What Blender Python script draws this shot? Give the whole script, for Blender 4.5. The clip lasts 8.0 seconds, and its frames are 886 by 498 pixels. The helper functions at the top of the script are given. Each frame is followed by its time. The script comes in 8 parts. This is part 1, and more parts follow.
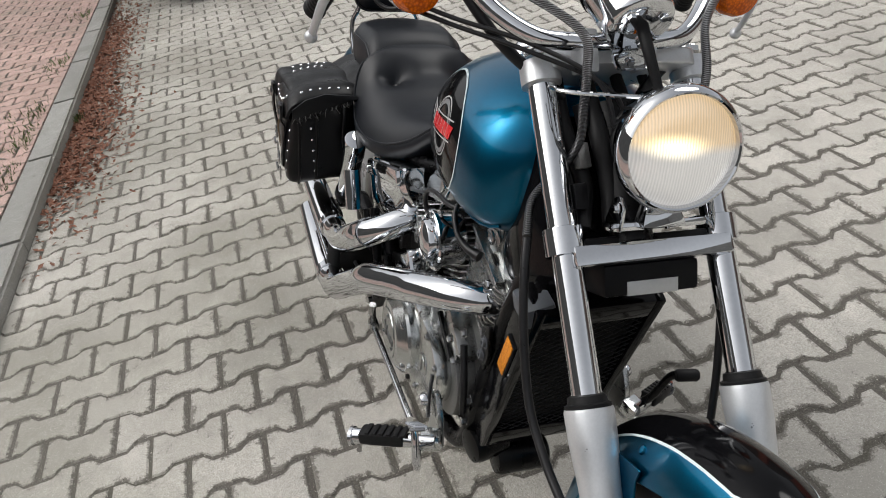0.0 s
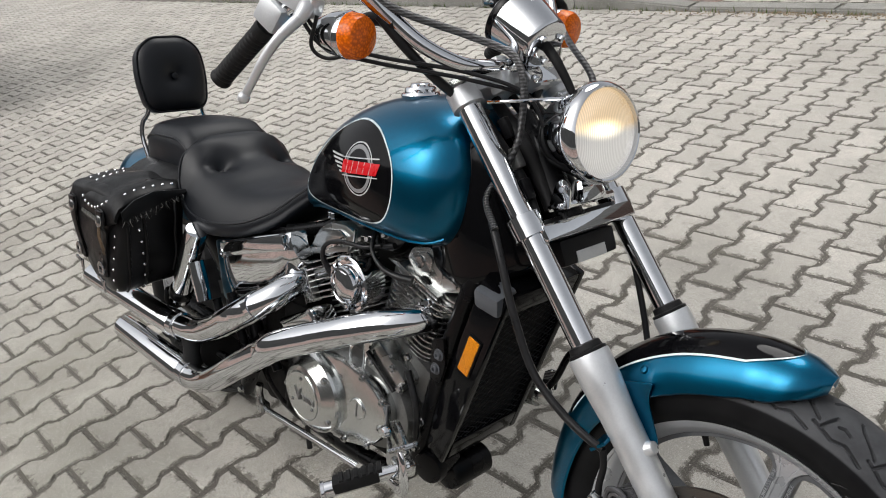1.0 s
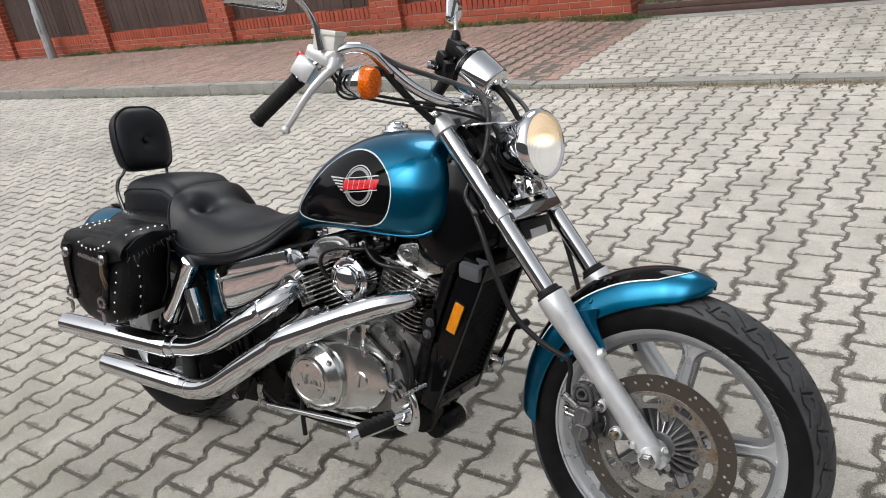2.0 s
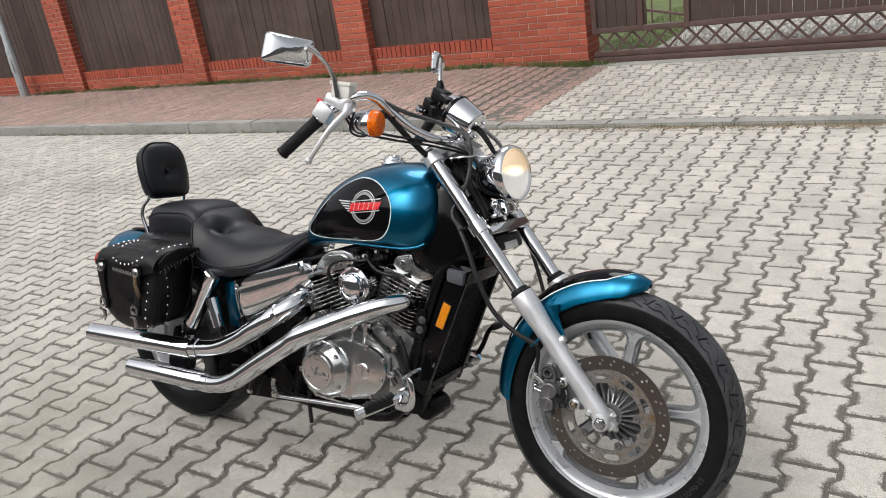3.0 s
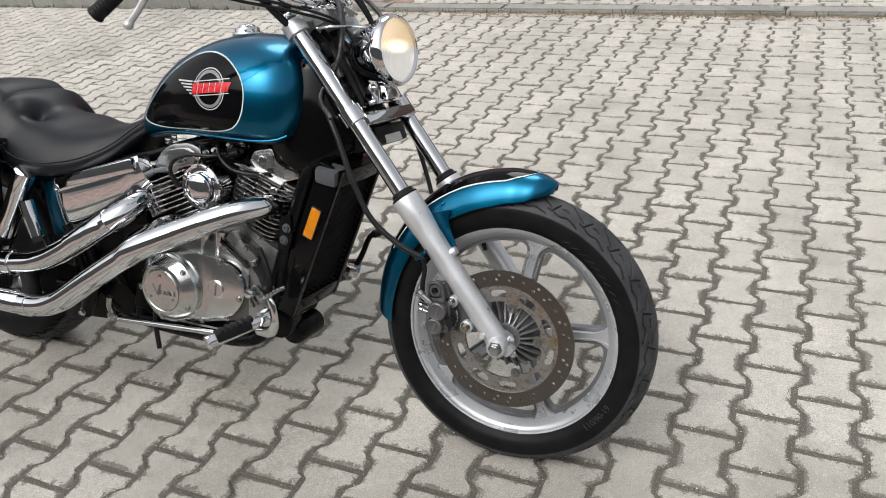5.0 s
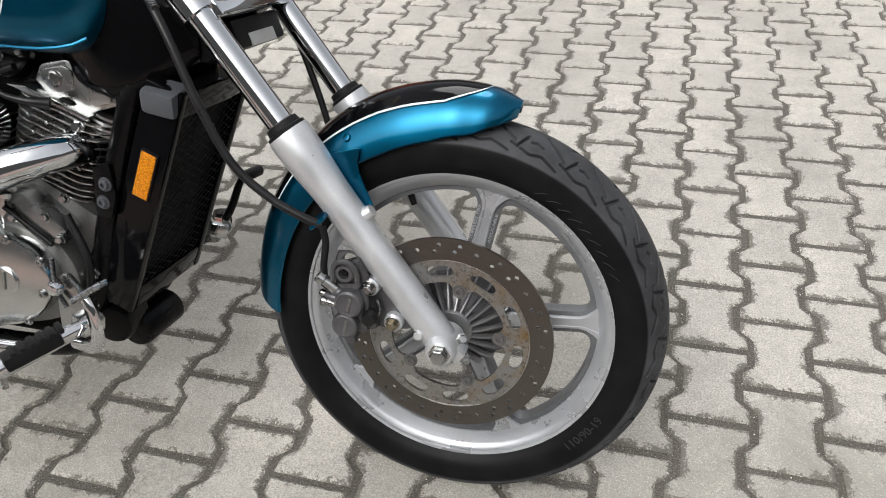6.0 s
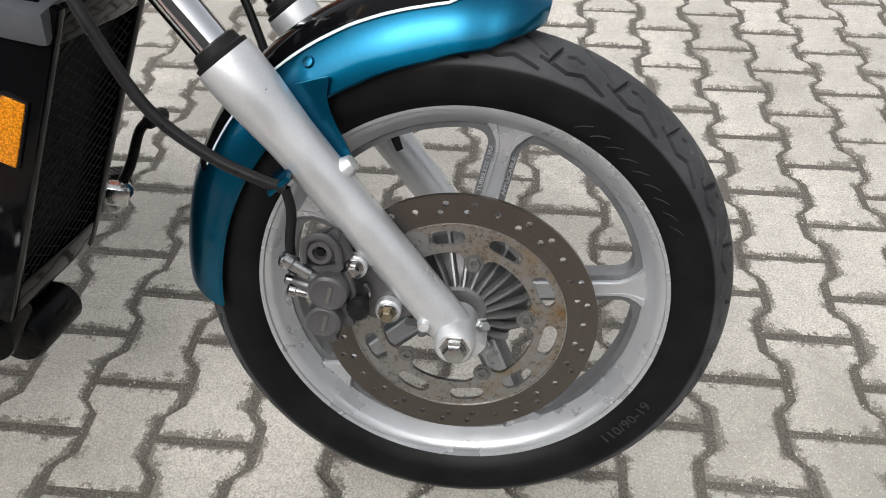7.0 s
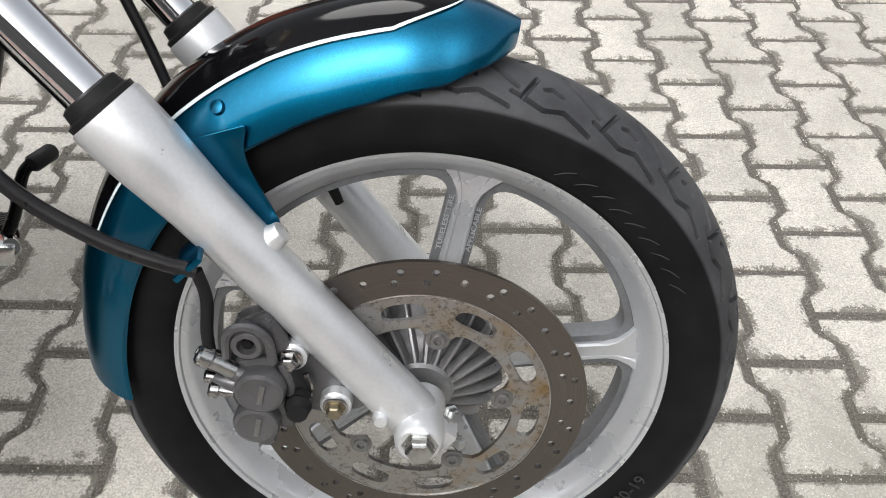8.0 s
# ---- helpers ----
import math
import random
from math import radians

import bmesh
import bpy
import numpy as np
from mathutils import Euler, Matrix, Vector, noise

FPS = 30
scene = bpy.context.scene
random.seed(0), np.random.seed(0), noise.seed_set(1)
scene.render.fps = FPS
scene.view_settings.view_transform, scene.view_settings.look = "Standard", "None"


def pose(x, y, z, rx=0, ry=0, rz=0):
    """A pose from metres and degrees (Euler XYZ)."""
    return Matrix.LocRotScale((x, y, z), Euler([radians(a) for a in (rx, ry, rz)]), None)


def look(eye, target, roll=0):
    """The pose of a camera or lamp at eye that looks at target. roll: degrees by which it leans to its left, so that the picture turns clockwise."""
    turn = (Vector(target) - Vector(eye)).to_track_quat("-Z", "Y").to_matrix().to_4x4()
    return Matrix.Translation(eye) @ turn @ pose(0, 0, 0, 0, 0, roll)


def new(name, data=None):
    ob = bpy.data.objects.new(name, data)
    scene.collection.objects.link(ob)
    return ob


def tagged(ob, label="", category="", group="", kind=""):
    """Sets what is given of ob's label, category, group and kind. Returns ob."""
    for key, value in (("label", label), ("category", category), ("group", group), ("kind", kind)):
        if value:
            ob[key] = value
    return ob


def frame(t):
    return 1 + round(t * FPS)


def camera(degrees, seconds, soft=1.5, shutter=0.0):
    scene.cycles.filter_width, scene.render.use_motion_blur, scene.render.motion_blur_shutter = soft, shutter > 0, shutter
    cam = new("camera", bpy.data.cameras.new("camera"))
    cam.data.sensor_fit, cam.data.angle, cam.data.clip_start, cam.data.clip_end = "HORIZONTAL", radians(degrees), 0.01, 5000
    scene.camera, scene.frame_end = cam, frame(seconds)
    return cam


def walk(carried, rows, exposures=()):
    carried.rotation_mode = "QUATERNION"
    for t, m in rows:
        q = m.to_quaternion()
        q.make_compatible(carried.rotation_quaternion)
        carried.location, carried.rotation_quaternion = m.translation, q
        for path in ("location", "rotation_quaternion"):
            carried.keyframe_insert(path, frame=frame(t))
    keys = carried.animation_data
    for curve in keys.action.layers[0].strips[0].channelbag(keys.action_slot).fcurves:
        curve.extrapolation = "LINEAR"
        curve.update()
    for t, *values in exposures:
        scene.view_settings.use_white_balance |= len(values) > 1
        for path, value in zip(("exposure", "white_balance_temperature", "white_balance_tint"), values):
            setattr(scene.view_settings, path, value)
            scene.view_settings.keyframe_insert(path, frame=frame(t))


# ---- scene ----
cam = camera(59.5, 8.0, 1.0)
PATH = [
    (0, (-0.118, -0.523, 1.381), (-1.799, -0.213, 0.343), -12.4),
    (0.5, (-0.086, -0.78, 1.408), (-1.64, -0.013, 0.41), -11.8),
    (1, (-0.187, -1.01, 1.385), (-1.561, 0.108, 0.457), -11.4),
    (1.5, (-0.173, -1.311, 1.398), (-1.382, 0.03, 0.536), -10.7),
    (2, (-0.079, -1.585, 1.453), (-1.189, -0.123, 0.66), -10.1),
    (3.3, (0.108, -2.033, 1.565), (-0.918, -0.473, 0.85), -8.6),
    (3.5, (0.111, -2.063, 1.569), (-0.902, -0.498, 0.845), -8.4),
    (4, (0.093, -2.04, 1.563), (-0.867, -0.466, 0.786), -7.6),
    (4.5, (0.052, -1.863, 1.508), (-0.827, -0.291, 0.639), -6.7),
    (4.7, (0.02, -1.781, 1.472), (-0.816, -0.212, 0.556), -6.3),
    (5.8, (-0.276, -1.249, 1.241), (-0.815, 0.265, 0.05), -4.4),
    (6, (-0.315, -1.147, 1.197), (-0.787, 0.356, -0.035), -4.0),
    (6.5, (-0.405, -1.003, 1.112), (-0.712, 0.469, -0.206), -2.6),
    (7, (-0.523, -0.927, 1.042), (-0.691, 0.515, -0.334), -1.1),
    (7.5, (-0.568, -0.874, 0.986), (-0.638, 0.546, -0.421), -0.1),
    (8, (-0.553, -0.751, 0.996), (-0.565, 0.664, -0.418), 0.3),
]
walk(cam, [(t, look(eye, target, roll)) for t, eye, target, roll in PATH], [(0, 0.27), (0.5, 0.27), (1.5, 0.4), (3.5, 0.48), (4.5, 0.48), (6.5, 0.54), (7.5, 0.68), (8, 0.78)])
BIKE = pose(-0.583, -0.313, 0.008, -14.5, 0.0, 0.0)

# ---- light ----
world = bpy.data.worlds.new("overcast_sky")
scene.world = world
world.use_nodes = True
wn, wl = world.node_tree.nodes, world.node_tree.links
sky = wn.new("ShaderNodeTexSky")
sky.sky_type = "NISHITA"
sky.sun_disc = False
sky.sun_elevation, sky.sun_rotation = radians(52), radians(200)
sky.air_density, sky.dust_density, sky.ozone_density = 1.0, 6.0, 1.0
grey = wn.new("ShaderNodeHueSaturation")
grey.inputs["Saturation"].default_value = 0.18
wl.new(sky.outputs[0], grey.inputs["Color"])
wl.new(grey.outputs[0], wn["Background"].inputs["Color"])
wn["Background"].inputs["Strength"].default_value = 0.15

sun = new("sun", bpy.data.lights.new("sun", "SUN"))
sun.data.energy, sun.data.angle, sun.data.color = 1.0, radians(28), (1.0, 0.985, 0.965)
sun.matrix_world = look((-2.5, 5, 7), (-1, 0, 0))

# ---- materials ----


def nodes_of(name):
    m = bpy.data.materials.new(name)
    m.use_nodes = True
    t = m.node_tree
    return m, t.nodes, t.links, t.nodes["Principled BSDF"]


def noise_tex(n, l, vec, scale, detail=4, rough=0.55):
    x = n.new("ShaderNodeTexNoise")
    x.inputs["Scale"].default_value, x.inputs["Detail"].default_value, x.inputs["Roughness"].default_value = scale, detail, rough
    l.new(vec, x.inputs["Vector"])
    return x.outputs["Fac"]


def remap(n, l, val, a, b, c=0.0, d=1.0):
    x = n.new("ShaderNodeMapRange")
    for i, v in zip(("From Min", "From Max", "To Min", "To Max"), (a, b, c, d)):
        x.inputs[i].default_value = v
    l.new(val, x.inputs["Value"])
    return x.outputs[0]


def blend(n, l, fac, a, b, mode="MIX"):
    x = n.new("ShaderNodeMix")
    x.data_type, x.blend_type = "RGBA", mode
    for sock, v in ((x.inputs[0], fac), (x.inputs[6], a), (x.inputs[7], b)):
        if isinstance(v, (int, float)):
            sock.default_value = v
        elif isinstance(v, tuple):
            sock.default_value = (*v, 1)
        else:
            l.new(v, sock)
    return x.outputs[2]


def maths(n, l, op, a, b=0.0):
    x = n.new("ShaderNodeMath")
    x.operation = op
    for sock, v in zip(x.inputs, (a, b)):
        if isinstance(v, (int, float)):
            sock.default_value = v
        else:
            l.new(v, sock)
    return x.outputs[0]


def add_bump(n, l, b, height, strength=0.3, dist=0.001):
    x = n.new("ShaderNodeBump")
    x.inputs["Strength"].default_value, x.inputs["Distance"].default_value = strength, dist
    l.new(height, x.inputs["Height"])
    l.new(x.outputs[0], b.inputs["Normal"])


def plain(name, color, rough=0.5, metal=0.0, var=0.25, scale=9.0, fine=140.0, bump=0.0, dist=0.0006, coat=0.0, rvar=0.12, spec=0.5):
    """A surface with cloudy wear at one scale and grain at another."""
    m, n, l, b = nodes_of(name)
    tc = n.new("ShaderNodeTexCoord").outputs["Object"]
    big, small = noise_tex(n, l, tc, scale, 5), noise_tex(n, l, tc, fine, 3)
    mixed = maths(n, l, "ADD", maths(n, l, "MULTIPLY", big, 0.65), maths(n, l, "MULTIPLY", small, 0.35))
    f = remap(n, l, mixed, 0.3, 0.7)
    dark = tuple(c * (1 - var) for c in color)
    light = tuple(min(1.0, c * (1 + var * 0.6)) for c in color)
    l.new(blend(n, l, f, dark, light), b.inputs["Base Color"])
    l.new(remap(n, l, big, 0.3, 0.7, max(0.02, rough - rvar), min(1.0, rough + rvar)), b.inputs["Roughness"])
    b.inputs["Metallic"].default_value = metal
    b.inputs["Coat Weight"].default_value, b.inputs["Coat Roughness"].default_value = coat, 0.04
    b.inputs["Specular IOR Level"].default_value = spec
    if bump:
        add_bump(n, l, b, mixed, bump, dist)
    return m


CHROME = plain("chrome", (0.67, 0.685, 0.705), 0.035, 1.0, 0.06, 14, 200, rvar=0.02)
WORN_CHROME = plain("worn_chrome", (0.42, 0.42, 0.42), 0.22, 1.0, 0.3, 22, 160, rvar=0.1)
POLISHED = plain("polished_alloy", (0.6, 0.615, 0.61), 0.2, 1.0, 0.12, 9, 320, 0.05, 0.0002, rvar=0.05)
CAST = plain("cast_alloy", (0.2, 0.2, 0.195), 0.42, 0.75, 0.35, 20, 300, 0.4, 0.0005)
SATIN = plain("satin_alloy", (0.44, 0.45, 0.445), 0.27, 0.98, 0.2, 14, 260, 0.25, 0.0004, rvar=0.08)
CALIPER_GREY = plain("caliper_grey", (0.11, 0.11, 0.115), 0.34, 0.55, 0.3, 22, 280, 0.3, 0.0004)
CAP_GREY = plain("greyed_black_plastic", (0.07, 0.075, 0.085), 0.4, 0.0, 0.2, 18, 250, 0.1)
FIN = plain("machined_fin", (0.6, 0.6, 0.59), 0.27, 0.95, 0.2, 18, 260, 0.2, 0.0003)
FRAYED = plain("frayed_leather", (0.16, 0.16, 0.15), 0.9, 0.0, 0.5, 60, 300)
SILVER = plain("silver_paint", (0.61, 0.625, 0.64), 0.36, 0.6, 0.12, 16, 300, 0.08, 0.0003, coat=0.1)
WHEEL_RECESS = plain("dull_grey_wheel_recess", (0.14, 0.146, 0.153), 0.5, 0.3, 0.35, 16, 240, 0.25, 0.0005)
WHEEL_SILVER = plain("wheel_silver_paint", (0.46, 0.475, 0.495), 0.32, 0.52, 0.1, 14, 260, 0.1, 0.0003)
HUB_GREY = plain("cast_hub_grey", (0.27, 0.27, 0.275), 0.36, 0.7, 0.3, 20, 260, 0.3, 0.0005)
# hub grey darkened for contrast: shade between the fins is in the colour
HUB_SHADE = plain("hub_grey_in_shade", (0.1, 0.1, 0.103), 0.4, 0.6, 0.4, 24, 260, 0.3, 0.0005)
BRASS = plain("yellowed_zinc", (0.3, 0.265, 0.19), 0.38, 1.0, 0.35, 60, 300)
BLACK_GLOSS = plain("black_gloss_paint", (0.003, 0.003, 0.0036), 0.08, 0.0, 0.3, 12, 120, rvar=0.04, spec=0.16)
BLACK_PLASTIC = plain("black_plastic", (0.005, 0.005, 0.006), 0.4, 0.0, 0.35, 18, 250, 0.15, spec=0.17)
BLACK_FRAME = plain("black_frame_paint", (0.0035, 0.0035, 0.004), 0.28, 0.0, 0.4, 16, 180, 0.1, spec=0.17)
# oily metal taken to near-black: shade among the works is in the colour
GRIME_SHADE = plain("oily_metal_in_shade", (0.0042, 0.0041, 0.004), 0.5, 0.1, 0.6, 22, 180, 0.5, 0.001, spec=0.15)
TYRE_PRINT = plain("scuffed_rubber_lettering", (0.022, 0.022, 0.023), 0.7, 0.0, 0.5, 90, 300)
RUBBER = plain("rubber", (0.009, 0.009, 0.0095), 0.55, 0.0, 0.3, 20, 260, 0.2, spec=0.2)
SEAT_VINYL = plain("black_seat_vinyl", (0.0058, 0.0072, 0.0102), 0.45, 0.0, 0.25, 10, 520, 0.35, 0.0004, rvar=0.06, spec=0.3)
LEATHER = plain("black_leather", (0.0035, 0.0036, 0.0042), 0.4, 0.0, 0.6, 16, 380, 0.6, 0.0008, rvar=0.16, spec=0.25)
STITCH = plain("grey_lacing", (0.12, 0.115, 0.10), 0.7, 0.0, 0.4, 40, 300)
TASSEL = plain("tan_suede", (0.1, 0.065, 0.035), 0.85, 0.0, 0.4, 60, 400)
RED = plain("red_enamel", (0.6, 0.008, 0.014), 0.25, 0.0, 0.15, 20, 200, coat=0.15)
RING_GREY = plain("grey_print", (0.26, 0.265, 0.27), 0.35, 0.3, 0.1, 20, 200)
GREY_PRINT = plain("silver_print", (0.55, 0.56, 0.56), 0.35, 0.3, 0.1, 20, 200)
PIN = plain("pale_pinstripe", (0.62, 0.72, 0.74), 0.3, 0.0, 0.1, 20, 200, coat=0.4)
CREAM = plain("cream_plastic", (0.66, 0.66, 0.62), 0.4, 0.0, 0.1, 20, 200)
TAIL_RED = plain("red_lens", (0.4, 0.01, 0.008), 0.15, 0.0, 0.2, 30, 200, coat=0.6)
CABLE = plain("cable_sheath", (0.011, 0.011, 0.012), 0.36, 0.0, 0.3, 30, 260, spec=0.3)
GLASS_DARK = plain("dark_glass", (0.01, 0.01, 0.011), 0.08, 0.0, 0.2, 5, 40, coat=0.6)


def teal_paint():
    m, n, l, b = nodes_of("teal_metallic_paint")
    tc = n.new("ShaderNodeTexCoord").outputs["Object"]
    big, flake = noise_tex(n, l, tc, 5, 3), noise_tex(n, l, tc, 1400, 2)
    c = blend(n, l, remap(n, l, flake, 0.35, 0.65), (0.0002, 0.07, 0.145), (0.0004, 0.15, 0.275))
    c = blend(n, l, remap(n, l, big, 0.35, 0.7, 0.0, 0.25), c, (0.0003, 0.098, 0.185))
    l.new(c, b.inputs["Base Color"])
    b.inputs["Metallic"].default_value, b.inputs["Roughness"].default_value = 0.97, 0.3
    b.inputs["Coat Weight"].default_value, b.inputs["Coat Roughness"].default_value = 0.35, 0.015
    return m


TEAL = teal_paint()


def ribbed_metal():
    m, n, l, b = nodes_of("spiral_wound_sleeve")
    tc = n.new("ShaderNodeTexCoord").outputs["Object"]
    w = n.new("ShaderNodeTexWave")
    w.inputs["Scale"].default_value, w.bands_direction = 150, "Z"
    l.new(tc, w.inputs["Vector"])
    l.new(blend(n, l, w.outputs["Fac"], (0.012, 0.012, 0.012), (0.17, 0.17, 0.175)), b.inputs["Base Color"])
    b.inputs["Metallic"].default_value, b.inputs["Roughness"].default_value = 0.9, 0.35
    add_bump(n, l, b, w.outputs["Fac"], 0.8, 0.001)
    return m


SPIRAL = ribbed_metal()


def lens_mat(name, color, cell, rough=0.12):
    m, n, l, b = nodes_of(name)
    tc = n.new("ShaderNodeTexCoord").outputs["Object"]
    v = n.new("ShaderNodeTexVoronoi")
    v.inputs["Scale"].default_value = cell
    l.new(tc, v.inputs["Vector"])
    l.new(blend(n, l, remap(n, l, v.outputs["Distance"], 0.0, 0.7), tuple(min(1, c * 1.35) for c in color), tuple(c * 0.55 for c in color)), b.inputs["Base Color"])
    b.inputs["Roughness"].default_value = rough
    b.inputs["Coat Weight"].default_value = 0.05
    b.inputs["Specular IOR Level"].default_value = 0.3
    b.inputs["Subsurface Weight"].default_value = 0.1
    b.inputs["Subsurface Radius"].default_value = (0.02, 0.008, 0.002)
    add_bump(n, l, b, v.outputs["Distance"], 0.5, 0.001)
    return m


AMBER = lens_mat("amber_lens", (1.0, 0.165, 0.003), 220)
REFLECTOR_AMBER = lens_mat("amber_reflector", (0.75, 0.26, 0.01), 420)


def headlamp_glass():
    m, n, l, b = nodes_of("fluted_headlamp_glass")
    tc = n.new("ShaderNodeTexCoord").outputs["Object"]
    w = n.new("ShaderNodeTexWave")
    w.inputs["Scale"].default_value, w.bands_direction = 84, "Y"
    w.inputs["Distortion"].default_value = 0.4
    l.new(tc, w.inputs["Vector"])
    s = n.new("ShaderNodeSeparateXYZ")
    l.new(tc, s.inputs[0])
    # the lit filament's low beam: bright band across the middle, amber upper half
    r2 = maths(n, l, "ADD", maths(n, l, "MULTIPLY", maths(n, l, "ADD", s.outputs[1], 0.018), maths(n, l, "ADD", s.outputs[1], 0.018)), maths(n, l, "MULTIPLY", maths(n, l, "MULTIPLY", maths(n, l, "ADD", s.outputs[2], -0.01), maths(n, l, "ADD", s.outputs[2], -0.01)), 8.0))
    hot = remap(n, l, maths(n, l, "POWER", r2, 0.5), 0.0, 0.06, 1.0, 0.0)
    up = remap(n, l, s.outputs[2], 0.0, 0.014, 0.0, 1.0)
    amber = maths(n, l, "MULTIPLY", maths(n, l, "MULTIPLY", up, remap(n, l, s.outputs[1], -0.05, 0.06, 1.1, 0.4)), remap(n, l, w.outputs["Fac"], 0, 1, 0.75, 1.0))
    glow = blend(n, l, up, (1.0, 0.97, 0.94), (1.0, 0.7, 0.38))
    power0 = maths(n, l, "ADD", maths(n, l, "MULTIPLY", amber, 0.26), remap(n, l, w.outputs["Fac"], 0, 1, 0.28, 0.38))
    glow = blend(n, l, hot, glow, (1.0, 0.84, 0.5))
    power = maths(n, l, "ADD", power0, maths(n, l, "MULTIPLY", maths(n, l, "MULTIPLY", maths(n, l, "POWER", hot, 2.0), remap(n, l, w.outputs["Fac"], 0, 1, 0.5, 1.0)), 3.0))
    b.inputs["Base Color"].default_value = (0.4, 0.4, 0.39, 1)
    b.inputs["Roughness"].default_value = 0.14
    b.inputs["Metallic"].default_value = 0.6
    b.inputs["Coat Weight"].default_value = 0.6
    l.new(glow, b.inputs["Emission Color"])
    l.new(power, b.inputs["Emission Strength"])
    add_bump(n, l, b, w.outputs["Fac"], 0.3, 0.001)
    return m


HEADLAMP = headlamp_glass()


def disc_steel():
    m, n, l, b = nodes_of("browned_disc_steel")
    tc = n.new("ShaderNodeTexCoord").outputs["Object"]
    s = n.new("ShaderNodeSeparateXYZ")
    l.new(tc, s.inputs[0])
    rad = maths(n, l, "POWER", maths(n, l, "ADD", maths(n, l, "MULTIPLY", s.outputs[0], s.outputs[0]), maths(n, l, "MULTIPLY", s.outputs[2], s.outputs[2])), 0.5)
    rings = remap(n, l, noise_tex(n, l, rad, 700, 3), 0.3, 0.7)
    # rubbed band: darker fine rings; carrier: pale steel with rust blooms
    band = remap(n, l, rad, 0.1295, 0.1305)
    rust = remap(n, l, noise_tex(n, l, tc, 26, 6, 0.65), 0.42, 0.68)
    side = remap(n, l, s.outputs[0], -0.08, 0.12)
    rust = maths(n, l, "MULTIPLY", rust, remap(n, l, side, 0, 1, 0.15, 1.0))
    carrier = blend(n, l, rust, (0.31, 0.31, 0.304), (0.27, 0.18, 0.085))
    carrier = blend(n, l, remap(n, l, noise_tex(n, l, tc, 170, 4, 0.7), 0.52, 0.66, 0.0, 0.75), carrier, (0.1, 0.08, 0.06))
    rubbed = blend(n, l, rings, (0.1, 0.09, 0.081), (0.148, 0.133, 0.12))
    l.new(blend(n, l, band, carrier, rubbed), b.inputs["Base Color"])
    b.inputs["Metallic"].default_value = 0.85
    l.new(remap(n, l, band, 0, 1, 0.4, 0.28), b.inputs["Roughness"])
    add_bump(n, l, b, rings, 0.2, 0.0003)
    return m


DISC = disc_steel()


def tyre_rubber():
    m, n, l, b = nodes_of("tyre_rubber")
    tc = n.new("ShaderNodeTexCoord").outputs["Object"]
    s = n.new("ShaderNodeSeparateXYZ")
    l.new(tc, s.inputs[0])
    rad = maths(n, l, "POWER", maths(n, l, "ADD", maths(n, l, "MULTIPLY", s.outputs[0], s.outputs[0]), maths(n, l, "MULTIPLY", s.outputs[2], s.outputs[2])), 0.5)
    dust = remap(n, l, noise_tex(n, l, tc, 18, 6, 0.6), 0.35, 0.7)
    tread = remap(n, l, rad, 0.302, 0.305)
    c = blend(n, l, dust, (0.0055, 0.0056, 0.0062), (0.01, 0.0102, 0.011))
    d = blend(n, l, dust, (0.03, 0.031, 0.034), (0.062, 0.064, 0.068))
    l.new(blend(n, l, tread, c, d), b.inputs["Base Color"])
    l.new(remap(n, l, tread, 0, 1, 0.4, 0.6), b.inputs["Roughness"])
    l.new(remap(n, l, tread, 0, 1, 0.1, 0.25), b.inputs["Specular IOR Level"])
    add_bump(n, l, b, noise_tex(n, l, tc, 300, 3), 0.25, 0.0006)
    return m


TYRE = tyre_rubber()


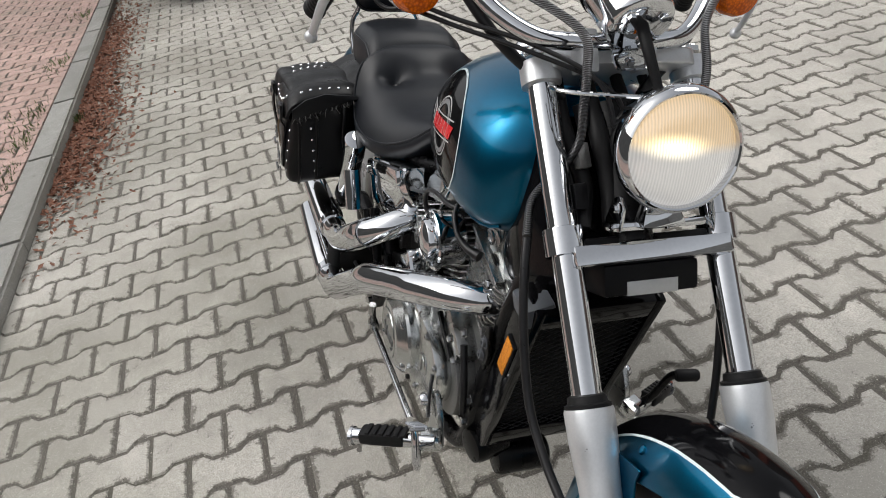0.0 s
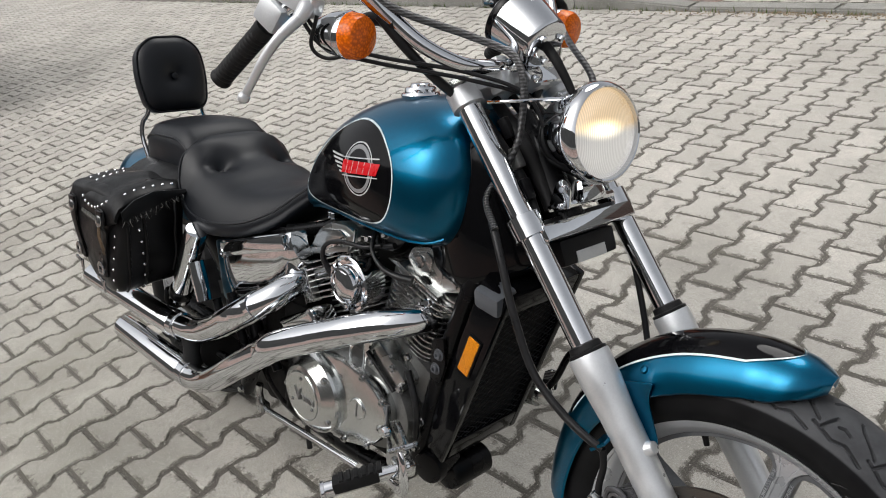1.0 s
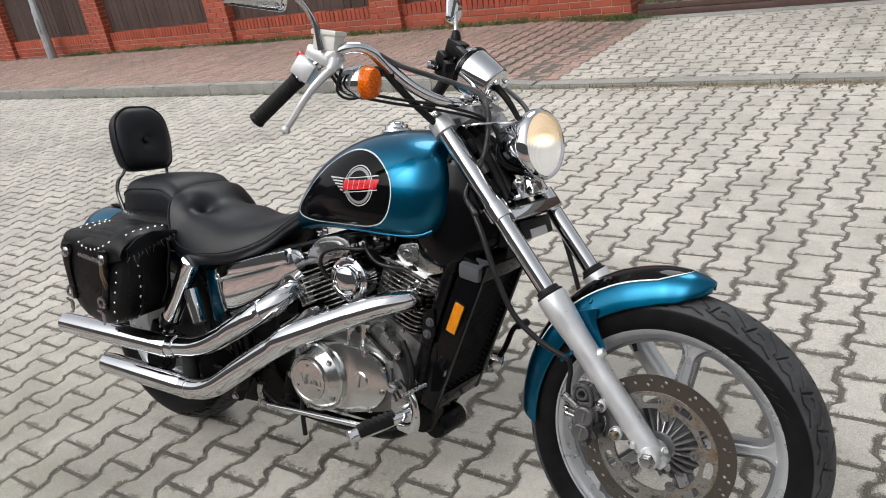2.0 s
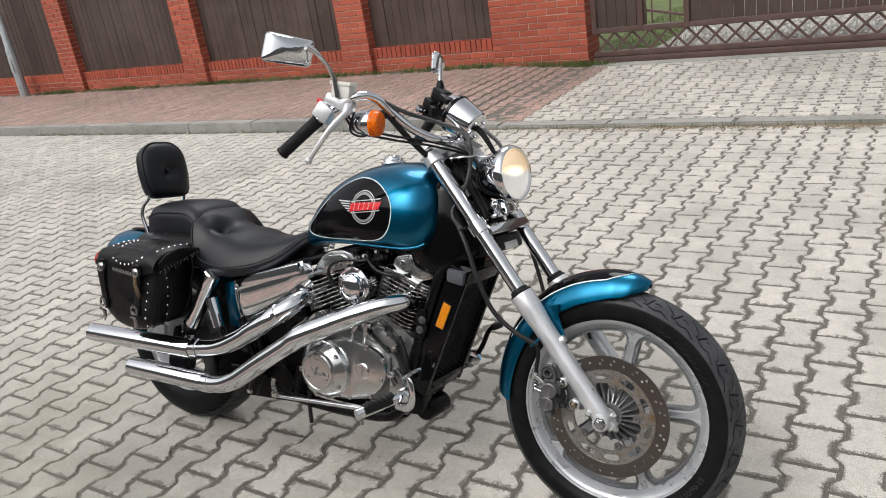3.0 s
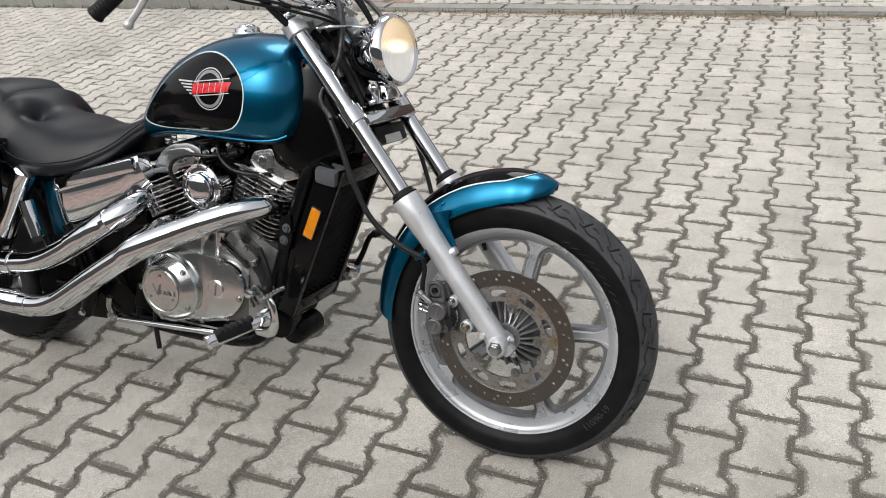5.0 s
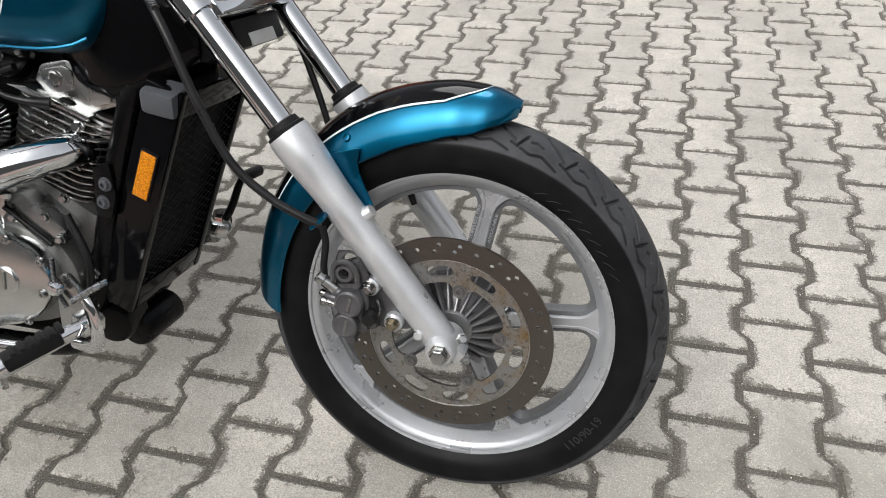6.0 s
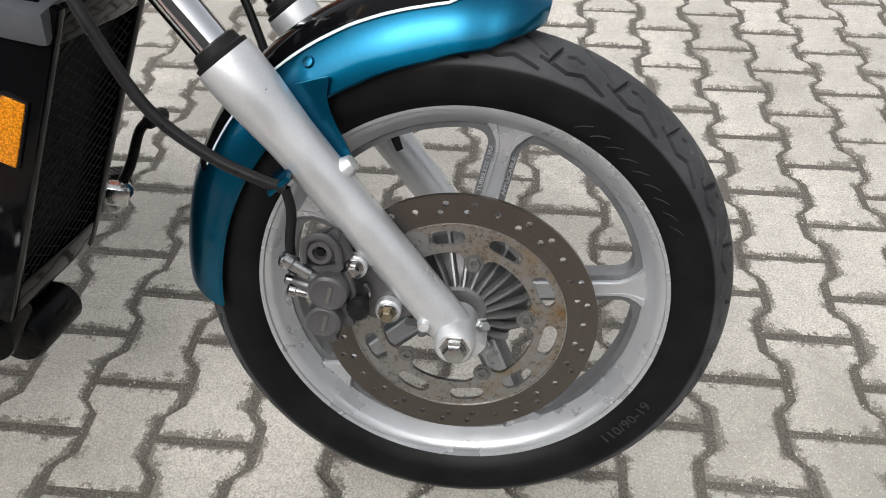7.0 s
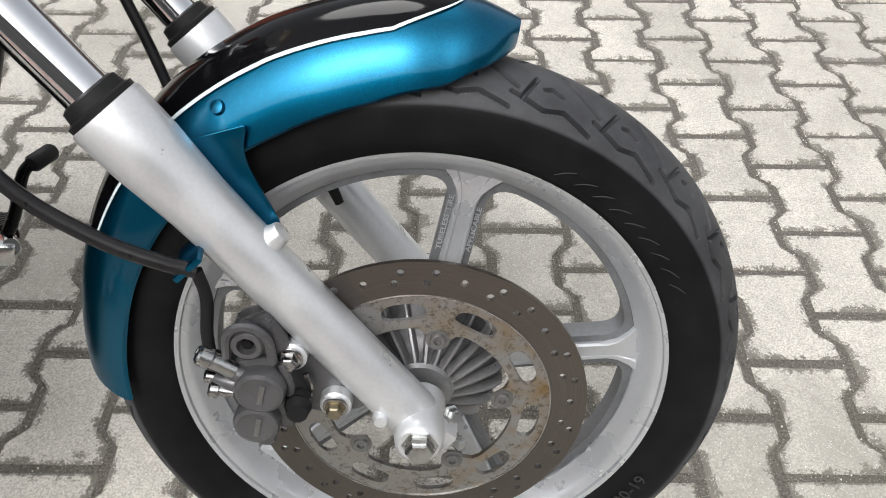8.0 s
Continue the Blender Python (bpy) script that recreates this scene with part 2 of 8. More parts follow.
def paver_mat(name, pale, dark, stain, by_object, spread=0.72):
    """Concrete blocks: per-block tone, speckle of coarse sand, damp and soot stains, grit spilt from the joints."""
    m, n, l, b = nodes_of(name)
    pos = n.new("ShaderNodeNewGeometry")
    rnd = n.new("ShaderNodeObjectInfo").outputs["Random"] if by_object else pos.outputs["Random Per Island"]
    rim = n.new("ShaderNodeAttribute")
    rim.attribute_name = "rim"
    p = pos.outputs["Position"]
    stains = noise_tex(n, l, p, 1.7, 6, 0.62)
    cloud = noise_tex(n, l, p, 14, 5, 0.62)
    mid = noise_tex(n, l, p, 60, 4, 0.7)
    grit = noise_tex(n, l, p, 260, 3, 0.75)
    speck = n.new("ShaderNodeTexVoronoi")
    speck.inputs["Scale"].default_value = 170
    l.new(p, speck.inputs["Vector"])
    c = blend(n, l, rnd, dark, pale)
    c = blend(n, l, remap(n, l, cloud, 0.4, 0.75, 0.0, 0.5), c, tuple(0.7 * v for v in dark))
    c = blend(n, l, remap(n, l, mid, 0.45, 0.75, 0.0, 0.45), c, tuple(0.62 * v for v in dark))
    c = blend(n, l, remap(n, l, stains, 0.5, 0.7, 0.0, 0.75), c, stain)
    c = blend(n, l, remap(n, l, grit, 0.4, 0.64, 0.0, 0.7), c, tuple(0.45 * v for v in dark))
    wear = noise_tex(n, l, p, 0.8, 5, 0.6)
    c = blend(n, l, remap(n, l, wear, 0.5, 0.66, 0.0, 0.5), c, tuple(0.55 * v for v in dark))
    yy = n.new("ShaderNodeSeparateXYZ")
    l.new(p, yy.inputs[0])
    # kerb dirt, carried on to the motorcycle with its shade painted in
    gutter_and_shade = maths(n, l, "ADD", remap(n, l, yy.outputs[1], -1.66, -0.2, 0.5, 0.36), maths(n, l, "MULTIPLY", maths(n, l, "ADD", wear, -0.5), 2.2))
    gutter_and_shade = maths(n, l, "MULTIPLY", remap(n, l, gutter_and_shade, 0.1, 0.6, 0.0, 0.48), maths(n, l, "MULTIPLY", remap(n, l, yy.outputs[1], -0.35, 0.4, 1.0, 0.0), remap(n, l, yy.outputs[1], -1.69, -1.67, 0.0, 1.0)))
    gutter_and_shade = maths(n, l, "MULTIPLY", gutter_and_shade, remap(n, l, yy.outputs[0], -0.85, -0.35, 1.0, 0.3))
    c = blend(n, l, gutter_and_shade, c, (0.15, 0.142, 0.108))
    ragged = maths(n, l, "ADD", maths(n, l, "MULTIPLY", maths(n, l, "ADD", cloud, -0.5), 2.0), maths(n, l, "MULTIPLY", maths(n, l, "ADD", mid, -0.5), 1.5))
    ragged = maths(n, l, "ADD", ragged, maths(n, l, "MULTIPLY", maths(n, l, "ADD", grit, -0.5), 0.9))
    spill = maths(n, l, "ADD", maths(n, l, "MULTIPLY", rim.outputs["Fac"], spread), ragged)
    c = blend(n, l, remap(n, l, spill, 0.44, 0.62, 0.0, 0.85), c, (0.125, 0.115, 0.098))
    c = blend(n, l, remap(n, l, speck.outputs["Distance"], 0.0, 0.22, 0.6, 0.0), c, (0.7, 0.68, 0.64))
    spark = n.new("ShaderNodeTexVoronoi")
    spark.inputs["Scale"].default_value = 300
    l.new(p, spark.inputs["Vector"])
    some = remap(n, l, noise_tex(n, l, p, 90, 2), 0.48, 0.56)
    c = blend(n, l, maths(n, l, "MULTIPLY", remap(n, l, spark.outputs["Distance"], 0.12, 0.3, 0.6, 0.0), some), c, (0.82, 0.8, 0.76))
    l.new(c, b.inputs["Base Color"])
    l.new(remap(n, l, stains, 0.4, 0.75, 0.92, 0.72), b.inputs["Roughness"])
    add_bump(n, l, b, maths(n, l, "ADD", grit, maths(n, l, "ADD", mid, maths(n, l, "MULTIPLY", cloud, 1.5))), 0.6, 0.0026)
    return m


PALE, DARK, STAIN = (0.605, 0.58, 0.524), (0.46, 0.44, 0.396), (0.25, 0.237, 0.205)
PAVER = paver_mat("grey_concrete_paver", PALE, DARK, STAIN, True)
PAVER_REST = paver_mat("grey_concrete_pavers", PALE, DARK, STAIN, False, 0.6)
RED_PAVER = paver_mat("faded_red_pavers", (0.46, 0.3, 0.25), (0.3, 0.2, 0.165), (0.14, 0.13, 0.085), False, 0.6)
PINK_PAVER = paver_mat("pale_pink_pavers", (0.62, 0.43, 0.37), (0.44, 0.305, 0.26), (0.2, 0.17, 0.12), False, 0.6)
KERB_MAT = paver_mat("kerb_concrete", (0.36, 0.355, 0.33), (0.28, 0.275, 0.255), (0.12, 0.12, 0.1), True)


def sand_mat():
    m, n, l, b = nodes_of("damp_joint_grit")
    p = n.new("ShaderNodeNewGeometry").outputs["Position"]
    c = blend(n, l, remap(n, l, noise_tex(n, l, p, 240, 4, 0.7), 0.35, 0.7), (0.055, 0.05, 0.043), (0.18, 0.166, 0.142))
    c = blend(n, l, remap(n, l, noise_tex(n, l, p, 3, 4), 0.5, 0.7, 0, 0.5), c, (0.075, 0.075, 0.05))
    v = n.new("ShaderNodeTexVoronoi")
    v.inputs["Scale"].default_value = 260
    l.new(p, v.inputs["Vector"])
    c = blend(n, l, remap(n, l, v.outputs["Distance"], 0.05, 0.22, 0.9, 0.0), c, (0.6, 0.58, 0.54))
    l.new(c, b.inputs["Base Color"])
    b.inputs["Roughness"].default_value = 0.95
    add_bump(n, l, b, noise_tex(n, l, p, 320, 3, 0.7), 0.9, 0.004)
    return m


SAND = sand_mat()


def grit_mat():
    m, n, l, b = nodes_of("loose_grit")
    r = n.new("ShaderNodeNewGeometry").outputs["Random Per Island"]
    c = blend(n, l, remap(n, l, r, 0.0, 0.75), (0.05, 0.045, 0.038), (0.17, 0.155, 0.132))
    l.new(blend(n, l, remap(n, l, r, 0.82, 0.9), c, (0.6, 0.58, 0.54)), b.inputs["Base Color"])
    b.inputs["Roughness"].default_value = 0.9
    return m


GRIT = grit_mat()


def brick_mat():
    m, n, l, b = nodes_of("red_clinker_brick")
    p = n.new("ShaderNodeNewGeometry")
    c = blend(n, l, n.new("ShaderNodeObjectInfo").outputs["Random"], (0.31, 0.058, 0.03), (0.42, 0.092, 0.047))
    isl = blend(n, l, p.outputs["Random Per Island"], (0.72, 0.72, 0.72), (1.1, 1.06, 1.02))
    c = blend(n, l, 1.0, c, isl, "MULTIPLY")
    c = blend(n, l, remap(n, l, noise_tex(n, l, p.outputs["Position"], 14, 5), 0.45, 0.75, 0, 0.5), c, (0.28, 0.08, 0.05))
    l.new(c, b.inputs["Base Color"])
    b.inputs["Roughness"].default_value = 0.75
    add_bump(n, l, b, noise_tex(n, l, p.outputs["Position"], 120, 4), 0.4, 0.002)
    return m


BRICK = brick_mat()
MORTAR = plain("mortar", (0.42, 0.31, 0.26), 0.95, 0, 0.3, 12, 160, 0.5, 0.002)


def wood_mat():
    m, n, l, b = nodes_of("dark_stained_boards")
    p = n.new("ShaderNodeNewGeometry")
    mp = n.new("ShaderNodeMapping")
    mp.inputs["Scale"].default_value = (14, 14, 1.1)
    l.new(p.outputs["Position"], mp.inputs["Vector"])
    grain = noise_tex(n, l, mp.outputs[0], 6, 6, 0.65)
    tone = noise_tex(n, l, p.outputs["Position"], 1.1, 3)
    c = blend(n, l, n.new("ShaderNodeObjectInfo").outputs["Random"], (0.042, 0.024, 0.019), (0.07, 0.041, 0.033))
    c = blend(n, l, remap(n, l, grain, 0.35, 0.7, 0, 0.85), c, (0.034, 0.022, 0.018))
    c = blend(n, l, remap(n, l, tone, 0.5, 0.72, 0, 0.55), c, (0.09, 0.064, 0.052))
    streak = noise_tex(n, l, mp.outputs[0], 2.2, 5, 0.7)
    c = blend(n, l, remap(n, l, streak, 0.6, 0.74, 0, 0.5), c, (0.17, 0.14, 0.125))
    c = blend(n, l, remap(n, l, streak, 0.3, 0.42, 0.7, 0), c, (0.03, 0.02, 0.017))
    l.new(c, b.inputs["Base Color"])
    b.inputs["Roughness"].default_value = 0.75
    add_bump(n, l, b, grain, 0.5, 0.003)
    return m


WOOD = wood_mat()
GALV = plain("galvanised_steel", (0.42, 0.45, 0.47), 0.5, 0.6, 0.25, 9, 120, 0.1)
GATE_STEEL = plain("brown_gate_paint", (0.085, 0.05, 0.043), 0.45, 0.0, 0.3, 12, 160, 0.1)
GRASS = plain("grass_blades", (0.085, 0.12, 0.03), 0.7, 0, 0.45, 3, 60)
LAWN = plain("lawn_soil", (0.09, 0.12, 0.035), 0.95, 0, 0.5, 2.5, 90, 0.8, 0.01)
DULL = plain("dull_ground", (0.3, 0.29, 0.27), 0.95, 0, 0.3, 0.4, 8, 0.4, 0.02)
GRAVEL = plain("pale_gravel", (0.42, 0.41, 0.38), 0.9, 0, 0.45, 12, 60, 0.3)
LEAFLIT = plain("brown_leaf_litter", (0.2, 0.085, 0.05), 0.85, 0, 0.5, 30, 200)
DEBRIS = plain("sandy_debris", (0.26, 0.2, 0.13), 0.9, 0, 0.6, 5, 90)
CAR_PAINT = plain("dark_grey_car_paint", (0.035, 0.038, 0.037), 0.25, 0.4, 0.15, 4, 300, coat=0.9)
CAR_TRIM = plain("grey_bumper_trim", (0.26, 0.265, 0.27), 0.5, 0.3, 0.15, 8, 120)

# ---- mesh helpers ----
ORIGIN = {}


def part(name, bm, material, parent=None, label="", smooth=38, base=None):
    """Links a bmesh as one mesh object, in the coordinates of its thing, with its origin at its middle."""
    if bm.verts:
        lo = [min(v.co[i] for v in bm.verts) for i in range(3)]
        hi = [max(v.co[i] for v in bm.verts) for i in range(3)]
        mid = Vector([(a + b) / 2 for a, b in zip(lo, hi)]) if base is None else Vector(base)
    else:
        mid = Vector((0, 0, 0))
    for v in bm.verts:
        v.co -= mid
    bmesh.ops.recalc_face_normals(bm, faces=bm.faces)
    me = bpy.data.meshes.new(name)
    bm.to_mesh(me)
    bm.free()
    me.materials.append(material)
    if smooth:
        me.polygons.foreach_set("use_smooth", [True] * len(me.polygons))
        me.set_sharp_from_angle(angle=radians(smooth))
    ob = new(name, me)
    if parent is not None:
        ob.parent = parent
        ob.location = mid - ORIGIN.get(parent.name, Vector((0, 0, 0)))
    else:
        ob.location = mid
    ORIGIN[ob.name] = mid
    if label:
        ob["label"] = label
    return ob


def spline(pts, res=6):
    """Catmull-Rom through the points."""
    p = [Vector(q) for q in pts]
    if len(p) < 3:
        return p
    p = [2 * p[0] - p[1]] + p + [2 * p[-1] - p[-2]]
    out = []
    for i in range(1, len(p) - 2):
        for k in range(res):
            t = k / res
            a, b, c, d = p[i - 1 : i + 3]
            out.append(0.5 * ((2 * b) + (c - a) * t + (2 * a - 5 * b + 4 * c - d) * t * t + (3 * b - a - 3 * c + d) * t * t * t))
    out.append(p[-2])
    return out


def loft(rings, closed=True, cap=True, bm=None):
    bm = bm or bmesh.new()
    vs = [[bm.verts.new(c) for c in r] for r in rings]
    n = len(vs[0])
    for a, b in zip(vs, vs[1:]):
        for i in range(n if closed else n - 1):
            j = (i + 1) % n
            bm.faces.new((a[i], a[j], b[j], b[i]))
    if cap and closed:
        bm.faces.new(vs[0][::-1])
        bm.faces.new(vs[-1])
    return bm


def sweep(pts, r, seg=12, res=6, cap=True, bm=None, flat=1.0, hollow=0.0):
    """A round bar along a smooth path; r: one radius or one per point; flat squeezes it across; hollow opens the last end."""
    path = spline(pts, res)
    rs = [r] * len(path) if isinstance(r, (int, float)) else [0.0] * len(path)
    if not isinstance(r, (int, float)):
        m = len(r) - 1
        for i in range(len(path)):
            t = i / (len(path) - 1) * m
            k = min(int(t), m - 1)
            rs[i] = r[k] + (r[k + 1] - r[k]) * (t - k)
    rings, up = [], None
    for i, c in enumerate(path):
        d = (path[min(i + 1, len(path) - 1)] - path[max(i - 1, 0)]).normalized()
        if up is None:
            up = d.orthogonal().normalized() if abs(d.z) > 0.95 else (Vector((0, 0, 1)) - d * d.z).normalized()
        up = (up - d * up.dot(d)).normalized()
        side = d.cross(up)
        rings.append([c + rs[i] * (math.cos(a) * up + math.sin(a) * side * flat) for a in (2 * math.pi * k / seg for k in range(seg))])
    if hollow:
        d = (path[-1] - path[-2]).normalized()
        c = path[-1]
        rings.append([c + (v - c) * 0.86 for v in rings[-1]])
        rings.append([v - d * hollow for v in rings[-1]])
    return loft(rings, True, cap, bm)


def frame_of(axis):
    z = Vector(axis).normalized()
    x = z.orthogonal().normalized() if abs(z.z) > 0.9 else Vector((0, 0, 1)).cross(z).normalized()
    return x, z.cross(x), z


def lathe(profile, origin, axis, seg=32, bm=None):
    """Turned part: profile rows (distance along the axis, radius)."""
    x, y, z = frame_of(axis)
    o = Vector(origin)
    rings = [[o + z * h + max(r, 1e-5) * (math.cos(a) * x + math.sin(a) * y) for a in (2 * math.pi * k / seg for k in range(seg))] for h, r in profile]
    return loft(rings, True, True, bm)


def block(c, size, rot=(0, 0, 0), bevel=0.003, bm=None, taper=1.0):
    b = bmesh.new()
    bmesh.ops.create_cube(b, size=1.0)
    for v in b.verts:
        k = taper if v.co.z > 0 else 1.0
        v.co = Vector((v.co.x * size[0] * k, v.co.y * size[1] * k, v.co.z * size[2]))
    if bevel:
        bmesh.ops.bevel(b, geom=b.edges[:], offset=min(bevel, min(size) * 0.45), segments=2, affect="EDGES", profile=0.6)
    b.transform(pose(*c, *rot))
    return join(bm, b)


def join(bm, b):
    """Adds b to bm and gives bm back (or b where there is none)."""
    if bm is None:
        return b
    me = bpy.data.meshes.new("joined")
    b.to_mesh(me)
    b.free()
    bm.from_mesh(me)
    bpy.data.meshes.remove(me)
    return bm


def plate(outer, holes, thick, m, bevel=0.0, bm=None):
    """A flat sheet cut from an outline with holes, lying in the x-z plane of m, thick along its y."""
    b = bmesh.new()
    edges = []
    for loop in [outer] + list(holes):
        vs = [b.verts.new((p[0], 0, p[1])) for p in loop]
        edges += [b.edges.new((vs[i], vs[(i + 1) % len(vs)])) for i in range(len(vs))]
    bmesh.ops.triangle_fill(b, use_beauty=True, use_dissolve=False, edges=edges)
    got = bmesh.ops.extrude_face_region(b, geom=b.faces[:])
    for v in got["geom"]:
        if isinstance(v, bmesh.types.BMVert):
            v.co.y += thick
    if bevel:
        rim = [e for e in b.edges if e.calc_face_angle(0) > 1.0]
        bmesh.ops.bevel(b, geom=rim, offset=bevel, segments=2, affect="EDGES", profile=0.6)
    b.transform(m)
    return join(bm, b)


def circle(cx, cz, r, n=24, start=0.0):
    return [(cx + r * math.cos(start + 2 * math.pi * k / n), cz + r * math.sin(start + 2 * math.pi * k / n)) for k in range(n)]


def rounded(pts, r, k=4):
    """A polygon's corners rounded off."""
    out = []
    for i, p in enumerate(pts):
        p = Vector(p)
        a, b = Vector(pts[i - 1]) - p, Vector(pts[(i + 1) % len(pts)]) - p
        q = min(r, a.length * 0.45, b.length * 0.45)
        s, e = p + a.normalized() * q, p + b.normalized() * q
        for j in range(k + 1):
            t = j / k
            out.append(tuple((1 - t) ** 2 * s + 2 * t * (1 - t) * p + t * t * e))
    return out


def text_mesh(words, size, depth):
    """Letters of the built-in font as a bmesh in the x-y plane, centred."""
    cu = bpy.data.curves.new("letters", "FONT")
    cu.body, cu.size, cu.extrude, cu.align_x, cu.align_y, cu.resolution_u = words, size, depth, "CENTER", "CENTER", 2
    ob = new("letters", cu)
    bpy.context.view_layer.update()
    me = bpy.data.meshes.new_from_object(ob.evaluated_get(bpy.context.evaluated_depsgraph_get()))
    b = bmesh.new()
    b.from_mesh(me)
    bpy.data.objects.remove(ob)
    bpy.data.curves.remove(cu)
    bpy.data.meshes.remove(me)
    return b


# ---- paving ----
PITCH, LONG = 0.139, 0.2


def paver_outline(gap):
    h, head, waist = LONG / 2 - gap / 2, 0.0825 - gap / 2, 0.0565 - gap / 2
    right = [(waist, 0.0), (waist + 0.0005, 0.036), (head - 0.0005, 0.061), (head, h)]
    pts = [(x, y) for x, y in right]
    pts += [(-x, y) for x, y in right[::-1]]
    pts += [(-x, -y) for x, y in right[1:]]
    pts += [(x, -y) for x, y in right[:0:-1]]
    return pts


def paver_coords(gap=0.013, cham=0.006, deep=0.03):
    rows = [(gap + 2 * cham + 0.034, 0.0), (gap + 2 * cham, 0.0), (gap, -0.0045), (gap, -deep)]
    outs = [np.array(paver_outline(g)) for g, z in rows]
    n = len(outs[0])
    co = np.vstack([np.column_stack([o, np.full(n, z)]) for o, (g, z) in zip(outs, rows)])
    faces = [tuple(range(n))]
    for k in range(3):
        for i in range(n):
            j = (i + 1) % n
            faces.append((k * n + i, (k + 1) * n + i, (k + 1) * n + j, k * n + j))
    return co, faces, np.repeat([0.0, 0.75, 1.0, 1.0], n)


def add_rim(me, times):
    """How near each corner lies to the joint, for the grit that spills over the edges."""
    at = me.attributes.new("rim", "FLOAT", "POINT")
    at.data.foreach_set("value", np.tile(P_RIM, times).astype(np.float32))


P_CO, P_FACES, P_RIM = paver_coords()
P_TIGHT = paver_coords(0.0105, 0.005)[0]


def paver_grid(x0, x1, y0, y1):
    out = []
    for c in range(math.ceil(x0 / PITCH), math.floor(x1 / PITCH) + 1):
        off = 0.0 if c % 2 else 0.1
        for r in range(math.ceil((y0 - off) / LONG), math.floor((y1 - off) / LONG) + 1):
            out.append((c * PITCH, r * LONG + off))
    return out


def road_grid(x0, x1, y0, y1):
    """The road's courses spread a little as they run away from the front wheel."""
    return [(x + 0.009 * min(0.5, max(-3.0, x + 0.5)) * min(3.0, max(0.0, y + 1.2)), y) for x, y in paver_grid(x0, x1, y0, y1)]


def laid(spots, rng, height, low, high):
    """Joined pavers as one mesh, each a little out of true, those at the edges cut to fit between low and high."""
    k = len(P_CO)
    co = np.tile(P_TIGHT, (len(spots), 1, 1))
    for i, (x, y) in enumerate(spots):
        ang, tx, ty = rng.normal(0, 0.006), rng.normal(0, 0.006), rng.normal(0, 0.006)
        ca, sa = math.cos(ang), math.sin(ang)
        p = co[i].copy()
        p[:, 1] = np.clip(p[:, 1], low - y, high - y)
        co[i, :, 0] = p[:, 0] * ca - p[:, 1] * sa + x + rng.normal(0, 0.0007)
        co[i, :, 1] = p[:, 0] * sa + p[:, 1] * ca + y + rng.normal(0, 0.0007)
        co[i, :, 2] = p[:, 2] + p[:, 0] * tx + p[:, 1] * ty + height(x, y) + rng.normal(0, 0.0009)
    faces = [tuple(i * k + j for j in f) for i in range(len(spots)) for f in P_FACES]
    me = bpy.data.meshes.new("pavers")
    me.from_pydata(co.reshape(-1, 3).tolist(), [], faces)
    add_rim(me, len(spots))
    return me


def flat_sheet(name, x0, x1, y0, y1, z, material, nx=1, ny=1, height=None):
    bm = bmesh.new()
    g = [[bm.verts.new((x0 + (x1 - x0) * i / nx, y0 + (y1 - y0) * j / ny, 0)) for j in range(ny + 1)] for i in range(nx + 1)]
    for row in g:
        for v in row:
            v.co.z = z if height is None else height(v.co.x, v.co.y) + z
    for i in range(nx):
        for j in range(ny):
            bm.faces.new((g[i][j], g[i + 1][j], g[i + 1][j + 1], g[i][j + 1]))
    return part(name, bm, material, smooth=0)


ROAD_EDGE, KERB_W, FENCE_Y = 4.02, 0.15, 6.7
NEAR_KERB = -1.66


def kerb_top(x):
    """The kerb drops towards the gateway."""
    t = min(1.0, max(0.0, (x + 4.3) / 1.1))
    return 0.108 + (0.028 - 0.108) * t * t * (3 - 2 * t)


def walk_height(x, y):
    t = min(1.0, max(0.0, (y - ROAD_EDGE - KERB_W) / (FENCE_Y - ROAD_EDGE - KERB_W)))
    gate = min(1.0, max(0.0, (x + 4.3) / 1.1))
    return kerb_top(x) * (1 - t) + (0.115 * (1 - gate) + 0.06 * gate) * t


road = tagged(flat_sheet("road", -60, 60, NEAR_KERB - 0.02, ROAD_EDGE + 0.02, -0.0042, SAND), "damp grit between grey concrete paving blocks", "road", kind="structure")
ground = tagged(flat_sheet("ground", -700, 700, -700, 700, -0.09, DULL), "dull grey ground reaching to the horizon", "ground", kind="structure")
near_bed = tagged(flat_sheet("pavement", -60, 60, NEAR_KERB - 3.6, NEAR_KERB - 0.12, 0.045, SAND), "faded pink paved footway", "pavement", kind="structure")
far_bed = tagged(flat_sheet("pavement", -40, 30, ROAD_EDGE + 0.1, FENCE_Y + 0.4, -0.006, SAND, 140, 10, walk_height), "grit under the footway paving", "pavement", kind="structure")


def kerb_stone(x, y, length, z0, z1, toward):
    b = bmesh.new()
    bmesh.ops.create_cube(b, size=1.0)
    for v in b.verts:
        end = v.co.x > 0
        top = v.co.z > 0
        zz = (z1 if end else z0) if top else -0.06
        v.co = Vector((v.co.x * (length - 0.008), v.co.y * KERB_W, zz))
    bmesh.ops.bevel(b, geom=[e for e in b.edges if all(v.co.z > -0.05 for v in e.verts)], offset=0.012, segments=2, affect="EDGES")
    b.transform(Matrix.Translation((x + length / 2, y + toward * KERB_W / 2, 0)))
    return b


far_kerb = tagged(new("kerb"), "grey concrete kerb stones beside the road", "kerb", kind="structure")
near_kerb = tagged(new("kerb"), "worn grey concrete kerb with leaf litter", "kerb", kind="structure")
for k in range(-17, 5):
    x = -1.14 + k
    part("kerb_stone", kerb_stone(x, ROAD_EDGE, 1.0, kerb_top(x), kerb_top(x + 1), 1), KERB_MAT, far_kerb)
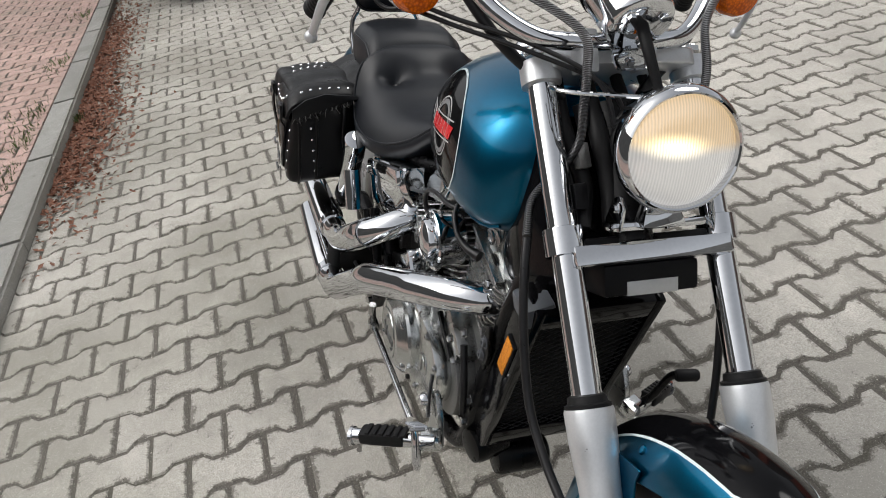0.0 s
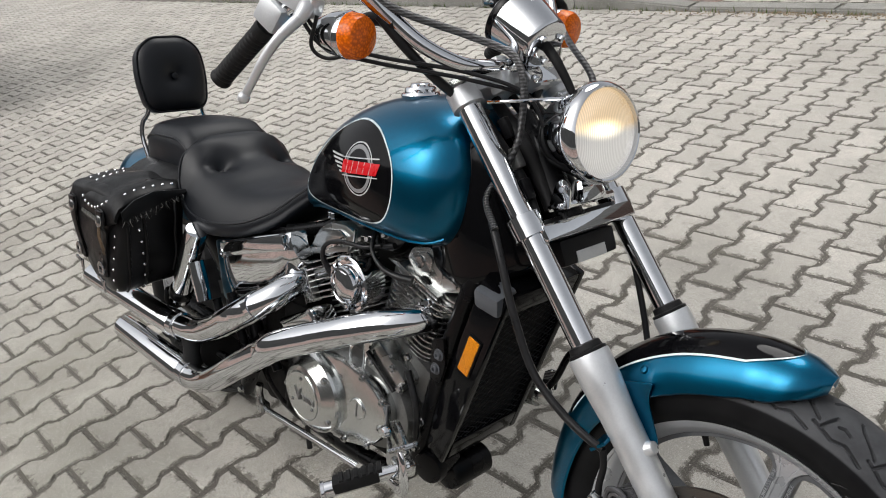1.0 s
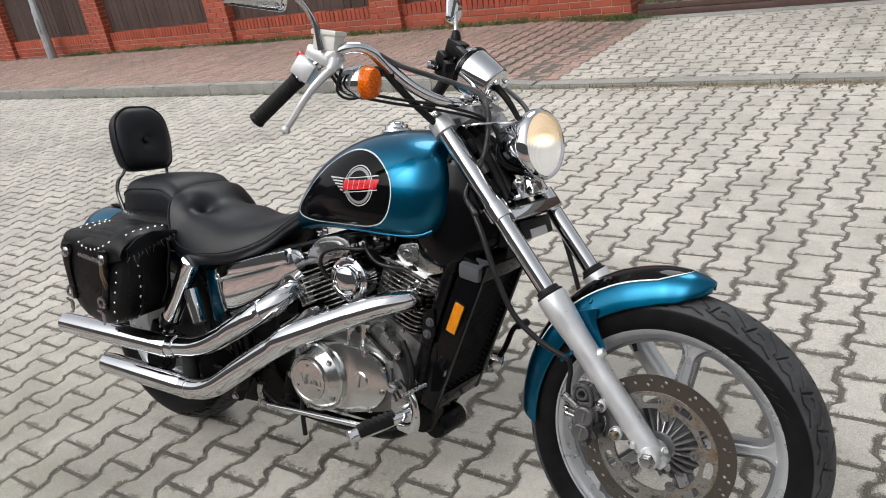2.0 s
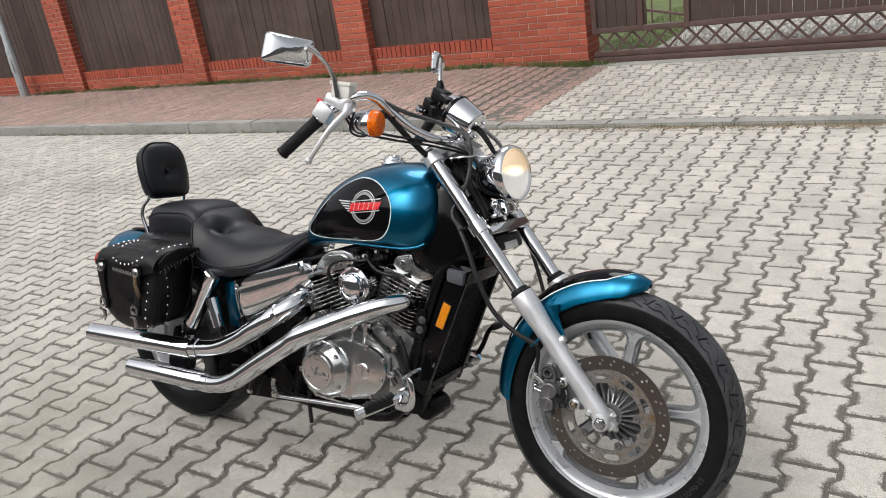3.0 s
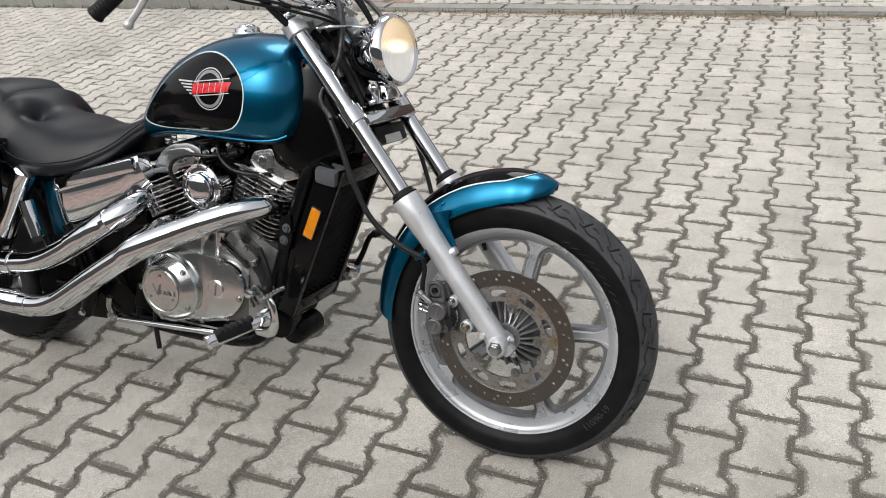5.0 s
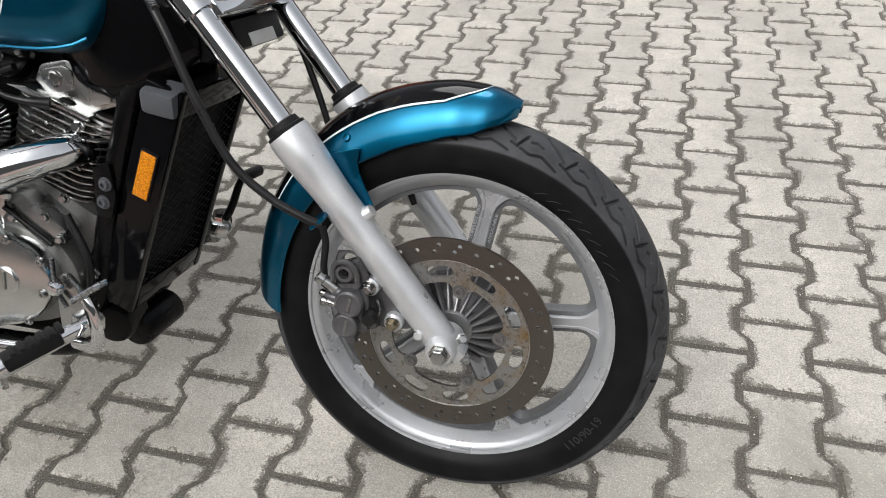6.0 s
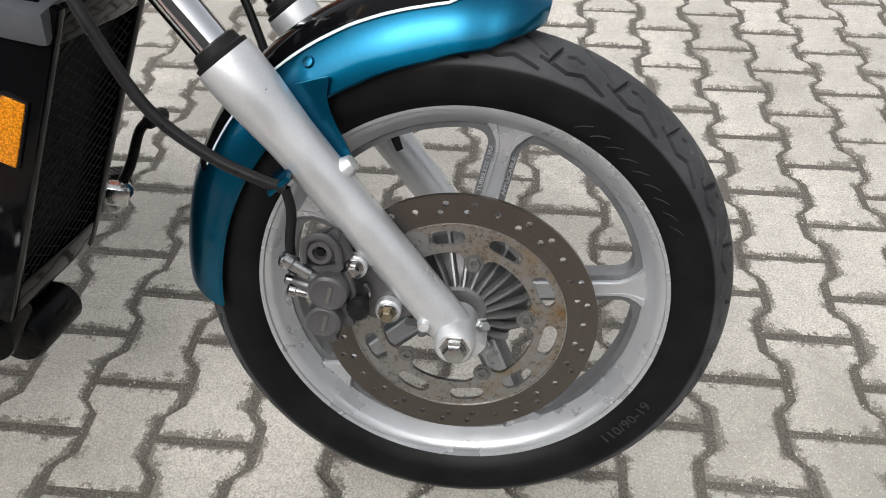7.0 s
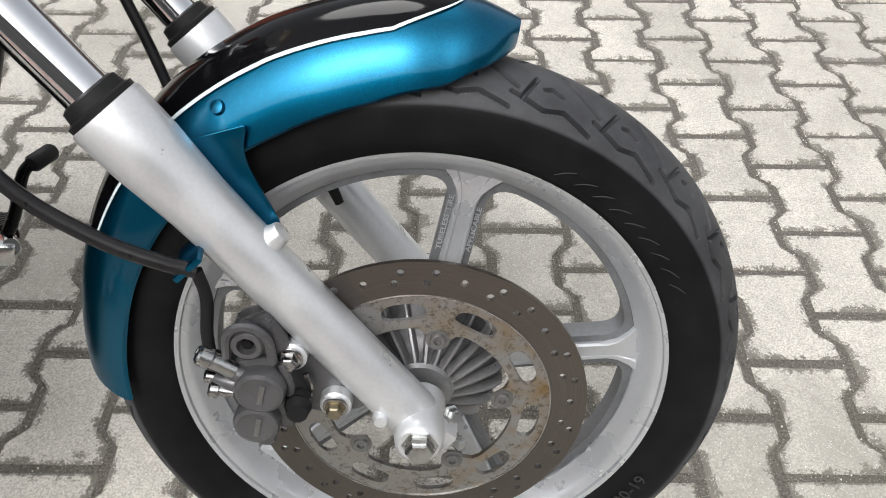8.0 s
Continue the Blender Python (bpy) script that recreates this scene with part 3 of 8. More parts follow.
for k in range(-16, 8):
    part("kerb_stone", kerb_stone(k - 0.35, NEAR_KERB, 1.0, 0.06, 0.06, -1), KERB_MAT, near_kerb)

# walls out of view, added to darken reflections and low sky light
WALL = plain("dark_reflection_wall", (0.12, 0.12, 0.118), 0.9, 0, 0.35, 0.6, 6)


def reflection_wall(name, c, size):
    return tagged(part(name, block(c, size, (0, 0, 0), 0), WALL, smooth=0), "plain dull wall out of view, added to darken reflections", "wall", kind="structure")


reflection_wall("wall_south", (-5, -9.5, 2.7), (90, 0.4, 5.6))
reflection_wall("wall_east", (26.0, 0, 3.4), (0.4, 60, 7.0))
reflection_wall("wall_west", (-44.0, 0, 2.8), (0.4, 60, 5.8))
reflection_wall("wall_north", (-5, 22.0, 3.4), (90, 0.4, 7.0))

# ---- motorcycle ----
# its own axes: x forward from the front axle, y to its left, z up along its lean
bike = tagged(new("motorcycle"), "teal and black cruiser motorcycle with chrome exhausts, leaning on its stand", "motorcycle")
bike.matrix_world = BIKE
RAKE = math.atan(0.774)
WC = Vector((0.004, 0.0, 0.3205))
REAR = Vector((-1.67, 0.0, 0.318))


def fork(z):
    """A point on the fork's middle line at height z."""
    return Vector((-(z - 0.323) * 0.774, (z - 0.323) * 0.015, z))


FORK_AX = (fork(1.0) - fork(0.5)).normalized()

# -- wheels --


TREAD = [((0.0, 0.9), (0.35, 0.74), (0.58, 0.82), (0.97, 0.66)), ((0.84, 0.7), (0.7, 0.32)), ((-0.08, 0.56), (0.3, 0.2), (0.38, 0.04)), ((0.4, 0.5), (0.52, 0.44), (0.6, 0.48))]


def groove_depth(s, th, count, arc, r_out):
    """Angular grooves of the tread: s across (0 middle, 1 edge), th round the wheel."""
    p = 2 * math.pi / count
    q = np.abs(s) * arc
    u = np.mod(np.where(s > 0, th, th + p / 2), p) / p
    best = np.full(s.shape, 1.0)
    for line in TREAD:
        for (u0, q0), (u1, q1) in zip(line, line[1:]):
            for shift in (-1, 0, 1):
                ax, ay, bx, by = (u0 + shift) * p * r_out, q0 * arc, (u1 + shift) * p * r_out, q1 * arc
                dx, dy = bx - ax, by - ay
                x, y = u * p * r_out, q
                t = np.clip(((x - ax) * dx + (y - ay) * dy) / (dx * dx + dy * dy), 0, 1)
                best = np.minimum(best, np.hypot(x - ax - t * dx, y - ay - t * dy))
    return np.clip((0.0027 - best) / 0.0012, 0.0, 1.0)


def tyre_bm(centre, r_out, half, r_bead, count, n_round, n_cross, crown):
    """Sidewalls and a rounded, grooved tread as one closed ring."""
    prof = []
    for k in range(n_cross + 1):
        s = -1 + 2 * k / n_cross
        a = s * 1.12
        y = half * math.sin(a) / math.sin(1.12) * 0.985
        z = r_out - crown * (1 - math.cos(a)) / (1 - math.cos(1.12))
        prof.append((s, y, z))
    top = r_out - crown
    side = []
    for k in range(1, 11):
        t = k / 10
        side.append((half * (1.0 + 0.035 * math.sin(math.pi * min(1.0, t * 1.15))) - 0.022 * t**3, top - 0.002 + (r_bead - top) * t))
    side.append((half * 0.6, r_bead - 0.006))
    full = [(None, -y, z) for y, z in side[::-1]] + prof + [(None, y, z) for y, z in side]
    bm = bmesh.new()
    rings = []
    ss = np.array([p[0] if p[0] is not None else 2.0 for p in full])
    ths = 2 * math.pi * np.arange(n_round) / n_round
    lean = np.array([[crown * math.sin(q * 1.12) / (1 - math.cos(1.12)), half * math.cos(q * 1.12) / math.sin(1.12)] for q in np.where(np.abs(ss) > 1, 0, ss)])
    lean /= np.linalg.norm(lean, axis=1)[:, None]
    deps = groove_depth(np.tile(ss, (n_round, 1)), np.tile(ths[:, None], (1, len(ss))), count, half * 1.35, r_out) * 0.006
    deps[:, np.abs(ss) > 1] = 0
    for i in range(n_round):
        th = float(ths[i])
        dep = deps[i]
        rings.append([bm.verts.new((centre.x + (p[2] - d * q[1]) * math.cos(th), centre.y + p[1] - d * q[0], centre.z + (p[2] - d * q[1]) * math.sin(th))) for p, d, q in zip(full, dep, lean)])
    for i in range(n_round):
        a, b = rings[i], rings[(i + 1) % n_round]
        for j in range(len(full) - 1):
            bm.faces.new((a[j], a[j + 1], b[j + 1], b[j]))
    return bm


def turned_ring(profile, centre, seg=96):
    """A closed profile (y, radius) turned round the wheel's axle."""
    bm = bmesh.new()
    rings = []
    for i in range(seg):
        th = 2 * math.pi * i / seg
        rings.append([bm.verts.new((centre.x + r * math.cos(th), centre.y + y, centre.z + r * math.sin(th))) for y, r in profile])
    n = len(profile)
    for i in range(seg):
        a, b = rings[i], rings[(i + 1) % seg]
        for j in range(n):
            bm.faces.new((a[j], a[(j + 1) % n], b[(j + 1) % n], b[j]))
    return bm


def rim_profile(ro, half, deep):
    right = [(half, ro), (half - 0.0015, ro - 0.0042), (half - 0.005, ro - 0.0052), (half - 0.0065, ro - 0.0105), (half - 0.012, ro - 0.016), (half * 0.46, ro - deep + 0.004), (half * 0.36, ro - deep)]
    outer = [(0.0, ro - 0.012), (half * 0.5, ro - 0.010), (half - 0.006, ro - 0.002)]
    a = [(-y, r) for y, r in right[::-1]]
    return right + a + [(-y, r) for y, r in outer[:0:-1]] + outer


front_rim = part("front_wheel", turned_ring(rim_profile(0.2548, 0.044, 0.028), WC, 144), WHEEL_SILVER, bike, "silver cast alloy front wheel", base=WC)
part("tyre", tyre_bm(WC, 0.334, 0.056, 0.249, 26, 2080, 120, 0.029), TYRE, front_rim, "black rubber tyre with zigzag tread", smooth=40, base=WC)


SPOKES = [radians(5.3 + 72 * k) for k in range(5)]


def wheel_window(a0, a1, r0, r1, hw, fillet):
    """The opening between two spokes, with its outer corners rounded off."""
    def at(r, a):
        return Vector((r * math.cos(a), r * math.sin(a)))

    def edge(a, sgn, r):
        u = at(1.0, a)
        v = Vector((-u.y, u.x))
        return u * math.sqrt(r * r - hw * hw) + v * hw * sgn

    pts = []
    off0, off1 = math.asin(hw / r0), math.asin(hw / r1)
    pts += [at(r0, a1 - off0 + (a0 - a1 + 2 * off0) * k / 8) for k in range(9)]
    for a, sgn, order in ((a0, 1, 1), (a1, -1, -1)):
        s, c, e = edge(a, sgn, r1 - fillet), edge(a, sgn, r1), at(r1, a + sgn * (off1 + fillet * 1.15 / r1))
        curve = [(1 - t) ** 2 * s + 2 * t * (1 - t) * c + t * t * e for t in (k / 7 for k in range(8))]
        if order > 0:
            pts += curve
            b0, b1 = a0 + off1 + fillet * 1.15 / r1, a1 - off1 - fillet * 1.15 / r1
            pts += [at(r1, b0 + (b1 - b0) * k / 12) for k in range(1, 12)]
        else:
            pts += curve[::-1]
    return [tuple(q) for q in pts]


WHEEL_M = Matrix.Translation((WC.x, -0.0125, WC.z))
web = plate(circle(0, 0, 0.2305, 120), [wheel_window(a, a + radians(72), 0.07, 0.2185, 0.0185, 0.024) for a in SPOKES], 0.025, WHEEL_M, 0.0012)
part("web", web, WHEEL_RECESS, front_rim, "dull grey recessed faces of the cast spokes")


def spoke(ang):
    """The raised middle rib of one cast spoke, flaring where it meets the rim."""
    rows = []
    for i in range(17):
        t = i / 16
        r = 0.05 + 0.181 * t
        w = 0.0102 + 0.024 * max(0.0, (t - 0.8) / 0.2) ** 2.0 + 0.004 * (1 - t) ** 2
        rows.append((r, w))
    rings = []
    for r, w in rows:
        h = 0.0185 - 0.001 * (r > 0.22)
        sec = [(-w, -h + 0.0025), (-w + 0.002, -h), (-w * 0.55, -h), (-w * 0.5, -h + 0.0016), (w * 0.5, -h + 0.0016), (w * 0.55, -h), (w - 0.002, -h), (w, -h + 0.0025), (w, h), (-w, h)]
        rings.append([(r, y, t) for t, y in sec])
    bm = loft(rings)
    c, s = math.cos(ang), math.sin(ang)
    for v in bm.verts:
        x, z = v.co.x, v.co.z
        v.co.x, v.co.z = WC.x + x * c - z * s, WC.z + x * s + z * c
    return bm


for a in SPOKES:
    part("spoke", spoke(a), WHEEL_SILVER, front_rim)


def spoke_words(words, ang, side, r):
    b = text_mesh(words, 0.0082, 0.0006)
    u = Vector((math.cos(ang), 0, math.sin(ang)))
    v = Vector((-u.z, 0, u.x))
    for q in b.verts:
        q.co = WC + u * (r + q.co.x * 1.15) + v * (side * 0.0145 + q.co.y * 0.85) + Vector((0, -0.0132 - q.co.z, 0))
    return b


part("lettering", spoke_words("TUBELESS TIRE", SPOKES[1], 1, 0.17), WHEEL_SILVER, front_rim, "raised casting words TUBELESS TIRE", smooth=0)
part("lettering", spoke_words("APPLICABLE", SPOKES[1], -1, 0.168), WHEEL_SILVER, front_rim, "raised casting word APPLICABLE", smooth=0)
hub = lathe([(-0.058, 0.024), (-0.056, 0.03), (-0.052, 0.033), (-0.045, 0.036), (-0.037, 0.05), (-0.028, 0.068), (-0.016, 0.085), (0.016, 0.085), (0.03, 0.066), (0.045, 0.04), (0.06, 0.034), (0.062, 0.02)], WC, (0, 1, 0), 60)
hub = part("hub", hub, HUB_SHADE, front_rim, "finned cast alloy hub")
for k in range(22):
    a = 2 * math.pi * k / 22
    rings = []
    for r, y in ((0.031, -0.0575), (0.045, -0.0505), (0.062, -0.0415), (0.078, -0.031), (0.088, -0.02)):
        c, s = math.cos(a + 0.9 * (r - 0.03)), math.sin(a + 0.9 * (r - 0.03))
        rings.append([(WC.x + r * c - t * s, y + h, WC.z + r * s + t * c) for t, h in ((-0.0032, 0.008), (-0.0022, -0.003), (-0.0012, -0.0046), (0.0012, -0.0046), (0.0022, -0.003), (0.0032, 0.008))])
    part("hub_fin", loft(rings), HUB_GREY, front_rim)
# flat near-black disc painted as the shaded hollow round the axle
part("axle_shade_disc", lathe([(0, 0.0235), (0.003, 0.0235)], (WC.x, -0.059, WC.z), (0, -1, 0), 28), GRIME_SHADE, front_rim, "flat dark disc in place of the axle recess")
part("bearing_ring", lathe([(0, 0.022), (0.0, 0.033), (0.004, 0.034), (0.008, 0.031), (0.008, 0.022)], (WC.x, -0.056, WC.z), (0, -1, 0), 36), HUB_GREY, front_rim)


DISC_Y = -0.08
holes = []
for k in range(30):
    a = 2 * math.pi * k / 30
    for r, da in ((0.155, 0.0), (0.1445, 0.05)) if k % 3 else ((0.1495, 0.03),):
        holes.append(circle(r * math.cos(a + da), r * math.sin(a + da), 0.0038, 10))
for k in range(10):
    a = radians(25.2 + 36 * k)
    for_slot = []
    for j in range(18):
        q = 2 * math.pi * j / 18
        u, v = 0.0215 * math.copysign(abs(math.cos(q)) ** 0.6, math.cos(q)), 0.0092 * math.copysign(abs(math.sin(q)) ** 0.8, math.sin(q))
        rr = 0.112 + v
        for_slot.append((rr * math.cos(a + u / rr), rr * math.sin(a + u / rr)))
    holes.append(for_slot)
inner = []
for k in range(80):
    a = 2 * math.pi * k / 80
    ear = max(0.0, math.cos(5 * (a - radians(5.7)))) ** 4
    inner.append(((0.0935 - 0.0215 * ear) * math.cos(a), (0.0935 - 0.0215 * ear) * math.sin(a)))
disc = plate(circle(0, 0, 0.1662, 120), holes + [inner], 0.005, Matrix.Translation((WC.x, DISC_Y - 0.0025, WC.z)))
brake_disc = part("brake_disc", disc, DISC, front_rim, "brown-stained drilled steel brake disc", smooth=0, base=(WC.x, DISC_Y, WC.z))
part("disc_lip", turned_ring([(DISC_Y - 0.0036, 0.1292), (DISC_Y - 0.0036, 0.1304), (DISC_Y, 0.1304), (DISC_Y, 0.1292)], WC), WORN_CHROME, brake_disc)


def bolt(c, axis, r=0.008, h=0.006, socket=True):
    bm = lathe([(0, r * 1.5), (0.0015, r * 1.5), (0.0015, r)] + [(h, r), (h + 0.001, r * 0.9)] + ([(h + 0.001, r * 0.5), (h - 0.003, r * 0.48)] if socket else [(h + 0.0015, r * 0.5)]), c, axis, 12)
    return bm


def hex_nut(c, axis, r=0.011, h=0.008, bm=None):
    bm = lathe([(0, r * 1.35), (0.0015, r * 1.35), (0.002, r), (h, r), (h + 0.0015, r * 0.82)], c, axis, 6, bm)
    return bm


for k in range(5):
    a = radians(5.7 + 72 * k)
    part("disc_bolt", bolt((WC.x + 0.0822 * math.cos(a), DISC_Y - 0.002, WC.z + 0.0822 * math.sin(a)), (0, -1, 0), 0.0078, 0.004), CAST, brake_disc)
part("valve", sweep([(WC.x - 0.088, 0.0, WC.z + 0.205), (WC.x - 0.079, -0.003, WC.z + 0.183)], [0.006, 0.0045], 10), GRIME_SHADE, front_rim, "black valve stem")


def tyre_letters(words, r, ang, size):
    b = text_mesh(words, size, 0.0009)
    for v in b.verts:
        th = ang + v.co.x / r
        rr = r - v.co.y
        v.co = Vector((WC.x + rr * math.cos(th), -0.0573 - v.co.z * 0.7, WC.z + rr * math.sin(th)))
    return b


part("lettering", tyre_letters("110/90-19", 0.276, radians(-36), 0.021), TYRE_PRINT, front_rim, "moulded tyre size 110/90-19", smooth=0)
# moulded outline strokes of the maker's mark on the sidewall
for k in range(9):
    th = radians(64 - 4.4 * k)
    pts = [(WC.x + r * math.cos(th + da), -0.0574, WC.z + r * math.sin(th + da)) for r, da in ((0.268, 0.0), (0.274, -0.03), (0.2785, -0.062 - 0.006 * (k % 2)))]
    part("moulded_stroke", sweep(pts, [0.0004, 0.0007, 0.0004], 5, 3), TYRE_PRINT, front_rim)

rear_rim = part("rear_wheel", turned_ring(rim_profile(0.208, 0.07, 0.05), REAR, 72), WHEEL_SILVER, bike, "silver cast alloy rear wheel", base=REAR)
part("tyre", tyre_bm(REAR, 0.326, 0.08, 0.2, 24, 480, 30, 0.045), TYRE, rear_rim, "black rubber rear tyre", base=REAR)
part("hub", lathe([(-0.09, 0.04), (-0.08, 0.08), (-0.03, 0.1), (0.03, 0.1), (0.08, 0.08), (0.09, 0.04)], REAR, (0, 1, 0), 32), HUB_SHADE, rear_rim)
for k in range(5):
    a = radians(20 + 72 * k)
    c, s = math.cos(a), math.sin(a)
    rings = [[(REAR.x + r * c - t * s, y, REAR.z + r * s + t * c) for t, y in ((-0.02, -0.03), (0.02, -0.03), (0.02, 0.03), (-0.02, 0.03))] for r in (0.06, 0.12, 0.16)]
    part("spoke", loft(rings), WHEEL_RECESS, rear_rim)

# -- fork --
LEG_Y = {-1: -0.102, 1: 0.138}
for side in (-1, 1):
    y = LEG_Y[side]
    off = Vector((0, y, 0))
    tube = part("fork_tube", lathe([(0.0, 0.0205), (0.005, 0.0205), (0.515, 0.0205)], fork(0.6) + off, FORK_AX, 32), CHROME, bike, "chrome fork tube")
    part("dust_seal", lathe([(0, 0.031), (0.005, 0.0315), (0.007, 0.027), (0.016, 0.0255), (0.018, 0.0215)], fork(0.632) + off, FORK_AX, 28), RUBBER, tube, "black rubber dust seal")
    a0 = fork(0.632) + off
    L = (fork(0.632) - fork(0.323)).length
    slider = lathe([(0.001, 0.029), (0.0, 0.0325), (-0.004, 0.0335), (-0.045, 0.0325), (-0.07, 0.0305), (-0.10, 0.0282), (-0.14, 0.0272), (-L + 0.05, 0.0262), (-L + 0.02, 0.0262), (-L - 0.008, 0.0262), (-L - 0.022, 0.0225), (-L - 0.026, 0.014)], a0, FORK_AX, 36)
    # axle boss, clamp and lugs at the foot
    foot = Vector((0.005, y, 0.3205))
    lathe([(-0.027, 0.02), (-0.024, 0.0245), (0.024, 0.0245), (0.036, 0.0225), (0.039, 0.0195)], foot, (0, side, 0), 28, slider)
    block(foot + Vector((0.022, 0.006 * side, -0.008)), (0.022, 0.036, 0.024), (0, 38, 0), 0.006, slider)
    leg = part("fork_slider", slider, SILVER, bike, "silver painted fork slider")
    nut = lathe([(-0.004, 0.0175), (0.0005, 0.0175), (0.001, 0.0138), (0.009, 0.0138), (0.0125, 0.0115), (0.014, 0.006)], foot + Vector((0.001, 0.04 * side, 0.001)), (0, side, 0), 6)
    part("axle_nut", nut, SATIN, leg, "bright axle nut")
    part("pinch_stud", lathe([(0, 0.0085), (0.022, 0.008), (0.026, 0.006)], foot + Vector((-0.036, 0.004 * side, 0.02)), (0, side, 0), 16), SILVER, leg)
    part("pinch_nut", hex_nut(foot + Vector((0.03, 0.018 * side, 0.022)), (0.5, side, 0.5), 0.0065, 0.012), SATIN, leg)
    part("pinch_nut", hex_nut(foot + Vector((0.034, 0.016 * side, -0.012)), (0.8, side, -0.2), 0.0065, 0.01), SATIN, leg)
    # fender lug on the slider
    part("fender_lug", lathe([(0, 0.019), (0.02, 0.0145), (0.031, 0.0105), (0.036, 0.0095), (0.0375, 0.007)], fork(0.503) + off, (0.79, -0.05 * side, 0.61), 18), SILVER, leg)
    part("fork_cap", lathe([(-0.004, 0.021), (0.004, 0.021), (0.006, 0.017), (0.009, 0.016)], fork(1.02) + off, FORK_AX, 6), POLISHED, tube)

# lower yoke: bright cover bar and dark casting below
yoke = bmesh.new()
rot = (0, -math.degrees(RAKE), 0)
c = fork(0.809)
block((c.x + 0.034, 0.025, c.z - 0.008), (0.02, 0.244, 0.029), rot, 0.006, yoke)
for side in (-1, 1):
    lathe([(-0.022, 0.0225), (-0.021, 0.0285), (0.016, 0.0285), (0.018, 0.0225)], c + Vector((0, LEG_Y[side], 0)), FORK_AX, 28, yoke)
lower_yoke = part("lower_yoke", yoke, CHROME, bike, "chrome lower fork bridge")
part("yoke_casting", block((c.x - 0.0, 0.025, c.z - 0.02), (0.05, 0.2, 0.03), rot, 0.006), BLACK_FRAME, lower_yoke)
pl = block((c.x + 0.041, 0.03, c.z - 0.062), (0.004, 0.08, 0.02), (0, -20, 0), 0.001)
part("plate", pl, GREY_PRINT, lower_yoke, "small grey metal plate")
part("horn_box", block((c.x - 0.0, 0.03, c.z - 0.064), (0.08, 0.15, 0.046), (0, -20, 0), 0.008), BLACK_PLASTIC, bike, "black horn bracket box")
# upper yoke
c = fork(0.996)
yoke = bmesh.new()
outline = rounded([(-0.03, -0.12), (0.03, -0.12), (0.045, 0), (0.03, 0.12), (-0.03, 0.12), (-0.06, 0)], 0.02)
b = plate([(p[1], p[0]) for p in outline], [], 0.026, Matrix.Identity(4), 0.004)
b.transform(Matrix.Translation(c + Vector((0, 0.018, 0))) @ pose(0, 0, 0, 0, -math.degrees(RAKE), 0) @ pose(0, 0, 0, 90, 0, 90))
join(yoke, b)
for side in (-1, 1):
    lathe([(-0.016, 0.0225), (-0.015, 0.0285), (0.017, 0.0285), (0.019, 0.024)], c + Vector((0, LEG_Y[side], 0)), FORK_AX, 28, yoke)
upper_yoke = part("upper_yoke", yoke, SILVER, bike, "silver upper fork bridge")
part("steering_stem", lathe([(0, 0.03), (0.2, 0.03)], fork(0.80), FORK_AX, 24), BLACK_FRAME, bike)
# wiring bundle and bracket between the fork tubes
for k, (y, dx, r) in enumerate(((-0.07, 0.0, 0.012), (-0.03, 0.015, 0.014), (0.02, 0.01, 0.013), (0.065, 0.005, 0.011))):
    part("wiring_loom", sweep([fork(0.99) + Vector((dx - 0.02, y, 0)), fork(0.93) + Vector((dx, y * 1.1, 0)), fork(0.87) + Vector((dx - 0.01, y * 0.8, 0)), fork(0.82) + Vector((0, y, 0))], [r * 0.7, r, r, r * 0.8], 10), RUBBER, bike)
for k in range(3):
    z = 0.86 + 0.045 * k
    part("connector", block(fork(z) + Vector((0.012, -0.075 + 0.012 * k, 0)), (0.016, 0.02, 0.036), (0, -30, 10 * k), 0.003), CAST if k == 1 else BLACK_PLASTIC, bike)

# -- headlamp --
HL = Vector((-0.3255, 0.0212, 0.952))
HD = Vector((0.985, -0.125, 0.12)).normalized()
bowl = lathe([(-0.115, 0.012), (-0.112, 0.03), (-0.098, 0.05), (-0.07, 0.066), (-0.035, 0.074), (-0.012, 0.0765), (-0.008, 0.0765)], HL, HD, 48)
headlamp = part("headlamp", bowl, CHROME, bike, "chrome round headlamp, lit")
part("rim", lathe([(-0.016, 0.0765), (-0.016, 0.081), (-0.008, 0.0835), (0.004, 0.0825), (0.012, 0.079), (0.015, 0.0752), (0.0135, 0.0728), (0.008, 0.0715), (0.0, 0.0715)], HL, HD, 56), CHROME, headlamp, "chrome headlamp ring")
x, y, z = frame_of(HD)
lens = bmesh.new()
rings = []
for r, h in ((0.0722, 0.005), (0.0695, 0.0085), (0.06, 0.0135), (0.045, 0.0175), (0.028, 0.02), (0.012, 0.021), (0.001, 0.0212)):
    rings.append([HL + HD * h + r * (math.cos(2 * math.pi * k / 48) * x + math.sin(2 * math.pi * k / 48) * y) for k in range(48)])
loft(rings, bm=lens)
part("lens", lens, HEADLAMP, headlamp, "fluted glass lens glowing amber and white")
for side in (-1, 1):
    arm = plate(rounded([(-0.02, 0.0), (0.022, 0.0), (0.022, 0.035), (0.008, 0.05), (-0.008, 0.04)], 0.006), [], 0.004, Matrix.Translation((-0.36, 0.036 * side, 0.832)), 0.001)
    part("bracket", arm, CHROME, headlamp, "chrome headlamp bracket")
    part("bolt", hex_nut((-0.35, 0.038 * side, 0.865), (0, side, 0), 0.006, 0.005), CHROME, headlamp)
part("mount_foot", block((-0.362, 0.03, 0.832), (0.036, 0.145, 0.013), (0, -20, 0), 0.006), CHROME, headlamp)
part("mount", block((-0.35, 0.026, 0.856), (0.034, 0.072, 0.044), (0, -20, 0), 0.01, taper=0.62), CHROME, headlamp)

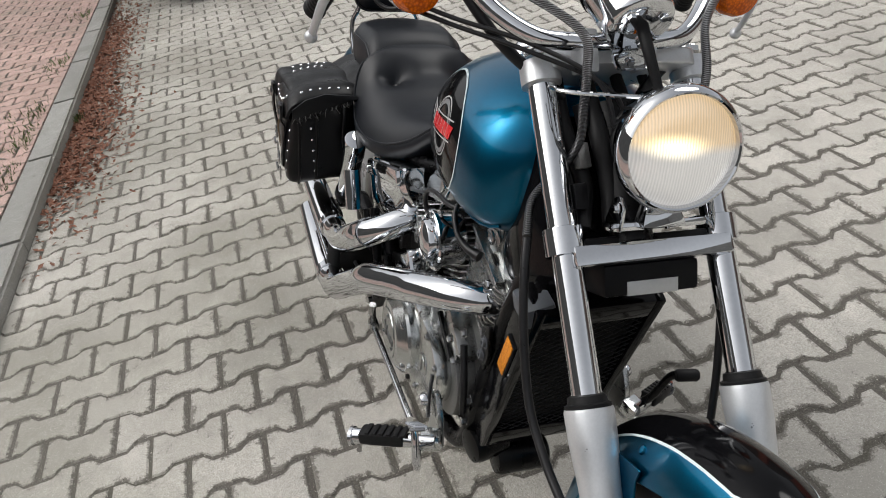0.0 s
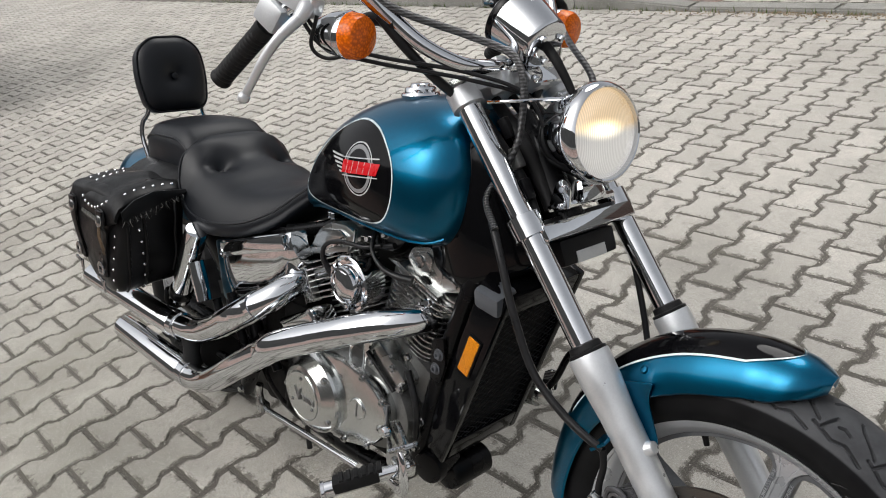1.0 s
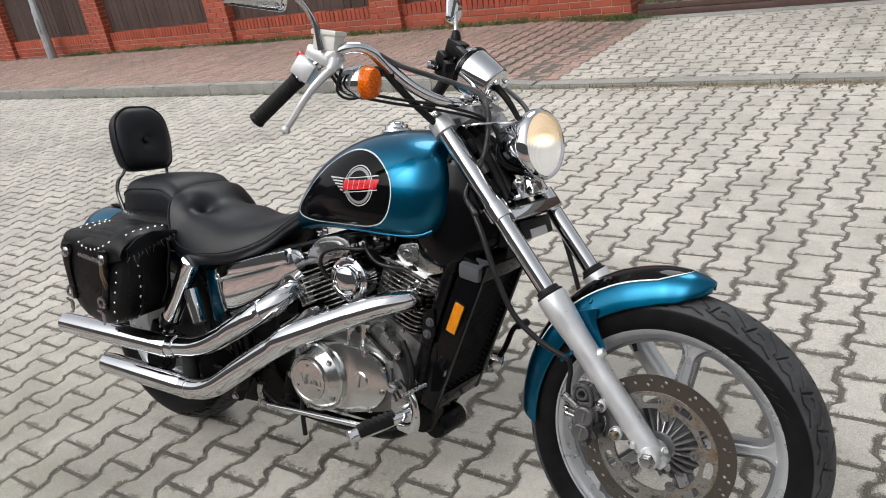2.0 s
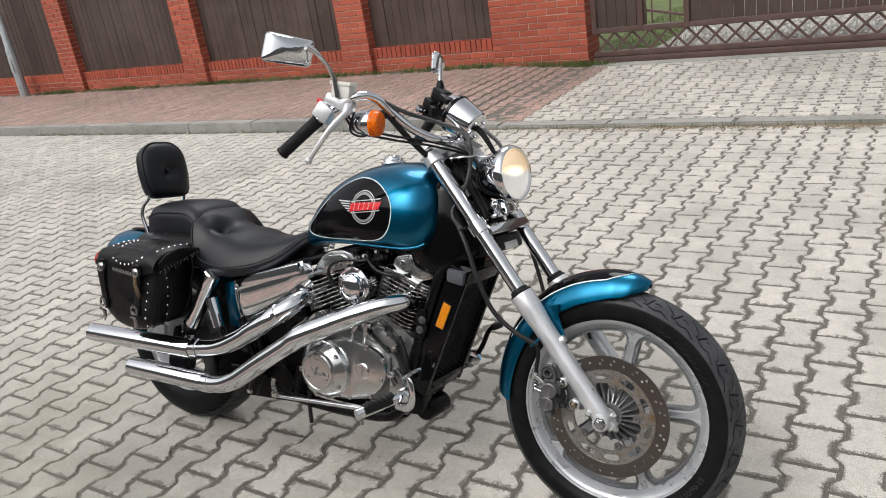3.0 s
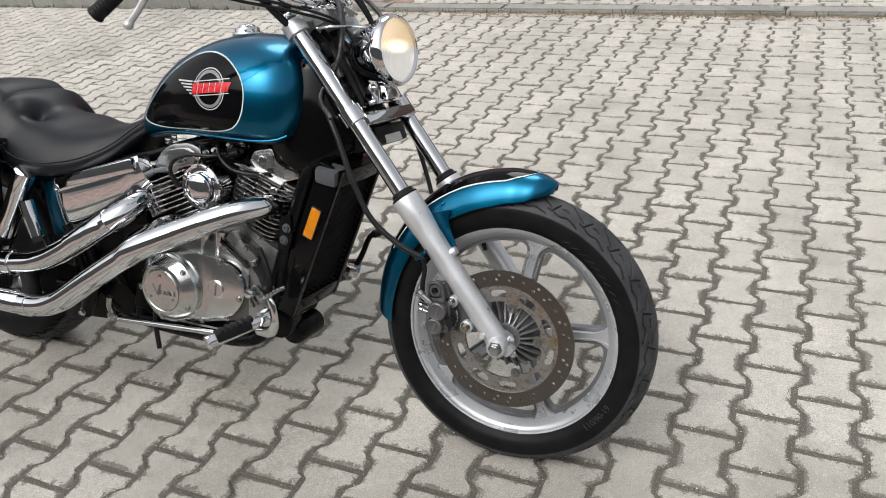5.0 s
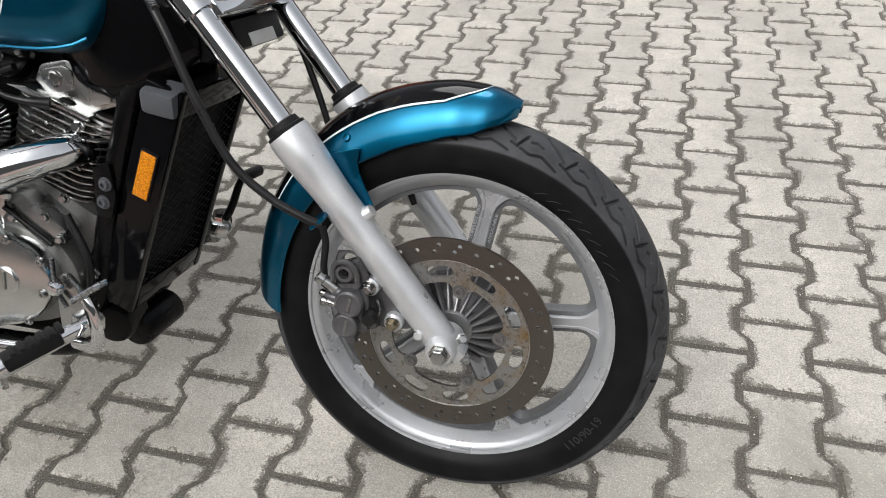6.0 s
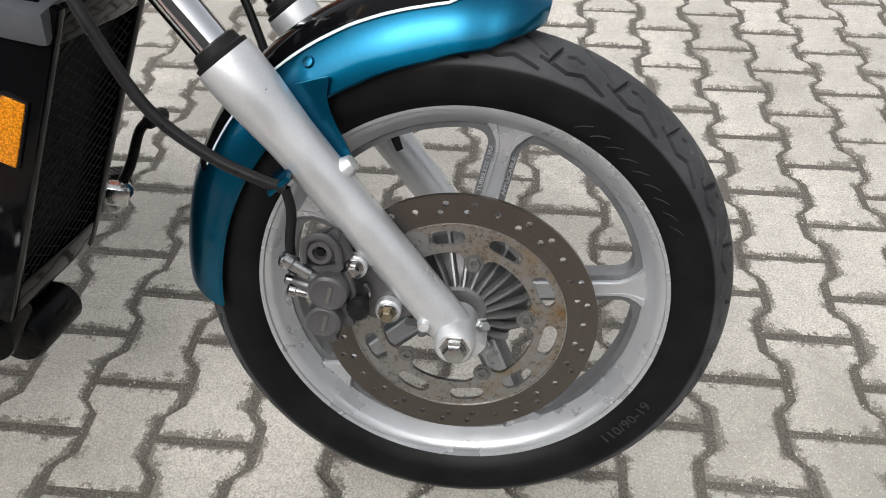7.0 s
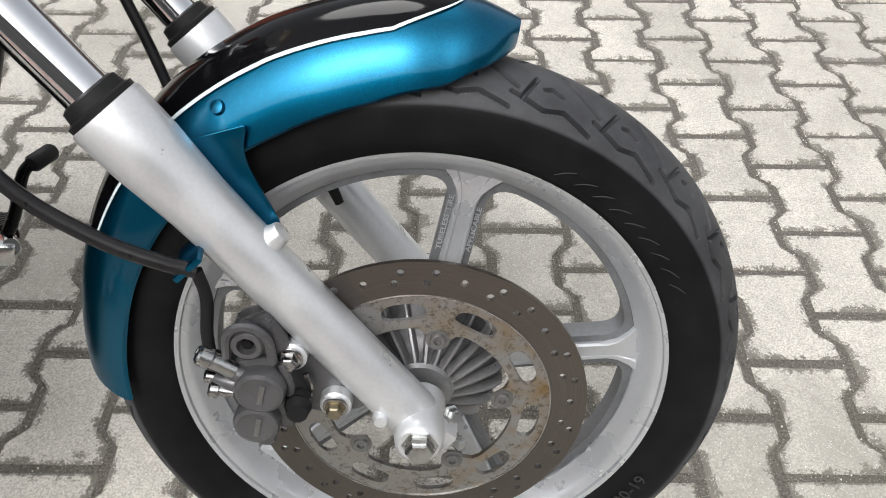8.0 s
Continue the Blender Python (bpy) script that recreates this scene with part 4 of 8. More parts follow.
# -- speedometer --
GA = Vector((-0.86, 0, 0.5)).normalized()
GC = Vector((-0.432, 0.0, 1.085))
can = lathe([(-0.004, 0.02), (-0.003, 0.039), (0.001, 0.0445), (0.006, 0.046), (0.04, 0.0515), (0.07, 0.0555), (0.082, 0.0565), (0.088, 0.055)], GC, GA, 48)
gauge = part("speedometer", can, CHROME, bike, "chrome speedometer pod")
part("face", lathe([(0, 0.054), (0.002, 0.054)], GC + GA * 0.086, GA, 40), GLASS_DARK, gauge)
part("band", lathe([(0.0, 0.0575), (0.006, 0.0585), (0.012, 0.0575)], GC + GA * 0.074, GA, 48), BLACK_GLOSS, gauge)
gx, gy, gz = frame_of(GA)
for a in (0.6, 2.5, 4.4):
    part("nut", hex_nut(GC + 0.028 * (math.cos(a) * gx + math.sin(a) * gy) - GA * 0.002, -GA, 0.006, 0.007), CHROME, gauge)
part("bracket", plate(rounded([(-0.03, -0.03), (0.03, -0.03), (0.02, 0.03), (-0.02, 0.03)], 0.01), [], 0.004, Matrix.Translation((-0.45, 0, 1.045)) @ pose(0, 0, 0, -60, 0, 90)), CHROME, gauge)
part("speedometer_cable", sweep([GC - GA * 0.002, GC + Vector((0.03, 0.0, -0.03)), (-0.375, 0.012, 1.0), (-0.37, 0.02, 0.94), (-0.37, 0.04, 0.85)], [0.009, 0.008, 0.006, 0.006, 0.006], 10), RUBBER, bike)

# -- handlebar --
bar_pts = [(-0.487, 0.0, 1.05), (-0.488, 0.06, 1.05), (-0.505, 0.115, 1.055), (-0.545, 0.165, 1.085), (-0.59, 0.205, 1.135), (-0.612, 0.245, 1.168), (-0.638, 0.285, 1.172), (-0.69, 0.31, 1.145), (-0.75, 0.33, 1.105), (-0.846, 0.357, 1.026)]
for side in (-1, 1):
    pts = [(p[0], p[1] * side, p[2]) for p in bar_pts]
    if side > 0:  # the parked bars are turned a little, so this end lies further back
        pts[5:] = [(-0.635, 0.245, 1.172), (-0.685, 0.275, 1.182), (-0.735, 0.3, 1.16), (-0.785, 0.322, 1.115), (-0.872, 0.35, 1.035)]
    bar = part("handlebar", sweep(pts, 0.0127, 16, 6), CHROME, bike, "chrome swept-back handlebar")
    g0, g1 = Vector(pts[8]), Vector(pts[9])
    d = (g1 - g0).normalized()
    prof = [(-0.012, 0.014), (-0.010, 0.0185), (0.0, 0.0185)]
    ln = (g1 - g0).length
    for k in range(14):
        h = 0.004 + k * (ln - 0.006) / 14
        prof += [(h, 0.0172), (h + 0.005, 0.0178), (h + 0.007, 0.0166)]
    prof += [(ln, 0.0175), (ln + 0.004, 0.0195), (ln + 0.008, 0.019), (ln + 0.009, 0.012)]
    part("grip", lathe(prof, g0, d, 24), RUBBER, bar, "ribbed black rubber grip")
    s0 = g0 - d * 0.036
    switch = block(s0 + Vector((0.0, 0.0, 0.004)), (0.05, 0.042, 0.046), (0, math.degrees(math.asin(-d.z)) * -1 * 0 + 38, 15 * -side), 0.008)
    part("switch_housing", switch, SILVER if side < 0 else BLACK_PLASTIC, bar, "silver switch housing" if side < 0 else "black switch housing")
    if side < 0:
        part("stop_switch", block(s0 + Vector((-0.016, 0.004, 0.034)), (0.02, 0.014, 0.012), (0, 38, 0), 0.003), RED, bar, "red stop switch")
    # brake fluid reservoir and master cylinder; a plain clutch clamp on the other side
    if side < 0:
        rc = Vector((-0.672, -0.302, 1.186))
        res = part("reservoir", block(rc, (0.054, 0.044, 0.036), (0, 8, 12), 0.005), CREAM, bar, "pale brake fluid reservoir")
        part("lid", block(rc + Vector((0.002, 0, 0.02)), (0.061, 0.051, 0.011), (0, 8, 12), 0.003), CREAM, res, "pale reservoir lid")
        part("master_cylinder", block((-0.682, -0.305, 1.155), (0.085, 0.036, 0.034), (0, 24, 14), 0.01), SILVER, bar, "silver master cylinder")
        part("clamp", lathe([(-0.012, 0.014), (-0.011, 0.021), (0.011, 0.021), (0.012, 0.014)], (-0.66, -0.3, 1.16), (-0.8, -0.3, -0.45), 20), SILVER, bar)
    else:
        part("clutch_clamp", block((-0.728, 0.29, 1.195), (0.056, 0.044, 0.042), (0, 24, -14), 0.008), BLACK_PLASTIC, bar, "black clutch lever clamp")
        part("mirror_boot", lathe([(-0.02, 0.014), (0.0, 0.0145), (0.012, 0.012), (0.02, 0.009)], (-0.738, 0.3, 1.224), (-0.1, 0.1, 1), 16), BLACK_PLASTIC, bar)
        for q, sz, rz in (((-0.76, 0.272, 1.168), (0.04, 0.036, 0.034), -20), ((-0.79, 0.262, 1.15), (0.03, 0.03, 0.022), 10), ((-0.735, 0.255, 1.145), (0.028, 0.03, 0.03), -35), ((-0.69, 0.255, 1.18), (0.05, 0.024, 0.02), -25), ((-0.77, 0.29, 1.13), (0.05, 0.04, 0.03), -10)):
            part("switch", block(q, sz, (0, 30, rz), 0.006), BLACK_PLASTIC, bar)
        part("choke_knob", lathe([(0, 0.006), (0.02, 0.006), (0.022, 0.011), (0.03, 0.011), (0.032, 0.008)], (-0.775, 0.26, 1.145), (-0.7, -0.6, 0.2), 14), WORN_CHROME, bar)
    perch = sweep([(-0.66, 0.3 * side, 1.155), (-0.65, 0.314 * side, 1.14), (-0.652, 0.326 * side, 1.125)], [0.014, 0.013, 0.011], 12)
    part("perch", perch, SILVER if side < 0 else BLACK_PLASTIC, bar)
    lever = sweep([(-0.648, 0.322 * side, 1.13), (-0.668, 0.352 * side, 1.098), (-0.69, 0.368 * side, 1.065), (-0.715, 0.376 * side, 1.03), (-0.735, 0.38 * side, 1.006)], [0.010, 0.0085, 0.0075, 0.0068, 0.0068], 12, 6, flat=0.75)
    bmesh.ops.create_icosphere(lever, subdivisions=2, radius=0.0105, matrix=Matrix.Translation((-0.737, 0.381 * side, 1.003)))
    part("lever", lever, SILVER, bar, "silver hand lever")
    # mirror
    stem = sweep([(-0.672, 0.325 * side, 1.17), (-0.676, 0.334 * side, 1.215), (-0.684, 0.352 * side, 1.252), (-0.694, 0.382 * side, 1.283), (-0.708, 0.398 * side, 1.298)], [0.009, 0.0065, 0.0055, 0.0065, 0.0095], 10)
    if side > 0:
        stem.free()
        stem = sweep([(-0.738, 0.3, 1.224), (-0.745, 0.31, 1.255), (-0.757, 0.33, 1.283), (-0.775, 0.35, 1.305)], [0.0075, 0.006, 0.0065, 0.011], 10)
    mirror = part("mirror", stem, CHROME, bar, "chrome rear-view mirror")
    mc = Vector((-0.758, -0.421, 1.291)) if side < 0 else Vector((-0.806, 0.37, 1.309))
    sh = bmesh.new()
    rings = []
    for dd, k in ((0.0, 0.9), (0.004, 1.0), (0.012, 0.99), (0.022, 0.86), (0.032, 0.58), (0.037, 0.3)):
        o = rounded([(-0.072 * k, -0.034 * k), (0.06 * k, -0.04 * k), (0.072 * k, 0.03 * k), (-0.06 * k, 0.042 * k)], 0.012)
        rings.append([(dd, p[0], p[1]) for p in o])
    loft(rings, bm=sh)
    sh.transform(Matrix.Translation(mc) @ pose(0, 0, 0, 4 * side, 3, 28 * side))
    part("shell", sh, CHROME, mirror)
    gl = plate(rounded([(-0.063, -0.029), (0.051, -0.034), (0.062, 0.025), (-0.051, 0.036)], 0.012), [], 0.002, Matrix.Translation(mc + Vector((-0.0015, 0, 0))) @ pose(0, 0, 0, 4 * side, 3, 28 * side) @ pose(0, 0, 0, 0, 0, 90))
    part("glass", gl, CHROME, mirror)
    # turn signal
    sc = Vector((-0.615, -0.256, 1.1)) if side < 0 else Vector((-0.598, 0.25, 1.1))
    sd = (0.965, 0.2 if side < 0 else 0.05, -0.06)
    sig = lathe([(-0.07, 0.006), (-0.068, 0.015), (-0.056, 0.025), (-0.032, 0.034), (-0.008, 0.0375), (0.0, 0.038), (0.004, 0.0365)], sc, sd, 32)
    signal = part("turn_signal", sig, CHROME, bike, "chrome bullet turn signal with amber lens")
    part("lens", lathe([(0.0, 0.036), (0.004, 0.037), (0.008, 0.036), (0.02, 0.035), (0.027, 0.031), (0.031, 0.02), (0.032, 0.004)], sc, sd, 32), AMBER, signal, "amber lens")
    part("stalk", sweep([sc + Vector((-0.02, -0.02 * side, 0.01)), sc + Vector((-0.01, -0.05 * side, 0.025)), (-0.575, 0.192 * side, 1.12)], [0.012, 0.011, 0.014], 12), RUBBER, signal, "black rubber stalk")
    # riser clamp
    part("riser", block((-0.49, 0.045 * side, 1.035), (0.036, 0.028, 0.06), (0, -25, 0), 0.007), SILVER, bike, "silver handlebar riser")


def hose(pts, r, material, label=""):
    return part("hose", sweep(pts, r, 10, 6), material, bike, label)


hose([(-0.66, -0.29, 1.17), (-0.62, -0.25, 1.175), (-0.565, -0.19, 1.135), (-0.49, -0.115, 1.1), (-0.43, -0.08, 1.072), (-0.405, -0.082, 1.03), (-0.408, -0.078, 0.985), (-0.428, -0.066, 0.93), (-0.45, -0.078, 0.88), (-0.447, -0.115, 0.843), (-0.405, -0.138, 0.805)], 0.0062, SPIRAL, "spiral-wound brake hose")
hose([(-0.42, -0.13, 0.815), (-0.385, -0.144, 0.76), (-0.35, -0.15, 0.68), (-0.305, -0.15, 0.595), (-0.25, -0.145, 0.545), (-0.2, -0.14, 0.518), (-0.176, -0.135, 0.508)], 0.0068, CABLE, "black rubber brake hose")
hose([(-0.176, -0.135, 0.508), (-0.172, -0.134, 0.48), (-0.176, -0.136, 0.445), (-0.176, -0.136, 0.418)], 0.0055, RUBBER)
hose([(-0.665, -0.31, 1.135), (-0.64, -0.28, 1.09), (-0.58, -0.215, 1.066), (-0.5, -0.12, 1.045), (-0.43, -0.05, 1.012), (-0.395, -0.03, 0.95)], 0.0034, CABLE, "black throttle cable")
hose([(-0.67, -0.31, 1.125), (-0.645, -0.282, 1.08), (-0.585, -0.215, 1.056), (-0.5, -0.12, 1.034), (-0.43, -0.03, 1.0), (-0.4, 0.0, 0.93)], 0.0034, CABLE, "black throttle cable")
hose([(-0.6, -0.21, 1.13), (-0.57, -0.18, 1.08), (-0.54, -0.14, 1.03), (-0.52, -0.09, 0.99), (-0.5, -0.06, 0.97)], 0.0085, CABLE, "black wiring sleeve along the handlebar")
hose([(-0.6, 0.21, 1.13), (-0.57, 0.18, 1.08), (-0.54, 0.14, 1.03), (-0.52, 0.09, 0.99), (-0.5, 0.06, 0.97)], 0.0085, CABLE)
hose([(-0.66, 0.3, 1.15), (-0.6, 0.24, 1.12), (-0.48, 0.13, 1.08), (-0.4, 0.09, 1.03), (-0.385, 0.08, 0.97)], 0.006, SPIRAL, "spiral-wound cable")
hose([(-0.64, -0.3, 1.13), (-0.652, -0.305, 1.085), (-0.635, -0.29, 1.066), (-0.61, -0.265, 1.072), (-0.595, -0.245, 1.085)], 0.0032, CABLE)
hose([(-0.37, 0.125, 0.8), (-0.33, 0.14, 0.73), (-0.29, 0.135, 0.63), (-0.25, 0.12, 0.52), (-0.2, 0.1, 0.45)], 0.006, CABLE, "black speedometer cable beside the fork")
part("cable_guide", sweep([(-0.455, -0.108, 1.0), (-0.41, -0.1, 1.005), (-0.385, -0.03, 1.005), (-0.385, 0.04, 1.0), (-0.45, 0.1, 0.99)], 0.003, 8), CHROME, bike, "chrome wire cable guide")

# -- front fender --


def fender_point(th, u, lift=0.0):
    """A point of the front fender: th round the wheel, u across from -1 to 1."""
    deg = math.degrees(th)
    r = np.interp(deg, [76.5, 82, 92, 110, 125, 150, 165, 182], [0.359, 0.368, 0.372, 0.37, 0.364, 0.352, 0.346, 0.343])
    half = np.interp(deg, [76.5, 78.5, 82.5, 90, 105, 182], [0.016, 0.038, 0.056, 0.066, 0.071, 0.072])
    drop = np.interp(deg, [76.5, 80, 86, 97, 112, 125, 140, 182], [0.008, 0.025, 0.047, 0.06, 0.064, 0.06, 0.057, 0.046])
    if deg > 164:
        th -= radians(7) * (1 - abs(u)) * (deg - 164) / 18
    a = u * 1.45
    y = half * math.sin(a) / math.sin(1.45)
    rr = r + 0.012 + lift - (drop + 0.012) * (1 - math.cos(a)) / (1 - math.cos(1.45))
    y *= 1 + lift / half
    return Vector((WC.x + rr * math.cos(th), y, WC.z + rr * math.sin(th)))


def fender_shell(t0, t1, n, m, u0=-1.0, u1=1.0, lift=0.0, thick=0.003):
    bm = bmesh.new()
    outer = [[bm.verts.new(fender_point(radians(t0 + (t1 - t0) * i / n), u0 + (u1 - u0) * j / m, lift)) for j in range(m + 1)] for i in range(n + 1)]
    inn = [[bm.verts.new(fender_point(radians(t0 + (t1 - t0) * i / n), u0 + (u1 - u0) * j / m, lift - thick)) for j in range(m + 1)] for i in range(n + 1)]
    for i in range(n):
        for j in range(m):
            bm.faces.new((outer[i][j], outer[i + 1][j], outer[i + 1][j + 1], outer[i][j + 1]))
            bm.faces.new((inn[i][j], inn[i][j + 1], inn[i + 1][j + 1], inn[i + 1][j]))
    for j in range(m):
        for k in (0, n):
            bm.faces.new((outer[k][j], outer[k][j + 1], inn[k][j + 1], inn[k][j]))
    for i in range(n):
        for k in (0, m):
            bm.faces.new((outer[i][k], outer[i + 1][k], inn[i + 1][k], inn[i][k]))
    return bm


fender = part("front_fender", fender_shell(76.5, 182, 60, 20), TEAL, bike, "teal painted front fender with black top panel")


def panel_half(deg):
    return 0.52 * min(1.0, max(0.0, (deg - 84.0) / 9.0)) ** 0.42


def fender_strip(inner, outer, lift, t0, t1, n, name, material, label=""):
    """A painted band on the fender between two outlines."""
    for side in (-1, 1):
        bm = bmesh.new()
        rows = [[bm.verts.new(fender_point(radians(t), side * (inner(t) + (outer(t) - inner(t)) * j / 5), lift)) for j in range(6)] for t in (t0 + (t1 - t0) * i / n for i in range(n + 1))]
        for a, b in zip(rows, rows[1:]):
            for j in range(5):
                bm.faces.new((a[j], a[j + 1], b[j + 1], b[j]))
        part(name, bm, material, fender, label)


fender_strip(lambda t: 0.0, panel_half, 0.0009, 84.0, 152, 70, "top_panel", BLACK_GLOSS, "black painted top panel")
fender_strip(lambda t: max(0.0, panel_half(t) - 0.012), lambda t: panel_half(t) + 0.02, 0.0014, 83.6, 150, 70, "pinstripe", PIN, "pale pinstripe")
for side in (-1, 1):
    o = rounded([(-0.235, 0.575), (-0.18, 0.6), (-0.136, 0.612), (-0.141, 0.59), (-0.138, 0.572), (-0.128, 0.55), (-0.115, 0.524), (-0.117, 0.511), (-0.13, 0.505), (-0.2, 0.53)], 0.006)
    b = plate(o, [], 0.003, Matrix.Translation((0, (0.073 if side > 0 else -0.076), 0)), 0.0008)
    for v in b.verts:
        v.co.y += side * max(0.0, 0.57 - v.co.z) * 0.12
    part("stay", b, TEAL, fender, "teal fender stay")
    part("screw", lathe([(0, 0.007), (0.003, 0.006), (0.004, 0.002)], fender_point(radians(119), side * 0.66, 0.0), (-0.3, side * 0.8, 0.5), 12), TEAL, fender)
part("hose_clip", block((-0.185, -0.118, 0.512), (0.03, 0.05, 0.006), (0, -40, 10), 0.002), TEAL, fender)

# -- front caliper --
CC = Vector((-0.128, -0.126, 0.372))
cal = block(CC + Vector((-0.004, 0.03, 0.01)), (0.05, 0.06, 0.105), (0, -14, 0), 0.012)
block(CC + Vector((-0.008, -0.002, 0.004)), (0.042, 0.018, 0.085), (0, -10, 0), 0.007, cal)
block(CC + Vector((-0.004, 0.004, 0.062)), (0.036, 0.02, 0.04), (0, -24, 0), 0.008, cal)
caliper = part("brake_caliper", cal, CALIPER_GREY, bike, "grey cast brake caliper")
for dx, dz, r in ((-0.007, 0.017, 0.023), (-0.014, -0.021, 0.0215)):
    part("piston_cap", lathe([(-0.012, r), (0.014, r), (0.0175, r - 0.0015), (0.019, r - 0.005), (0.0185, r - 0.006)], CC + Vector((dx, -0.006, dz)), (0, -1, 0), 36), CALIPER_GREY, caliper)
    part("lettering", block(CC + Vector((dx + 0.002, -0.0252, dz)), (0.005, 0.0015, 0.022), (0, 14, 0), 0.0005), CAST, caliper)
part("bleed_body", sweep([CC + Vector((-0.046, -0.006, 0.042)), CC + Vector((-0.03, -0.012, 0.034)), CC + Vector((-0.014, -0.012, 0.026))], [0.0065, 0.0085, 0.009], 14), CALIPER_GREY, caliper)
part("banjo", lathe([(-0.007, 0.007), (-0.006, 0.0095), (0.006, 0.0095), (0.007, 0.007)], CC + Vector((-0.044, -0.008, 0.041)), (-0.75, 0, 0.6), 16), BLACK_PLASTIC, caliper)
part("banjo_bolt", lathe([(0, 0.006), (0.01, 0.006), (0.012, 0.004)], CC + Vector((-0.05, -0.01, 0.048)), (-0.75, 0, 0.6), 6), WORN_CHROME, caliper)
part("slide_boot", lathe([(0, 0.011), (0.006, 0.0125), (0.01, 0.011), (0.014, 0.0125), (0.018, 0.0105), (0.024, 0.0095)], CC + Vector((0.023, -0.002, -0.004)), (0.1, -1, 0), 20), RUBBER, caliper, "black rubber boot")
part("upper_ear", lathe([(-0.01, 0.015), (0.008, 0.0155), (0.011, 0.013), (0.011, 0.0085), (0.004, 0.008)], CC + Vector((-0.014, -0.006, 0.064)), (0, -1, 0.0), 24), CALIPER_GREY, caliper)
part("upper_bolt", hex_nut(CC + Vector((-0.014, -0.006, 0.064)), (0, -1, 0), 0.006, 0.007), BLACK_PLASTIC, caliper)
part("lug", sweep([CC + Vector((-0.052, -0.004, 0.02)), CC + Vector((-0.036, -0.008, 0.018)), CC + Vector((-0.022, -0.006, 0.014))], [0.006, 0.008, 0.011], 12), CALIPER_GREY, caliper)
part("pad_pin", lathe([(0, 0.0065), (0.008, 0.0065), (0.01, 0.004)], CC + Vector((-0.05, -0.004, 0.02)), (-0.9, -0.1, 0.25), 12), WORN_CHROME, caliper)
part("rib", sweep([CC + Vector((0.012, -0.008, 0.04)), CC + Vector((0.018, -0.008, 0.01)), CC + Vector((0.012, -0.008, -0.02))], 0.004, 8), CALIPER_GREY, caliper)
for x, z in ((-0.11, 0.409), (-0.073, 0.353)):
    part("ear", lathe([(0, 0.0155), (0.01, 0.015), (0.012, 0.013)], (x, -0.112, z), (0, -1, 0), 24), SILVER, caliper)
    part("washer", lathe([(0, 0.0118), (0.0015, 0.0118), (0.002, 0.011)], (x, -0.1242, z), (0, -1, 0), 20), WORN_CHROME, caliper)
    part("bolt", hex_nut((x, -0.126, z), (0, -1, 0), 0.0076, 0.0085), WORN_CHROME if x < -0.1 else BRASS, caliper, "hexagon bolt")
part("pad_spring", sweep([CC + Vector((0.03, 0.004, 0.018)), CC + Vector((0.034, 0.002, 0.002)), CC + Vector((0.028, 0.004, -0.016))], 0.003, 8), WORN_CHROME, caliper)
part("carrier_lip", block(CC + Vector((-0.012, 0.006, -0.05)), (0.018, 0.03, 0.02), (0, -10, 0), 0.006), CALIPER_GREY, caliper)
part("boot_yoke", sweep([CC + Vector((-0.034, -0.012, 0.05)), CC + Vector((-0.028, -0.016, 0.078)), CC + Vector((-0.01, -0.016, 0.084)), CC + Vector((0.004, -0.014, 0.07)), CC + Vector((0.006, -0.012, 0.044))], 0.0045, 8), CALIPER_GREY, caliper)
part("hose_union", lathe([(0, 0.0075), (0.022, 0.0075), (0.024, 0.0095), (0.034, 0.0095), (0.036, 0.007)], CC + Vector((-0.028, -0.014, 0.036)), (-0.8, -0.1, 0.6), 14), SATIN, caliper)
part("bleed_nipple", lathe([(0, 0.0055), (0.012, 0.0055), (0.013, 0.008), (0.02, 0.008), (0.022, 0.005)], CC + Vector((-0.034, -0.01, 0.008)), (-0.95, -0.1, 0.25), 12), WORN_CHROME, caliper)
part("caliper_arm", plate(rounded([(-0.13, 0.42), (-0.085, 0.43), (-0.045, 0.385), (-0.045, 0.34), (-0.1, 0.335)], 0.012), [], 0.008, Matrix.Translation((0, -0.112, 0)), 0.002), CALIPER_GREY, caliper)

# -- tank --
T_X = [-0.498, -0.506, -0.524, -0.556, -0.605, -0.66, -0.72, -0.78, -0.84, -0.90, -0.95, -0.985, -1.016, -1.024]
T_TOP = [0.885, 0.918, 0.946, 0.967, 0.979, 0.983, 0.98, 0.969, 0.949, 0.919, 0.882, 0.845, 0.808, 0.785]
T_BOT = [0.845, 0.79, 0.75, 0.726, 0.718, 0.718, 0.72, 0.722, 0.723, 0.721, 0.716, 0.71, 0.706, 0.715]
T_W = [0.045, 0.095, 0.134, 0.16, 0.173, 0.176, 0.173, 0.164, 0.15, 0.132, 0.115, 0.1, 0.082, 0.05]


fine_a = spline(list(zip(T_X, T_TOP, T_BOT)), 8)
fine_b = spline([(x, w, 0) for x, w in zip(T_X, T_W)], 8)
F_X = [-q.x for q in fine_a]


def tank_ring(x, grow=0.0):
    top, bot, w = (float(np.interp(-x, F_X, v)) for v in ([q.y for q in fine_a], [q.z for q in fine_a], [q.y for q in fine_b]))
    mid = bot + 0.42 * (top - bot)
    ring = []
    for k in range(56):
        a = 2 * math.pi * k / 56
        c, s = math.cos(a), math.sin(a)
        y = (w + grow) * math.copysign(abs(c) ** 0.82, c)
        z = mid + (top - mid + grow) * s ** 0.95 if s >= 0 else mid - (mid - bot + grow) * abs(s) ** 0.5
        ring.append((x, y, z))
    return ring


fine_x = fine_a[::2]
tank_bm = loft([tank_ring(p.x) for p in fine_x])
from mathutils.bvhtree import BVHTree

